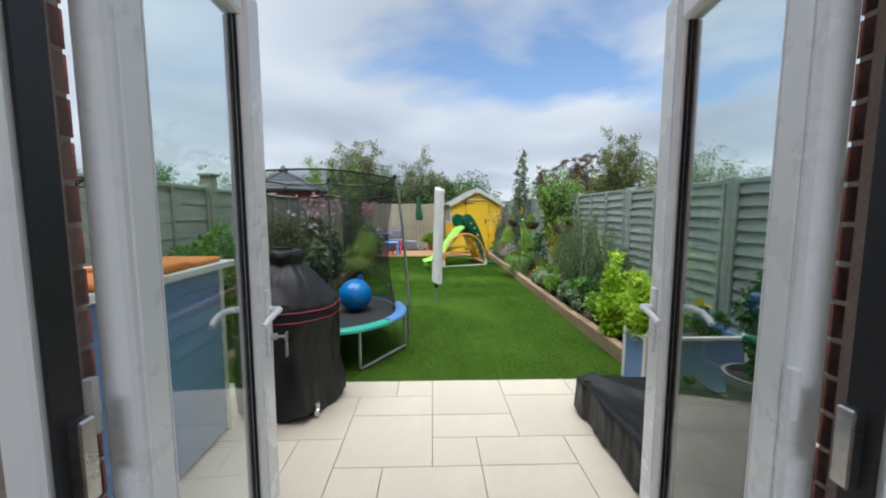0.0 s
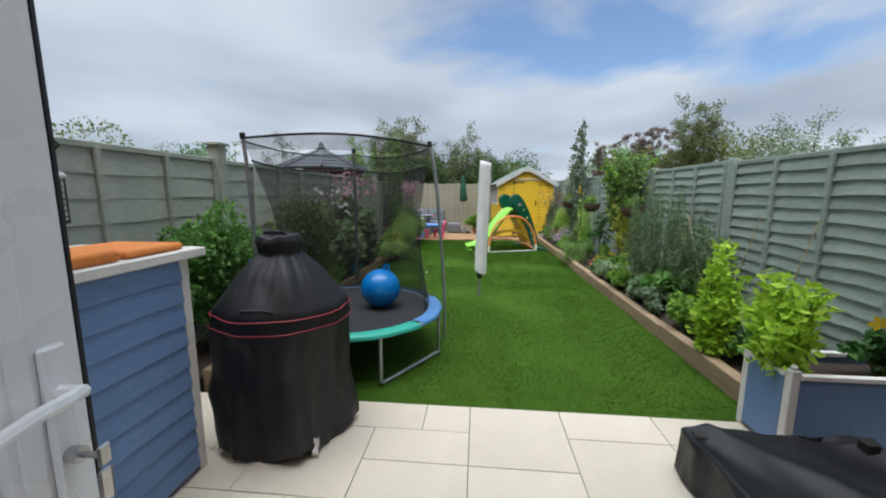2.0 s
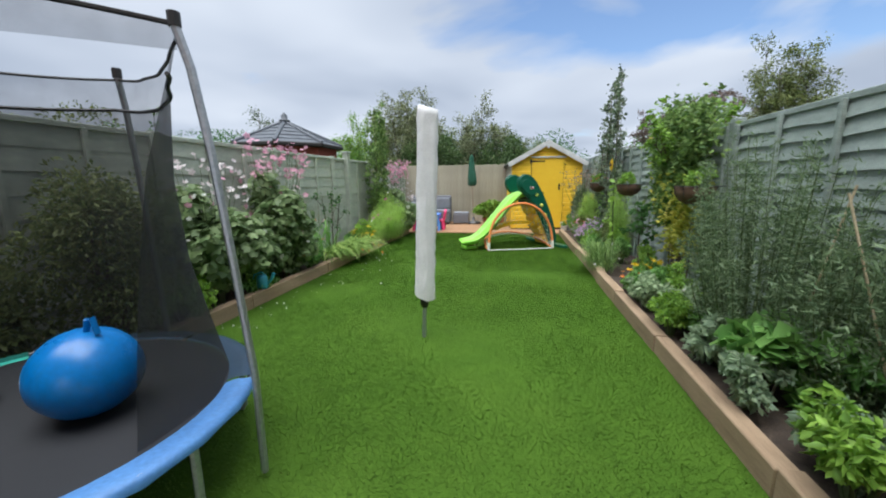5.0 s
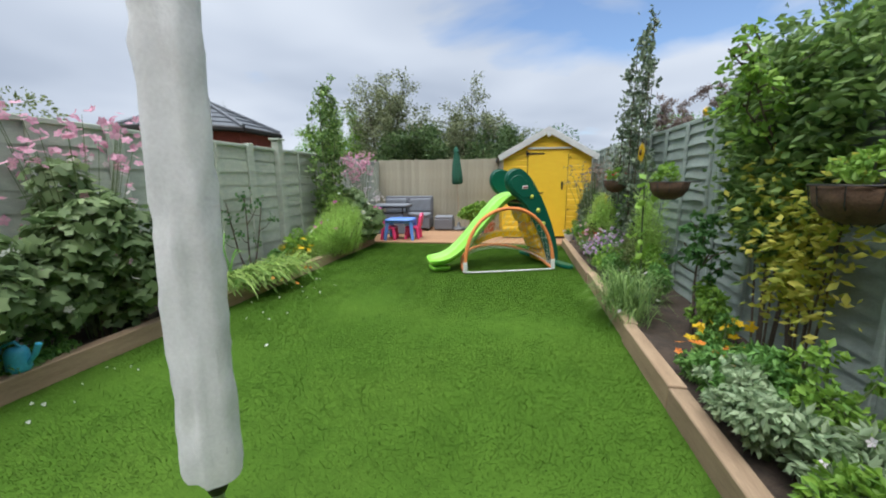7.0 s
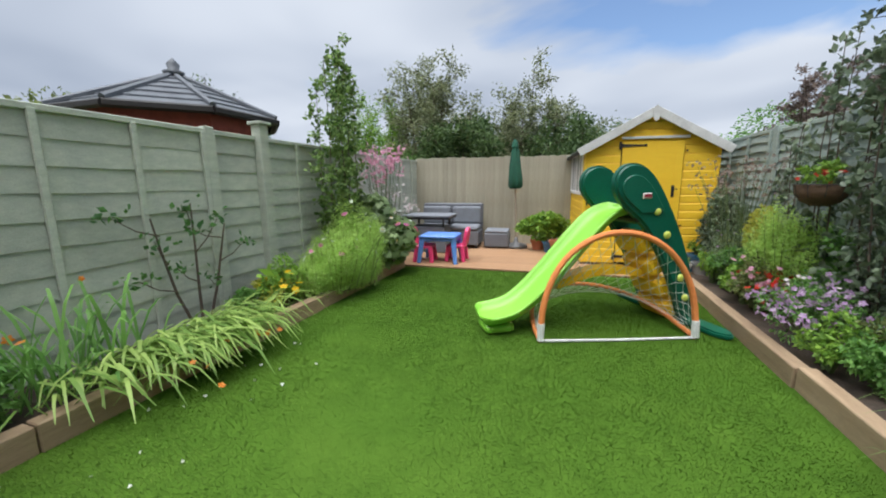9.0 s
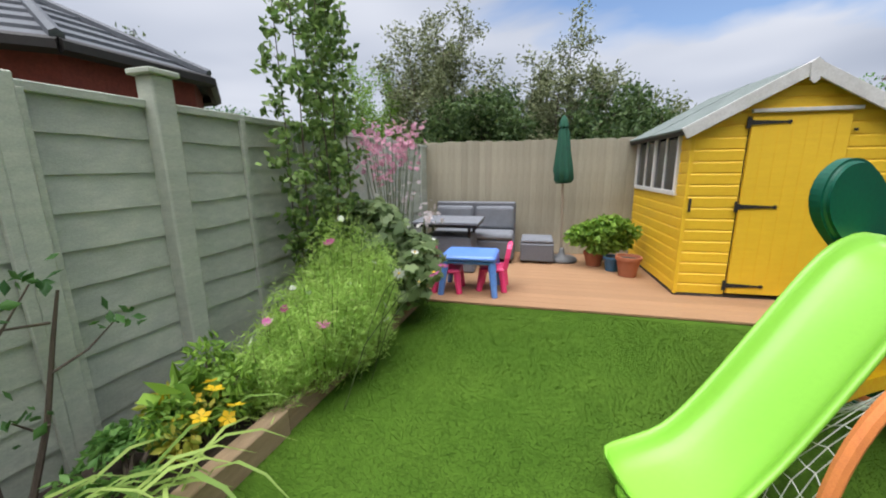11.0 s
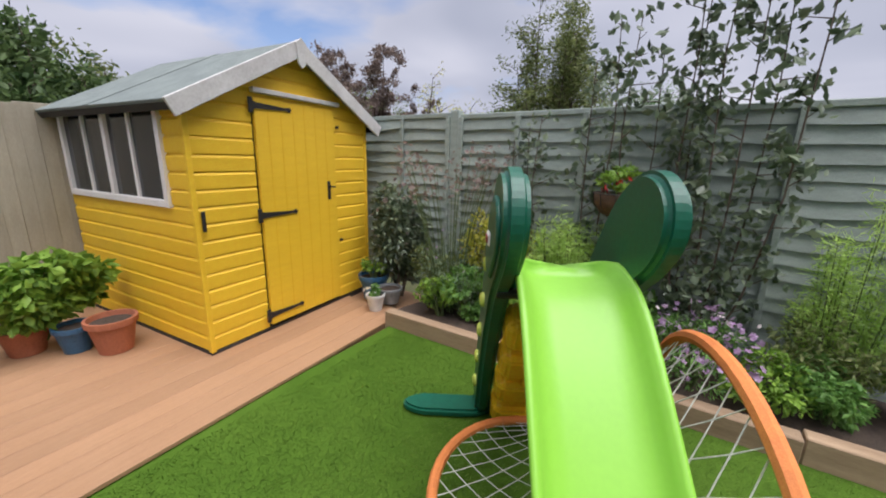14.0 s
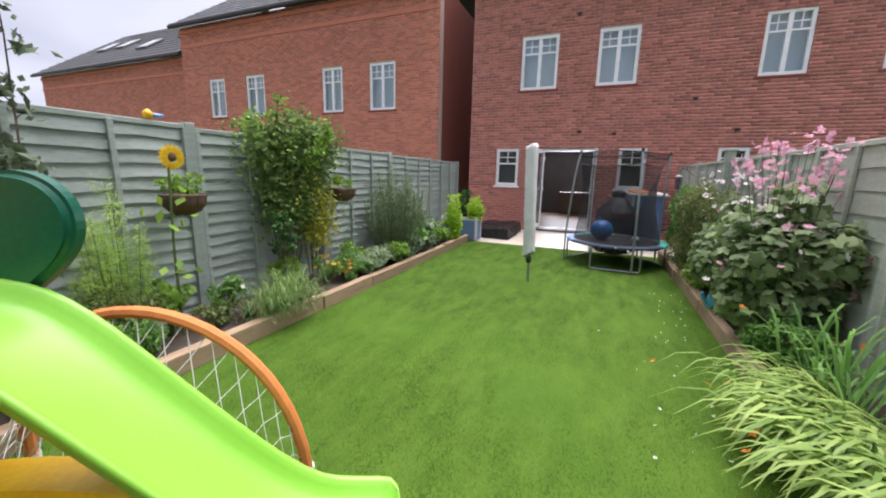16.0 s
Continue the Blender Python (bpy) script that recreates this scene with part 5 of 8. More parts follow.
M_KNOB = surf("pale_lime_plastic", (0.62, 0.72, 0.12), None, 4, 0.4, 0.03)
build_slide()

# ---- pop-up goal beside the slide ----
def build_goal():
    g = thing("football_goal", pose(0.95, 10.36, 0, 0, 0, 20.5), "orange pop-up football goal with white net", "goal")
    hw, h = 0.655, 0.90

    def arch(tilt, top, k=28, w=hw):
        return [(w * math.cos(math.pi * i / k), math.sin(math.radians(tilt)) * top * max(0.0, math.sin(math.pi * i / k)) ** 0.8, max(0.015, math.cos(math.radians(tilt)) * top * max(0.0, math.sin(math.pi * i / k)) ** 0.8)) for i in range(k + 1)]

    front, rear = arch(4, h), arch(77, 1.0)
    part("front_arch", tubed(front, 0.026, 8), M_ORANGE_FAB, g)
    part("rear_arch", tubed(rear, 0.022, 8), M_ORANGE_FAB, g)
    part("base_strap", tubed([(-hw, 0, 0.012), (0, -0.01, 0.01), (hw, 0, 0.012)], 0.011, 6), M_WHITE_FAB, g)
    for sx in (-1, 1):
        part("corner_sleeve", tubed([(sx * hw, 0, 0.015), (sx * hw * 0.995, 0.005, 0.16)], 0.030, 8), M_WHITE_FAB, g)
    b = bmesh.new()
    n = 20
    F = [Vector(p) for p in arch(4, h, n)]
    R = [Vector(p) for p in arch(77, 1.0, n)]
    S = 7
    P = [[F[i].lerp(R[i], j / S) - Vector((0, 0, 0.26 * math.sin(math.pi * j / S) * math.sin(math.pi * i / n))) for j in range(S + 1)] for i in range(n + 1)]
    for i in range(n):
        for j in range(S):
            for a, c in ((P[i][j], P[i + 1][j + 1]), (P[i + 1][j], P[i][j + 1])):
                tube(b, [a, (a + c) / 2 - Vector((0, 0, 0.006)), c], 0.0022, 4)
    part("net", b, M_NETCORD, g, "pale diamond mesh net")
    return g


build_goal()

# ---- trampoline ----
def build_trampoline():
    t = thing("trampoline", pose(-1.10, 4.05, 0), "small round trampoline with black safety net", "trampoline")
    R, Z, N = 0.80, 0.40, 48
    ring = [(R * math.cos(math.tau * i / N), R * math.sin(math.tau * i / N), Z) for i in range(N)]
    part("frame_ring", tubed(ring, 0.019, 8, closed=True), M_GALV, t)
    b = lathe([(0.001, Z + 0.006), (0.3, Z + 0.002), (R - 0.10, Z + 0.012)], N, cap=False)
    part("jump_mat", b, M_MAT, t, "black woven jumping mat")
    for i in range(6):
        b = bmesh.new()
        k = 8
        a0 = math.tau * (i + 0.02) / 6 - 0.55
        pts = []
        for j in range(k + 1):
            a = a0 + math.tau / 6 * 0.97 * j / k
            sag = 0.008 * noise.noise((j * 0.7, i * 2.0, 0))
            col = [(R - 0.10, Z + 0.016), (R - 0.05, Z + 0.026 + sag), (R + 0.008, Z + 0.022 + sag), (R + 0.022, Z + 0.008), (R + 0.020, Z - 0.014 + 2 * sag)]
            pts.append([b.verts.new((r * math.cos(a), r * math.sin(a), z)) for r, z in col])
        for u, w2 in zip(pts, pts[1:]):
            for q2 in range(4):
                b.faces.new((u[q2], w2[q2], w2[q2 + 1], u[q2 + 1]))
        part("edge_pad", b, (M_BLUEPAD, M_NAVYPAD, M_NAVYPAD, M_TEAL, M_NAVYPAD, M_TEAL)[i], t, "", smooth=True)
    for a in (-58, -3, 62, 117, 182, 237):
        c, s2 = math.cos(radians(a)), math.sin(radians(a))
        part("leg", tubed([(R * c, R * s2, Z), (R * c, R * s2, 0.03)], 0.016, 8), M_GALV, t)
    for a0, a1 in ((-58, -3), (62, 117), (182, 237)):
        p0, p1 = [(R * math.cos(radians(a)), R * math.sin(radians(a))) for a in (a0, a1)]
        b = tubed([(p0[0], p0[1], 0.06), (p0[0] * 0.985 + p1[0] * 0.015, p0[1] * 0.985 + p1[1] * 0.015, 0.018), (p0[0] * 0.8 + p1[0] * 0.2, p0[1] * 0.8 + p1[1] * 0.2, 0.016), (p0[0] * 0.2 + p1[0] * 0.8, p0[1] * 0.2 + p1[1] * 0.8, 0.016), (p1[0] * 0.985 + p0[0] * 0.015, p1[1] * 0.985 + p0[1] * 0.015, 0.018), (p1[0], p1[1], 0.06)], 0.016, 8)
        part("foot_bar", b, M_GALV, t)
    TOP = 1.90
    poles = (18, 106, 208)
    tops = []
    for a, RT, foot_r in zip(poles, (0.72, 0.76, 0.84), (0.87, 0.86, 0.79)):
        c, s2 = math.cos(radians(a)), math.sin(radians(a))
        tops.append(Vector((RT * c, RT * s2, TOP)))
        p = part("pole", tubed([(q3 * c, q3 * s2, z3) for q3, z3 in ((foot_r, 0.03), (foot_r, 0.5), (foot_r + (RT - foot_r) * 0.25, 1.0), (foot_r + (RT - foot_r) * 0.5, 1.45), (foot_r + (RT - foot_r) * 0.75, 1.75), (RT, TOP))], 0.016, 8), M_GALV, t)
        part("pole_cap", tubed([(RT * c, RT * s2, TOP - 0.01), (RT * c, RT * s2, TOP + 0.04)], 0.022, 8), M_IRON, p)

    def rim(f):
        """Along the net's upper edge, from the first pole over the second to the third."""
        k2 = min(1, int(f * 2))
        g2 = f * 2 - k2
        return tops[k2].lerp(tops[k2 + 1], g2) * (1 + 0.10 * math.sin(math.pi * g2)) * 1.0

    b, thin = bmesh.new(), bmesh.new()
    N2, cols = 48, []
    for i in range(N2 + 1):
        f = i / N2
        hi = rim(f); hi.z = TOP - 0.02 - 0.05 * abs(math.sin(math.tau * f))
        a = radians(-12 + 262 * f)
        lo = Vector((0.70 * math.cos(a), 0.70 * math.sin(a), Z + 0.03))
        col = []
        for z in (0.0, 0.11, 0.13, 0.35, 0.6, 0.8, 1.0):
            p = hi.lerp(lo, z)
            pull = 1 - 0.10 * math.sin(math.pi * z)
            col.append(Vector((p.x * pull, p.y * pull, p.z)) + Vector((1, 1, 0)) * 0.014 * noise.noise((f * 14, z * 3, 3)))
        cols.append(col)
    for u, w2 in zip(cols, cols[1:]):
        for k2 in range(6):
            tgt = thin if k2 == 0 else b
            tgt.faces.new([tgt.verts.new(v) for v in (u[k2], w2[k2], w2[k2 + 1], u[k2 + 1])])
    for m2 in (b, thin):
        bmesh.ops.remove_doubles(m2, verts=m2.verts, dist=1e-5)
    part("safety_net", b, M_TNET, t, "black mesh enclosure net", smooth=True)
    part("net_top", thin, M_TNET_THIN, t, "thin upper band of the net", smooth=True)
    part("net_edge", tubed([c[1] for c in cols], 0.009, 5), M_IRON, t)
    part("net_edge", tubed([c[0] for c in cols], 0.007, 5), M_IRON, t)
    part("front_rod", tubed([tops[2].lerp(tops[0], j / 12) + Vector((0.02, -0.06, 0.06)) * math.sin(math.pi * j / 12) for j in range(13)], 0.010, 6), M_IRON, t)
    q2 = bmesh.new()
    vs = [[q2.verts.new(tops[2].lerp(tops[0], j / 12) + Vector((0.02, -0.06, 0.06)) * math.sin(math.pi * j / 12) - Vector((0, 0, d * (1 + 0.5 * math.sin(math.pi * j / 12))))) for d in (0.0, 0.09)] for j in range(13)]
    for u, w2 in zip(vs, vs[1:]):
        q2.faces.new((u[0], w2[0], w2[1], u[1]))
    part("front_band", q2, M_TNET_THIN, t, "", smooth=True)
    part("tie", tubed([(-0.55, -0.62, 0.45), (-0.62, -0.6, 0.6), (-0.6, -0.55, 0.75), (-0.64, -0.58, 0.95)], 0.012, 6), M_BLUEPAD, t, "blue tie hanging from the net")
    return t


build_trampoline()
bm = bmesh.new()
bmesh.ops.create_uvsphere(bm, u_segments=32, v_segments=20, radius=0.185)
for v in bm.verts:
    v.co.z *= 0.93 if v.co.z < 0 else 0.98
    v.co *= 1 + 0.006 * math.cos(9 * math.atan2(v.co.y, v.co.x))
ball = part("exercise_ball", bm, M_BALL, None, smooth=True)
ball.matrix_basis = pose(-0.86, 4.10, 0.408 + 0.172)
tagged(ball, "blue vinyl hopper ball resting on the trampoline", "ball")
part("handle", tubed([(0.03, 0, 0.17), (0.045, 0, 0.225), (0.07, 0, 0.235), (0.085, 0, 0.17)], 0.011, 8), M_BALL, ball)
bm = lathe([(0.03, 0), (0.085, 0.02), (0.09, 0.06), (0.05, 0.10), (0.01, 0.105)], 14, 0.15)
toy = tagged(part("soft_toy", bm, M_WHITEPOT, None, smooth=True), "small grey and white soft toy on the trampoline mat", "toy")
toy.matrix_basis = pose(-1.42, 4.05, 0.413) @ Matrix.Scale(0.75, 4)

# ---- covered barbecue ----
def build_bbq():
    g = thing("covered_barbecue", pose(-1.125, 2.83, 0), "round barbecue under a black cover with red piping", "barbecue")
    prof = [(0.385, 0.03), (0.376, 0.20), (0.372, 0.42), (0.378, 0.64), (0.388, 0.74), (0.378, 0.82), (0.308, 0.912), (0.232, 1.010), (0.156, 1.085), (0.118, 1.115), (0.136, 1.19), (0.122, 1.222), (0.04, 1.23)]
    b = bmesh.new()
    n, rings = 96, []
    dense = []
    for (r0, z0), (r1, z1) in zip(prof, prof[1:]):
        for j in range(4):
            f = j / 4
            dense.append((r0 + (r1 - r0) * f, z0 + (z1 - z0) * f))
    dense.append(prof[-1])

    def drape(a, z):
        """How far the cloth stands out: pleats that hang from the belt, dents on the tented top."""
        low = min(1.0, max(0.0, (0.80 - z) / 0.45))
        s5 = (5 * (a + 0.25 * z + 0.35) / math.tau) % 1.0
        pleat = (0.5 - abs(s5 - 0.5)) * 2
        crease = 1 - abs(noise.noise((math.cos(a) * 3.1, math.sin(a) * 3.1, z * 1.1 + 5))) * 2.2
        facet = math.cos(math.pi / 6) / math.cos(((a + 0.3) % (math.tau / 6)) - math.pi / 6) - 0.93
        high = min(1.0, max(0.0, (z - 0.80) / 0.12)) * min(1.0, max(0.0, (1.13 - z) / 0.1))
        out = low * (0.095 * pleat - 0.055) + low * 0.022 * max(0.0, crease) - 0.30 * facet * high * 0.35
        return out + 0.020 * noise.noise((math.cos(a) * 2.2, math.sin(a) * 2.2, z * 3.5)) + 0.020 * abs(noise.noise((math.cos(a) * 4.5, math.sin(a) * 4.5, z * 4 + 9))) + 0.008 * noise.noise((math.cos(a) * 7, math.sin(a) * 7, z * 9))

    for r, z in dense:
        ring = []
        for k2 in range(n):
            a = math.tau * k2 / n
            q2 = max(0.02, 0.95 * r + drape(a, z) * min(1.0, r / 0.2))
            ring.append(b.verts.new((q2 * math.cos(a), q2 * math.sin(a), z + (0.018 * noise.noise((math.cos(a) * 1.7, math.sin(a) * 1.7, z * 3)) if z > 0.1 else 0.03 * math.sin(5 * a)))))
        rings.append(ring)
    for u, w2 in zip(rings, rings[1:]):
        for k2 in range(n):
            b.faces.new((u[k2], u[(k2 + 1) % n], w2[(k2 + 1) % n], w2[k2]))
    b.faces.new(rings[-1])
    part("cover", b, M_COVER, g, "black fabric cover", smooth=True)
    for z, r in ((0.735, 0.388), (0.800, 0.384)):
        pts = []
        for i in range(72):
            a = math.tau * i / 72
            q2 = 0.95 * r + drape(a, z) + 0.004
            pts.append((q2 * math.cos(a), q2 * math.sin(a), z + 0.018 * noise.noise((math.cos(a) * 1.7, math.sin(a) * 1.7, z * 3))))
        part("piping", tubed(pts, 0.0045, 5, closed=True), M_REDPIPE, g, "red piping")
    part("cover_handle", tubed([(-0.02, -0.37, 0.86), (0.02, -0.41, 0.88), (0.10, -0.40, 0.88), (0.14, -0.36, 0.86)], 0.012, 6), M_COVER, g)
    part("top_strap", tubed([(-0.11, -0.03, 1.16), (-0.06, -0.04, 1.24), (0.05, -0.04, 1.24), (0.11, -0.03, 1.17)], 0.012, 6), M_COVER, g)
    for a in (-42, 48, 138, 228):
        c, s2 = math.cos(radians(a)) * 0.37, math.sin(radians(a)) * 0.37
        o = part("castor", tubed([(-0.016, 0, 0.035), (0.016, 0, 0.035)], 0.034, 14), M_METAL, g, "chrome castor wheel")
        o.matrix_basis = pose(c, s2, 0, 0, 0, a + 60)
        part("fork", boxed(-0.024, 0.024, -0.016, 0.016, 0.05, 0.11, 0.004), M_METAL, o)
    return g


build_bbq()

# ---- blue clad bar ----
def build_bar():
    g = thing("garden_bar", pose(-1.42, 0.72, 0), "blue lapboard-clad outdoor bar with a white top", "bar counter")
    L, H, D = 1.74, 1.145, 0.60
    part("carcass", boxed(-D, -0.03, 0.0, L - 0.03, 0.02, H - 0.02), M_IRON, g)
    b0 = boxed(-0.012, 0.012, 0, L - 0.05, 0, 0.135, 0.003, pose(0.014, 0, 0, 0, -8, 0))
    me = bpy.data.meshes.new("lap_board"); b0.to_mesh(me); b0.free(); me.materials.append(M_BARBLUE)
    for i in range(10):
        share("lap_board", me, pose(-0.008, 0.0, 0.03 + i * 0.112, 0, 0, 0), g)
    b0 = boxed(-D, -0.03, -0.012, 0.012, 0, 0.135, 0.003)
    me = bpy.data.meshes.new("lap_board"); b0.to_mesh(me); b0.free(); me.materials.append(M_BARBLUE)
    for i in range(10):
        share("lap_board", me, pose(0, L - 0.012, 0.03 + i * 0.112, 7, 0, 0), g)
    part("corner_post", boxed(-0.04, 0.012, L - 0.052, L, 0.0, H, 0.004), M_WHITEWOOD, g, "white painted corner post")
    part("top", boxed(-D - 0.05, 0.06, -0.02, L + 0.07, H, H + 0.045, 0.006), M_WHITEWOOD, g, "white painted timber top")
    return g


build_bar()
b = bmesh.new()
for i in range(3):
    box(b, -0.18, 0.18, -0.5 + 0.34 * i, -0.18 + 0.34 * i, 0.0, 0.035 + 0.015 * (i % 2), 0.012)
mat_ob = tagged(part("bar_runner", b, M_ORANGE), "crumpled orange cloth lying on the bar top", "cloth")
mat_ob.matrix_basis = pose(-1.56, 1.93, 1.191, 0, 0, 2)
md = mat_ob.modifiers.new("soft", "BEVEL"); md.width = 0.006
b = lathe([(0.10, 0), (0.14, 0.012), (0.15, 0.02), (0.135, 0.018), (0.09, 0.008)], 20, 0.02)
plate = tagged(part("tray", b, M_GALV, None, smooth=True), "grey metal dish on the bar top", "dish")
plate.matrix_basis = pose(-1.72, 2.30, 1.191)

# ---- blue planter ----
def build_planter():
    g = thing("planter", pose(1.75, 2.80, 0), "slate blue painted timber planter with white corner posts", "planter")
    W, D, H = 0.88, 0.37, 0.50
    part("panel", boxed(0.0, 0.02, 0.05, D - 0.05, 0.03, H - 0.03, 0.003), M_GREYBLUE, g, "pale blue end panel")
    part("panel", boxed(W - 0.02, W, 0.05, D - 0.05, 0.03, H - 0.03, 0.003), M_GREYBLUE, g)
    part("panel", boxed(0.05, W - 0.05, 0.0, 0.02, 0.03, H - 0.03, 0.003), M_GREYBLUE, g)
    part("panel", boxed(0.05, W - 0.05, D - 0.02, D, 0.03, H - 0.03, 0.003), M_GREYBLUE, g)
    for x in (0, W - 0.05):
        for y in (0, D - 0.05):
            p = part("corner_post", boxed(x, x + 0.049, y, y + 0.049, 0, H + 0.02, 0.004), M_WHITEWOOD, g, "white corner post")
            part("finial", boxed(x + 0.008, x + 0.041, y + 0.008, y + 0.041, H + 0.021, H + 0.05, 0.012), M_WHITEWOOD, p)
    part("rim", boxed(0.05, W - 0.05, -0.006, 0.03, H - 0.029, H, 0.004), M_WHITEWOOD, g)
    part("rim", boxed(0.05, W - 0.05, D - 0.03, D + 0.006, H - 0.029, H, 0.004), M_WHITEWOOD, g)
    part("rim", boxed(-0.006, 0.03, 0.05, D - 0.05, H - 0.029, H, 0.004), M_WHITEWOOD, g)
    part("soil", boxed(0.021, W - 0.021, 0.021, D - 0.021, 0.05, H - 0.07), M_SOIL, g)
    return g


build_planter()

# ---- low furniture under a black cover ----
b = bmesh.new()
bmesh.ops.create_grid(b, x_segments=96, y_segments=120, size=0.5)
CW, CD = 0.92, 1.60
for v in b.verts:
    u, w2 = v.co.x, v.co.y
    x, y = u * (CW + 0.56), w2 * (CD + 0.56)
    ex, ey = max(0, abs(x) - CW / 2), max(0, abs(y) - CD / 2)
    drop = min(0.27, ex + ey)
    x = math.copysign(min(abs(x), CW / 2 + 0.04 * drop), x) + 0.0
    y = math.copysign(min(abs(y), CD / 2 + 0.04 * drop), y)
    run = math.hypot(u + 0.5, 0.5 - w2)
    fan = math.atan2(u + 0.5, 0.55 - w2)
    fold = 0.042 * (1 - 3.2 * abs(noise.noise((fan * 2.6 + 0.4 * run, run * 1.3, 3)))) + 0.012 * (1 - 3 * abs(noise.noise((fan * 4 + run * 2, run * 3.4, 8)))) - 0.03
    z = 0.27 - drop + (fold if drop < 0.02 else 0) - 0.05 * math.exp(-((u - 0.1) ** 2 + (w2 - 0.05) ** 2) * 18)
    side_f = 0.03 * noise.noise((x * 7, y * 7, 2)) + 0.012 * noise.noise((x * 19, y * 19, drop * 6)) if drop > 0.02 else 0
    v.co = Vector((x + side_f, y + side_f, max(z, 0.015)))
cov = tagged(part("furniture_cover", b, M_COVER, None, smooth=True), "low garden furniture under a creased black cover", "furniture cover")
cov.matrix_basis = pose(1.60, 1.86, 0, 0, 0, 1)
for x, y in ((-0.40, 0.74), (-0.40, -0.74), (0.40, 0.74), (0.40, -0.74)):
    part("leg", boxed(x - 0.03, x + 0.03, y - 0.03, y + 0.03, 0, 0.26, 0.005), M_IRON, cov)

# ---- rotary airer in its cover ----
def build_airer():
    g = thing("rotary_airer", pose(0.07, 5.98, 0, 0, 1.8, 0), "closed rotary clothes airer in a white cover", "clothes airer")
    part("pole", tubed([(0, 0, -0.02), (0, 0, 0.5)], 0.019, 12), M_GALV, g)
    part("collar", lathe([(0.026, 0.27), (0.032, 0.29), (0.040, 0.31), (0.036, 0.36)], 14), M_IRON, g, smooth=True)
    b = bmesh.new()
    n, rings = 28, []
    for z, r, fl in [(0.39 + 1.51 * i / 30, 0.079 - 0.002 * i / 30 - (0.006 if i == 30 else 0), 1.0 - 0.5 * i / 30) for i in range(31)]:
        ring = []
        for k2 in range(n):
            a = math.tau * k2 / n
            q2 = r * (1 + 0.10 * math.cos(3 * a + 0.5) + 0.05 * fl * math.cos(7 * a + z * 3)) + 0.012 * noise.noise((math.cos(a) * 2, math.sin(a) * 2, z * 6)) + 0.010 * noise.noise((math.cos(a) * 3.5, math.sin(a) * 3.5, z * 13)) + 0.008 * abs(noise.noise((math.cos(a) * 3, math.sin(a) * 3, z * 22 + a)))
            ring.append(b.verts.new((q2 * math.cos(a), q2 * math.sin(a), z + (0.05 * math.cos(a - 2.4) if z < 0.43 else 0.022 * math.cos(a - 2.6) * max(0.0, (z - 1.7) / 0.2)))))
        rings.append(ring)
    for u, w2 in zip(rings, rings[1:]):
        for k2 in range(n):
            b.faces.new((u[k2], u[(k2 + 1) % n], w2[(k2 + 1) % n], w2[k2]))
    b.faces.new(rings[-1])
    part("cover", b, M_CANVAS, g, "white cloth cover with creases", smooth=True)
    part("zip", tubed([(0.078, -0.03, 0.45), (0.072, -0.03, 1.2), (0.066, -0.03, 1.85)], 0.004, 5), M_WHITE_FAB, g)
    return g


build_airer()

# ---- play table and chairs ----
def play_table():
    g = thing("play_table", pose(-1.48, 12.92, 0.028, 0, 0, 4), "blue plastic children's table", "table")
    b = boxed(-0.31, 0.31, -0.27, 0.27, 0.40, 0.455, 0.025); round_edges(b, 0.01, 2, 0.4)
    part("tabletop", b, M_BLUE_PL, g)
    part("apron", boxed(-0.30, 0.30, -0.24, 0.24, 0.36, 0.401, 0.012), M_BLUE_PL, g)
    part("recess", lathe([(0.11, 0.4555), (0.105, 0.459), (0.09, 0.4565)], 20), M_BLUE_PL, g)
    for sx in (-1, 1):
        for sy in (-1, 1):
            b = tubed([(sx * 0.26, sy * 0.20, 0.40), (sx * 0.28, sy * 0.22, 0.2), (sx * 0.305, sy * 0.245, 0.0)], 0.048, 10, 0.032)
            part("leg", b, M_BLUE_PL, g)
    return g


def play_chair(m, first=None):
    if first:
        return copy_thing(first, m)
    g = thing("play_chair", m, "pink plastic children's chair at the blue table", "chair", "chairs at the play table")
    b = boxed(-0.165, 0.165, -0.155, 0.155, 0.225, 0.28, 0.02); part("seat", round_edges(b, 0.008, 1, 0.4), M_PINK_PL, g)
    out = [(-0.15, 0.0), (0.15, 0.0), (0.16, 0.14), (0.14, 0.25), (0.07, 0.30), (-0.07, 0.30), (-0.14, 0.25), (-0.16, 0.14)]
    b = slab_poly(bmesh.new(), out, 0.055, pose(0, 0.145, 0.262, -10, 0, 0)); part("backrest", round_edges(b, 0.012, 2, 0.8), M_PINK_PL, g)
    for sx in (-1, 1):
        for sy in (-1, 1):
            part("leg", tubed([(sx * 0.12, sy * 0.11, 0.25), (sx * 0.150, sy * 0.145, 0.0)], 0.042, 10, 0.034), M_PINK_PL, g)
    return g


play_table()
pc = play_chair(pose(-1.24, 13.05, 0.028, 0, 0, -86))
play_chair(pose(-1.73, 12.86, 0.028, 0, 0, 97), pc)

# ---- rattan seating ----
def rattan_block(g, name, x0, x1, y0, y1, z0, z1, label=""):
    """A woven body with softened corners."""
    b = boxed(x0, x1, y0, y1, z0, z1, 0.02)
    return part(name, b, M_RATTAN, g, label)


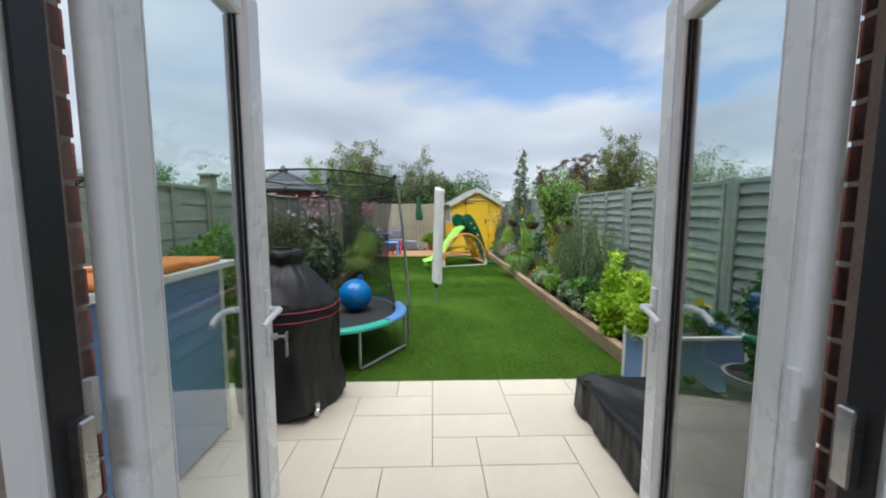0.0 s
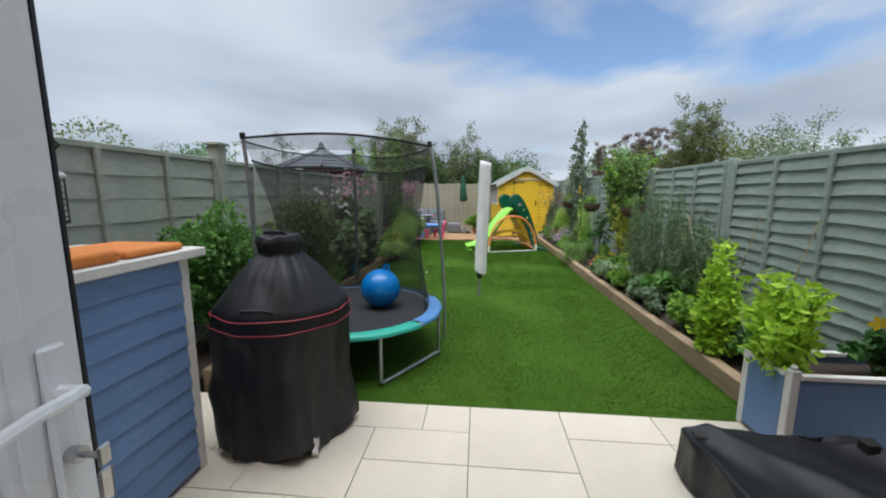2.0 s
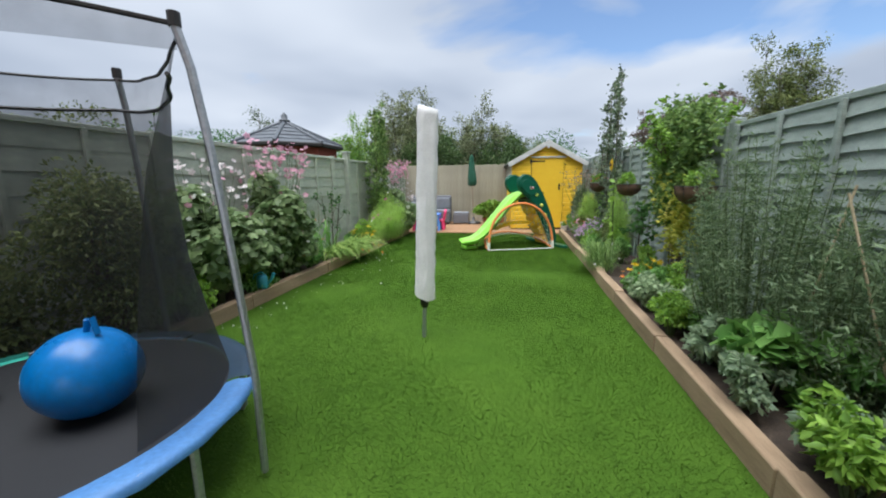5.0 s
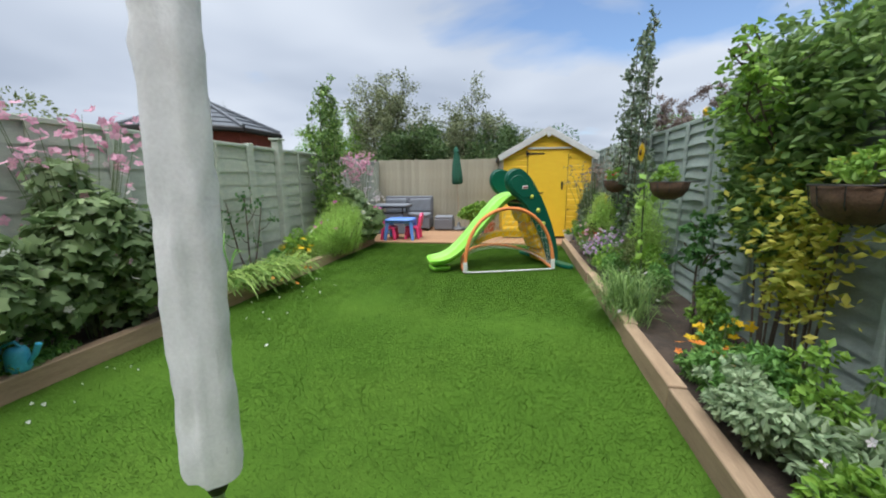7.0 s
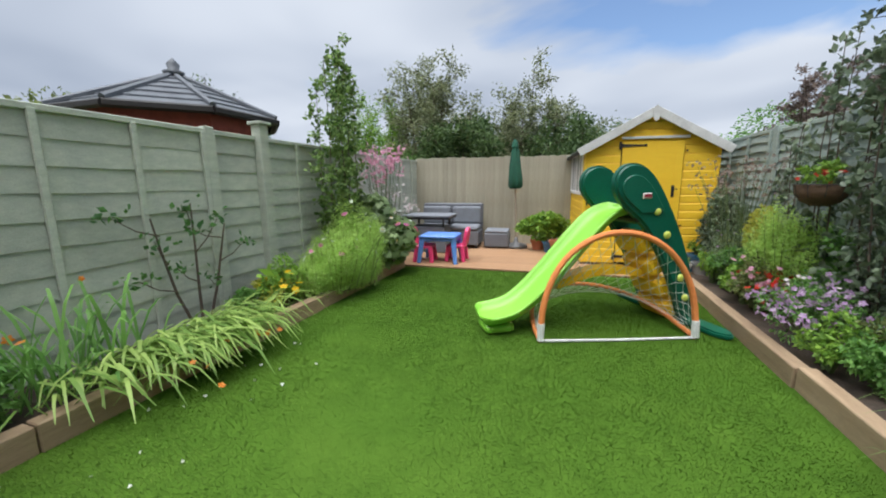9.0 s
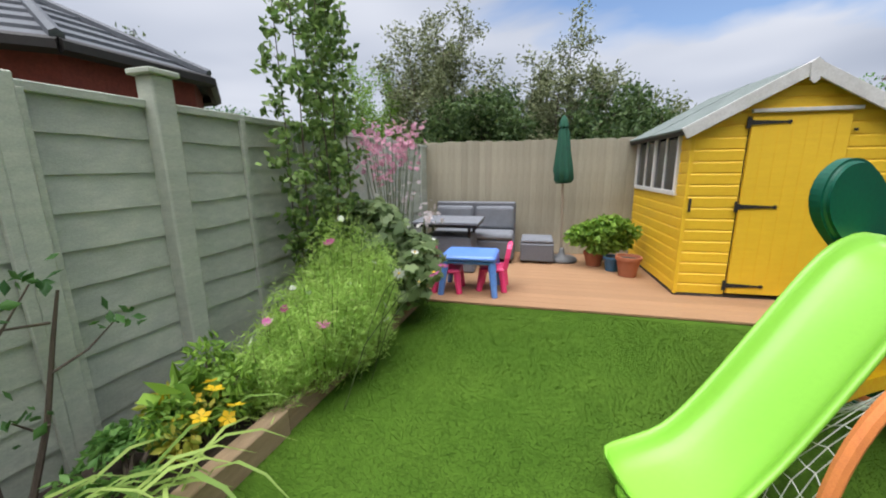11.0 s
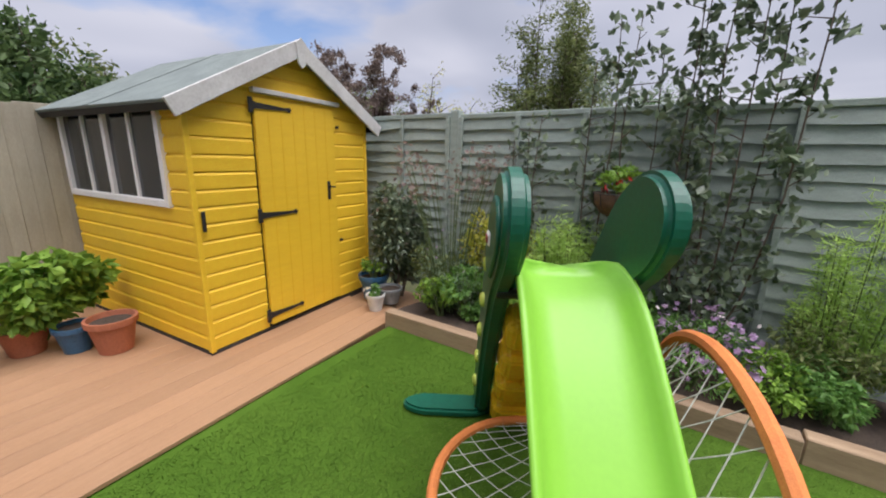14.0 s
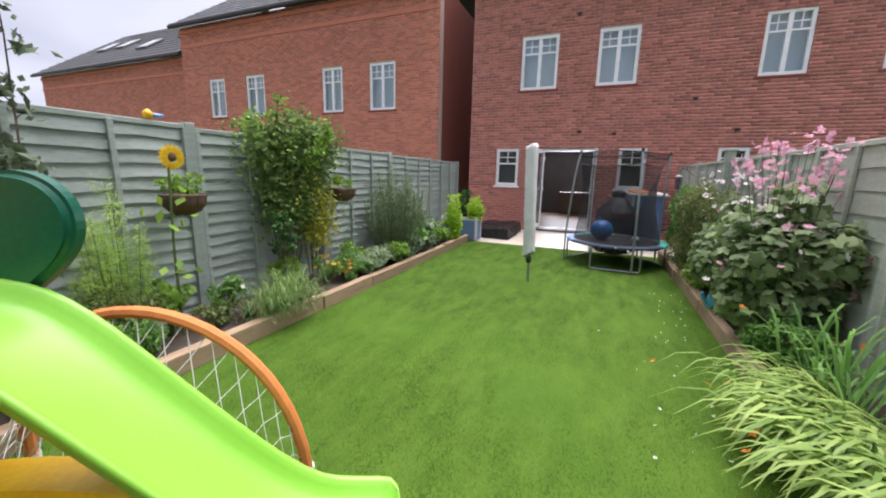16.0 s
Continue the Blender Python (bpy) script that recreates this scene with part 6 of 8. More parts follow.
def sofa(m, w, label):
    g = thing("garden_sofa", m, label, "sofa", "rattan garden seating")
    rattan_block(g, "base", 0, w, 0, 0.66, 0.06, 0.34)
    rattan_block(g, "backrest", 0, w, 0.56, 0.68, 0.345, 0.86)
    for i in range(int(round(w / 0.62))):
        ww = w / round(w / 0.62)
        b = boxed(i * ww + 0.015, (i + 1) * ww - 0.015, -0.01, 0.55, 0.345, 0.44, 0.03); part("seat_cushion", round_edges(b, 0.012, 2, 0.4), M_CUSHION, g)
        b = boxed(i * ww + 0.02, (i + 1) * ww - 0.02, 0.44, 0.555, 0.445, 0.80, 0.03); part("back_cushion", round_edges(b, 0.012, 2, 0.4), M_CUSHION, g)
    for x in (0.05, w - 0.05):
        for y in (0.06, 0.6):
            part("foot", tubed([(x, y, 0), (x, y, 0.06)], 0.02, 8), M_IRON, g)
    return g


sofa(pose(-2.42, 14.12, 0.03, 0, 0, 4), 1.28, "grey rattan corner sofa with grey cushions by the fence")
s2 = sofa(pose(-2.60, 12.95, 0.03, 0, 0, 94), 1.15, "grey rattan sofa section along the side fence")
s2.matrix_basis = pose(-2.42, 13.0, 0.03, 0, 0, 94)
g = thing("footstool", pose(-1.05, 14.30, 0.03, 0, 0, 4), "grey rattan footstool beside the sofa", "stool", "rattan garden seating")
rattan_block(g, "body", 0, 0.48, 0, 0.48, 0.03, 0.30)
part("pad", boxed(0.01, 0.47, 0.01, 0.47, 0.301, 0.36, 0.02), M_CUSHION, g)
g = thing("garden_table", pose(-2.42, 13.46, 0.03, 0, 0, 4), "grey rattan garden table with a dark slatted top", "table", "rattan garden seating")
b = boxed(0.06, 0.84, 0.06, 0.66, 0.0, 0.48, 0.02)
for v in b.verts:
    if v.co.z > 0.3:
        v.co.x = 0.45 + (v.co.x - 0.45) * 0.86
        v.co.y = 0.36 + (v.co.y - 0.36) * 0.86
part("body", b, M_RATTAN, g, "tapered woven rattan base")
for i in range(8):
    part("slat", boxed(0, 0.90, i * 0.09, i * 0.09 + 0.085, 0.66, 0.695, 0.005), M_CUSHION, g)
part("top_frame", boxed(0.02, 0.88, 0.02, 0.70, 0.62, 0.659, 0.004), M_IRON, g)
for x in (0.14, 0.76):
    for y in (0.13, 0.59):
        part("leg", tubed([(x, y, 0.47), (x, y, 0.63)], 0.02, 8), M_IRON, g)

# ---- closed parasol ----
def build_parasol():
    g = thing("parasol", pose(-0.46, 14.62, 0.03), "closed bottle green parasol leaning by the fence", "parasol")
    part("base", lathe([(0.22, 0), (0.23, 0.02), (0.21, 0.06), (0.06, 0.075), (0.035, 0.16), (0.03, 0.2)], 24), M_GREYPLASTIC, g, "round grey base", smooth=True)
    tilt = pose(0, 0, 0.02, 0, -2, 0)
    b = tubed([(0, 0, 0.1), (0, 0, 2.05)], 0.019, 10); bmesh.ops.transform(b, matrix=tilt, verts=b.verts); part("pole", b, M_POLEWOOD, g)
    b = lathe([(0.09, 1.14), (0.13, 1.19), (0.13, 1.34), (0.105, 1.6), (0.068, 1.86), (0.035, 1.98)], 40, 0.30, True, 8); bmesh.ops.transform(b, matrix=tilt, verts=b.verts); c = part("canopy", b, M_PARASOL, g, "green canvas folded in pleats", smooth=True)
    b = lathe([(0.072, 1.93), (0.052, 2.02), (0.02, 2.08)], 16, 0.1); bmesh.ops.transform(b, matrix=tilt, verts=b.verts); part("vent_cap", b, M_PARASOL, c)
    return g


build_parasol()

# ---- hip-roofed brick garden room next door ----
def garden_room():
    g = thing("garden_room", pose(-4.18, 10.72, 0), "small brick garden room with a slate hipped roof", "garden building")
    n, R, ze, za = 8, 1.18, 2.10, 2.64
    pts = [(R * math.cos(math.tau * (i + 0.5) / n), R * math.sin(math.tau * (i + 0.5) / n)) for i in range(n)]
    for i in range(n):
        j = (i + 1) % n
        b = bmesh.new()
        for k in range(6):
            f0, f1 = k / 6, (k + 1) / 6
            q = [Vector((pts[a][0] * (1 - f), pts[a][1] * (1 - f), ze + (za - ze) * f + lift)) for a, f, lift in ((i, f0, 0.02), (j, f0, 0.02), (j, f1, 0), (i, f1, 0))]
            vs = [b.verts.new(v) for v in q] + [b.verts.new(v - Vector((0, 0, 0.03))) for v in q]
            b.faces.new(vs[:4])
            b.faces.new((vs[1], vs[0], vs[4], vs[5]))
        part("slate_slope", b, M_SLATE, g)
        part("hip_ridge", tubed([(pts[i][0], pts[i][1], ze + 0.03), (0, 0, za + 0.01)], 0.035, 6), M_SLATE, g)
        w0, w1 = [(p[0] * 0.90, p[1] * 0.90) for p in (pts[i], pts[j])]
        b = bmesh.new()
        v = [b.verts.new((x, y, z)) for (x, y), z in ((w0, 0), (w1, 0), (w1, ze), (w0, ze))]
        b.faces.new(v)
        v2 = [b.verts.new((x * 0.93, y * 0.93, z)) for (x, y), z in ((w0, 0), (w1, 0), (w1, ze), (w0, ze))]
        b.faces.new(v2[::-1])
        for a in range(4):
            c = (a + 1) % 4
            b.faces.new((v[c], v[a], v2[a], v2[c]))
        part("brick_wall", b, M_BRICK_SIDE, g)
        part("gutter", tubed([(pts[i][0], pts[i][1], ze - 0.02), (pts[j][0], pts[j][1], ze - 0.02)], 0.045, 6), M_IRON, g)
    o = part("roof_finial", lathe([(0.11, 0), (0.12, 0.04), (0.06, 0.07), (0.07, 0.13), (0.03, 0.18), (0.01, 0.2)], 12), M_SLATE, g, smooth=True)
    o.matrix_basis = pose(0, 0, za - 0.01)
    return g


garden_room()

# ---- trees and bushes beyond the fences ----
def airy_tree(at, height, spread, stems, twigs, leaves, leaf, material, label, name="tree", bare=0.2, vase=0.55, droop=0.0, slim=0.38, fuzz=0.09, thick=0.035):
    """Many rising stems that fork into fine twigs, with small leaves strung along the twigs."""
    ob = thing(name, pose(*at), label, "tree")
    rnd = random.Random(int(abs(at[0]) * 37 + at[1] * 11 + height * 50))
    bm = bmesh.new()
    lines = []
    for i in range(stems):
        a = math.tau * i / stems + rnd.uniform(-0.4, 0.4)
        r = spread * 0.5 * math.sqrt(rnd.uniform(0.05, 1.0))
        h = height * (1.0 - 0.35 * (r / (spread * 0.5)) ** 2) * rnd.uniform(0.80, 1.03)
        base = Vector((math.cos(a) * 0.12, math.sin(a) * 0.12, -0.05))
        tip = Vector((math.cos(a) * r, math.sin(a) * r, h))
        mid = Vector((math.cos(a) * r * vase, math.sin(a) * r * vase, h * 0.5))
        p1 = base.lerp(mid, 0.5) + Vector((rnd.uniform(-1, 1), rnd.uniform(-1, 1), 0)) * 0.04 * spread
        p3 = mid.lerp(tip, 0.5) + Vector((rnd.uniform(-1, 1), rnd.uniform(-1, 1), 0)) * 0.05 * spread
        pts = [base, p1, mid, p3, tip]
        tube(bm, pts, thick, 5, 0.004)
        for j in range(twigs):
            f = bare + (1 - bare) * (j + rnd.random()) / twigs
            k2 = min(3, int(f * 4))
            q = pts[k2].lerp(pts[k2 + 1], f * 4 - k2)
            ln = height * rnd.uniform(0.08, 0.19) * (1.25 - 0.6 * f)
            d = Vector((rnd.gauss(0, 1), rnd.gauss(0, 1), rnd.uniform(0.1, 1.1))).normalized()
            e = q + d * ln - Vector((0, 0, droop * ln))
            m2 = q.lerp(e, 0.55) + Vector((0, 0, (0.10 + 0.25 * droop) * ln))
            tube(bm, [q, m2, e], 0.006, 4, 0.0025)
            lines.append((q, m2, e))
    part("trunk", bm, M_BARK, ob)
    g = np.array([[tuple(v) for v in ln3] for ln3 in lines])
    pick = RNG.integers(0, len(g), leaves)
    f = RNG.uniform(0.15, 1.05, (leaves, 1))
    g = g[pick]
    p = (1 - f) ** 2 * g[:, 0] + 2 * f * (1 - f) * g[:, 1] + f ** 2 * g[:, 2] + RNG.normal(size=(leaves, 3)) * fuzz
    d = g[:, 2] - g[:, 0]
    d /= np.linalg.norm(d, axis=1, keepdims=True) + 1e-9
    link_mesh("crown", leaf_mesh("crown", p, RNG.uniform(0.55, 1.3, leaves) * leaf, d * 0.7, slim, 0.2), material, ob)
    return ob


airy_tree((-3.35, 17.6, -0.06), 5.2, 2.9, 13, 28, 28000, 0.095, L_WILLOW, "tall airy silver-green tree behind the end fence", vase=0.6)
airy_tree((-0.55, 17.6, -0.06), 4.15, 2.3, 12, 26, 25000, 0.09, L_WILLOW, "silvery-leaved tree behind the end fence", vase=0.7)
airy_tree((1.25, 17.6, -0.06), 3.1, 1.9, 10, 24, 18000, 0.085, L_OLIVE, "olive-green bushy tree behind the shed", vase=0.8)
airy_tree((-5.3, 17.9, -0.06), 4.3, 2.4, 9, 24, 15000, 0.09, L_LIGHT, "light green tree beyond the corner of the fence", vase=0.6)
airy_tree((-2.2, 17.05, 0), 3.35, 2.5, 18, 30, 29000, 0.105, L_HEDGE, "dense dark evergreen bush against the end fence", "hedge_bush", 0.1, 0.95, fuzz=0.12, slim=0.55)
airy_tree((0.25, 17.1, 0), 2.95, 2.6, 16, 28, 28000, 0.098, L_HEDGE, "dark green bush behind the end fence", "hedge_bush", 0.1, 0.95, fuzz=0.12, slim=0.5)
airy_tree((-4.6, 17.0, 0), 2.7, 2.3, 10, 22, 9000, 0.08, L_MID, "green bush beyond the corner of the fence", "hedge_bush", 0.1, 0.9, fuzz=0.12, slim=0.5)
airy_tree((7.5, 18.5, -0.06), 5.0, 4.2, 15, 14, 11000, 0.15, L_RUST, "straggly buddleia with long arching sprays beyond the fence", bare=0.35, vase=0.45, droop=0.5, slim=0.22, fuzz=0.05)
airy_tree((5.2, 17.2, -0.06), 3.9, 1.7, 10, 14, 6500, 0.12, L_RUST, "dark buddleia with thin drooping sprays behind the shed", bare=0.3, vase=0.5, droop=0.4, slim=0.22, fuzz=0.05)
airy_tree((6.0, 14.6, -0.06), 3.2, 2.0, 12, 20, 3600, 0.06, L_AUTUMN, "pale twiggy half-bare shrub beyond the side fence", bare=0.3, vase=0.8, slim=0.3, fuzz=0.06)
airy_tree((6.5, 12.9, -0.06), 4.3, 1.7, 13, 36, 30000, 0.085, L_OLIVE, "dense yellow-green conifer beyond the side fence", bare=0.05, vase=0.95, slim=0.26, fuzz=0.07)
airy_tree((9.0, 12.2, -0.06), 4.0, 2.9, 11, 22, 9000, 0.09, L_SILVER, "pale feathery tree beyond the side fence", vase=0.75, slim=0.3)
airy_tree((-6.8, 13.5, -0.06), 4.1, 1.3, 6, 14, 2200, 0.09, L_PEAR, "slim tree behind the garden room", vase=0.6)
airy_tree((-5.2, 8.2, -0.06), 3.0, 1.4, 5, 9, 700, 0.075, L_MID, "thin shrub tips above the side fence", bare=0.5, vase=0.5, droop=0.4, fuzz=0.04)
for i, (x, y, h) in enumerate(((-14, 32, 6), (-6, 36, 6.5), (3, 38, 6), (12, 34, 6), (20, 30, 6.5), (-22, 28, 6.5), (28, 22, 6), (-18, 16, 5), (22, 12, 5))):
    shrub("far_tree", (x, y, -0.1), (9, 5, h), 7000, 0.20, (L_MID, L_OLIVE, L_DARK)[i % 3], "far line of garden trees", "tree", 24, stems=4, group="far trees")

def upright_tree(at, height, width, depth, stems, leaves, leaf, material, label, bare=0.12):
    """A trained fruit tree: a few upright stems with leaves on short spurs all the way up."""
    ob = thing("pear_tree", pose(*at), label, "tree")
    rnd = random.Random(int(abs(at[0] * 100) + at[1] * 10))
    bm = bmesh.new()
    spurs = []
    for i in range(stems):
        y = width * ((i + 0.5) / stems - 0.5) * rnd.uniform(0.8, 1.1)
        x = depth * rnd.uniform(-0.5, 0.5)
        h = height * rnd.uniform(0.82, 1.0)
        pts = [Vector((0, y * 0.12, -0.04)), Vector((x * 0.4, y * 0.7, h * 0.18)), Vector((x, y, h * 0.4)), Vector((x + rnd.uniform(-0.03, 0.03), y + rnd.uniform(-0.04, 0.04), h * 0.7)), Vector((x, y * 1.05, h))]
        tube(bm, pts, 0.009, 6, 0.003)
        for j in range(26):
            f = bare + (1 - bare) * (j + rnd.random()) / 26
            k2 = min(3, int(f * 4))
            q = pts[k2].lerp(pts[k2 + 1], f * 4 - k2)
            e = q + Vector((rnd.gauss(0, 0.05), rnd.gauss(0, 0.075), rnd.uniform(0.0, 0.09))) * (1.2 - 0.5 * f)
            tube(bm, [q, e], 0.004, 4, 0.002)
            spurs.append(tuple(e))
    part("trunk", bm, M_BARK, ob)
    c = np.array(spurs)[RNG.integers(0, len(spurs), leaves)]
    p = c + RNG.normal(size=(leaves, 3)) * np.array([0.035, 0.045, 0.04])
    link_mesh("crown", leaf_mesh("crown", p, RNG.uniform(0.65, 1.25, leaves) * leaf, None, 0.62, 0.5), material, ob)
    return ob


def shoots(name, at, size, n, per, needle, material, label, slim=0.12, fuzz=0.02, category="shrub", flowers=None, open_top=0.8):
    """Rising, leaning shoots thickly set with narrow leaves; uneven outline."""
    ob = thing(name, pose(*at), label, category)
    bm = bmesh.new()
    P, D, tips = [], [], []
    for i in range(n):
        a, r = RNG.uniform(0, math.tau), math.sqrt(RNG.uniform(0.02, 1))
        h = size[2] * (1.05 - 0.45 * r * r) * RNG.uniform(0.62, 1.0)
        tip = np.array([math.cos(a) * r * size[0] / 2, math.sin(a) * r * size[1] / 2, h])
        base = np.array([tip[0] * 0.45, tip[1] * 0.55, 0.0])
        mid = np.array([tip[0] * open_top, tip[1] * open_top, h * 0.55])
        tube(bm, [tuple(base), tuple(base * 0.25 + mid * 0.5 + tip * 0.25), tuple(tip)], 0.005, 4, 0.0018)
        f = RNG.uniform(0.12, 1.03, (per, 1))
        q = (1 - f) ** 2 * base + 2 * f * (1 - f) * mid + f ** 2 * tip
        d = RNG.normal(size=(per, 3)) * np.array([1, 1, 0.5]) + np.array([0, 0, 0.5])
        d /= np.linalg.norm(d, axis=1, keepdims=True)
        P.append(q + d * needle * 0.4 + RNG.normal(size=(per, 3)) * fuzz); D.append(d * 1.6); tips.append(tip)
    tagged(part("stem", bm, M_STEM, ob), kind="stuff")
    P, D = np.concatenate(P), np.concatenate(D)
    P[:, 2] = np.maximum(P[:, 2], 0.01)
    link_mesh("foliage", leaf_mesh("foliage", P, RNG.uniform(0.6, 1.25, len(P)) * needle, D, slim, 0.0, 0.04), material, ob)
    for fm, k, fs, fl in flowers or ():
        t2 = np.array(tips)[RNG.permutation(n)[:k]] + np.array([0, 0, 0.02])
        tagged(link_mesh("bloom", bloom_mesh("bloom", t2, fs, 8), fm, ob, fl), kind="stuff")
    return ob


# ---- left bed ----
shrub("laurel_bush", (-2.22, 3.75, 0.08), (0.75, 1.3, 1.35), 6000, 0.062, L_MID, "glossy green camellia-like bush by the fence", "bush", 26, 0.55)
shrub("laurel_bush", (-2.30, 3.1, 0.0), (0.5, 0.7, 0.95), 1200, 0.075, L_DARK, "dark green bush behind the bar", "bush", 10, 0.55)
shrub("green_bush", (-2.18, 5.15, 0.08), (0.85, 1.45, 1.45), 9000, 0.05, L_OLIVE, "rounded olive-green bush in the bed", "bush", 28, 0.42)
shrub("japanese_anemone", (-2.22, 6.35, 0.08), (0.95, 1.3, 1.35), 3200, 0.105, L_ANEMONE, "leafy anemone bush with pale flowers", "flowering plant", 30, flowers=[(F_WHITE, 26, 0.06, "white blooms"), (F_PINK, 24, 0.065, "pink blooms")], lobed=True)
shrub("japanese_anemone", (-2.20, 7.35, 0.08), (0.95, 1.15, 1.4), 3200, 0.11, L_ANEMONE, "tall anemone with lobed leaves and pink flowers", "flowering plant", 30, flowers=[(F_PINK, 50, 0.07, "pink blooms"), (F_PALE, 36, 0.06, "faded pale blooms")], lobed=True)


def flower_spray(name, at, height, spread, stems, material, size, label, per=6, stem=M_STEM):
    """Tall thin stems that carry loose heads of bloom."""
    ob = thing(name, pose(*at), label, "flowering plant")
    b = bmesh.new()
    tips = []
    for i in range(stems):
        a = RNG.uniform(0, math.tau); r = spread * math.sqrt(RNG.uniform(0, 1))
        h = height * RNG.uniform(0.72, 1.0)
        tip = Vector((math.cos(a) * r, math.sin(a) * r, h))
        tube(b, [(tip.x * 0.25, tip.y * 0.25, 0), (tip.x * 0.6, tip.y * 0.6, h * 0.6), tip], 0.0045, 4, 0.002)
        for _ in range(per):
            tips.append(tip + Vector((RNG.normal() * 0.05, RNG.normal() * 0.05, RNG.normal() * 0.045)))
    tagged(part("stem", b, stem, ob), kind="stuff")
    tagged(link_mesh("bloom", bloom_mesh("bloom", np.array([tuple(p) for p in tips]), size), material, ob), kind="stuff")
    return ob


flower_spray("anemone_spray", (-2.22, 7.3, 0.1), 1.75, 0.42, 26, F_PINK, 0.065, "tall pink anemone stems over the fence line", 5)
flower_spray("anemone_spray", (-2.2, 6.2, 0.1), 1.45, 0.4, 16, F_PALE, 0.06, "pale pink anemone stems", 4)
flower_spray("anemone_spray", (-2.12, 12.2, 0.05), 1.78, 0.32, 34, F_PINK, 0.06, "cluster of pink anemones by the deck", 7)
flower_spray("anemone_spray", (-2.0, 12.35, 0.05), 1.2, 0.3, 12, F_PALE, 0.06, "pale drooping anemones by the deck", 4)


def strap_plant(name, at, blades, length, height, width, material, label, spread=0.25, arch=0.45, flowers=None, lean=None):
    ob = thing(name, pose(*at), label, "plant")
    r = RNG.normal(size=(blades, 3)) * np.array([spread * 0.4, spread, 0]); r[:, 2] = 0
    a = RNG.uniform(0, math.tau, blades) if lean is None else RNG.normal(lean, 0.62, blades)
    l2 = length * RNG.uniform(0.6, 1.1, blades)
    t2 = r + np.stack([np.cos(a) * l2, np.sin(a) * l2, RNG.uniform(0.05, 1.0, blades) * height], 1)
    link_mesh("leaves", strap_mesh("leaves", r, t2, width * RNG.uniform(0.6, 1.2, blades), arch), material, ob)
    if flowers:
        fm, k, fs, fl = flowers
        p = t2[RNG.permutation(blades)[:k]]
        tagged(link_mesh("bloom", bloom_mesh("bloom", p + np.array([0, 0, 0.03]), fs), fm, ob, fl), kind="stuff")
    return ob


strap_plant("crocosmia", (-2.10, 8.95, 0.12), 520, 0.52, 0.10, 0.022, L_STRAP, "arching strap-leaved crocosmia spilling over the sleepers", 0.32, 0.60, (F_ORANGE, 9, 0.05, "orange blooms"), 0.25)
strap_plant("crocosmia", (-2.25, 8.35, 0.10), 90, 0.34, 0.62, 0.02, L_MID, "tall upright strap leaves beside the fence", 0.2, 0.18, (F_ORANGE, 5, 0.05, "orange blooms"))
strap_plant("day_lily", (-2.3, 5.75, 0.10), 60, 0.32, 0.3, 0.02, L_STRAP, "strappy leaves at the bed's edge", 0.15)


def espalier(at, label):
    ob = thing("espalier_tree", pose(*at), label, "tree")
    b = bmesh.new()
    leaves = []
    for sx, h in ((-0.28, 0.95), (0.0, 1.05), (0.26, 0.85)):
        pts = [(0.02, sx * 0.3, 0), (0.02, sx * 0.7, 0.3), (0.03, sx, 0.65), (0.03, sx * 1.2, h)]
        tube(b, pts, 0.014, 6, 0.006)
        for f in (0.35, 0.6, 0.85):
            s2 = Vector((0.03, sx * (0.5 + 0.6 * f), h * f))
            e = s2 + Vector((0.03, RNG.uniform(-0.35, 0.35), RNG.uniform(0.05, 0.28)))
            tube(b, [s2, s2.lerp(e, 0.5) + Vector((0, 0, -0.03)), e], 0.007, 5, 0.003)
            leaves += [tuple(e + Vector((RNG.normal() * 0.03 + 0.02, RNG.normal() * 0.06, RNG.normal() * 0.05))) for _ in range(14)]
    part("branch", b, M_BARK, ob)
    p = np.array(leaves)
    link_mesh("foliage", leaf_mesh("foliage", p, RNG.uniform(0.04, 0.075, len(p)), None, 0.6), L_DARK, ob)
    return ob


espalier((-2.56, 9.45, 0.1), "bare-stemmed fan-trained tree on the fence")
shrub("evening_primrose", (-2.18, 10.05, 0.1), (0.45, 0.6, 0.5), 900, 0.055, L_LIGHT, "leafy plant with yellow flowers at the bed's edge", "flowering plant", 9, 0.35, flowers=[(F_YELLOW, 16, 0.075, "yellow blooms")])
shrub("low_foliage", (-2.25, 9.7, 0.1), (0.45, 0.5, 0.3), 700, 0.05, L_MID, "low green foliage in the bed", "plant", 8)
shrub("broad_leaf_plant", (-2.22, 10.12, 0.08), (0.6, 0.7, 0.5), 90, 0.15, L_LIGHT, "low plant with broad pale green leaves", "plant", 12, 0.75, stem=M_STEM)


for cx, cy, sx, sy, sz, cn, mg, wt in ((-2.10, 10.38, 0.5, 0.5, 0.50, 30, 1, 2), (-1.98, 10.74, 0.62, 0.7, 0.78, 62, 3, 4), (-2.02, 11.18, 0.7, 0.7, 1.02, 66, 3, 5), (-1.86, 11.02, 0.4, 0.6, 0.62, 30, 1, 2), (-2.1, 11.6, 0.55, 0.55, 0.78, 38, 1, 4)):
    shoots("cosmos", (cx, cy, 0.08), (sx, sy, sz), cn, 370, 0.050, L_FEATHER, "feathery light green cosmos with pink and white flowers", 0.10, 0.045, "plant", [(F_MAGENTA, mg, 0.075, "magenta blooms"), (F_WHITE, wt, 0.06, "white blooms")])
shrub("anemone_foliage", (-2.06, 11.95, 0.06), (1.05, 1.1, 1.2), 2600, 0.12, L_ANEMONE, "broad lobed anemone foliage by the deck", "plant", 30, flowers=[(F_WHITE, 14, 0.055, "white blooms")], lobed=True)
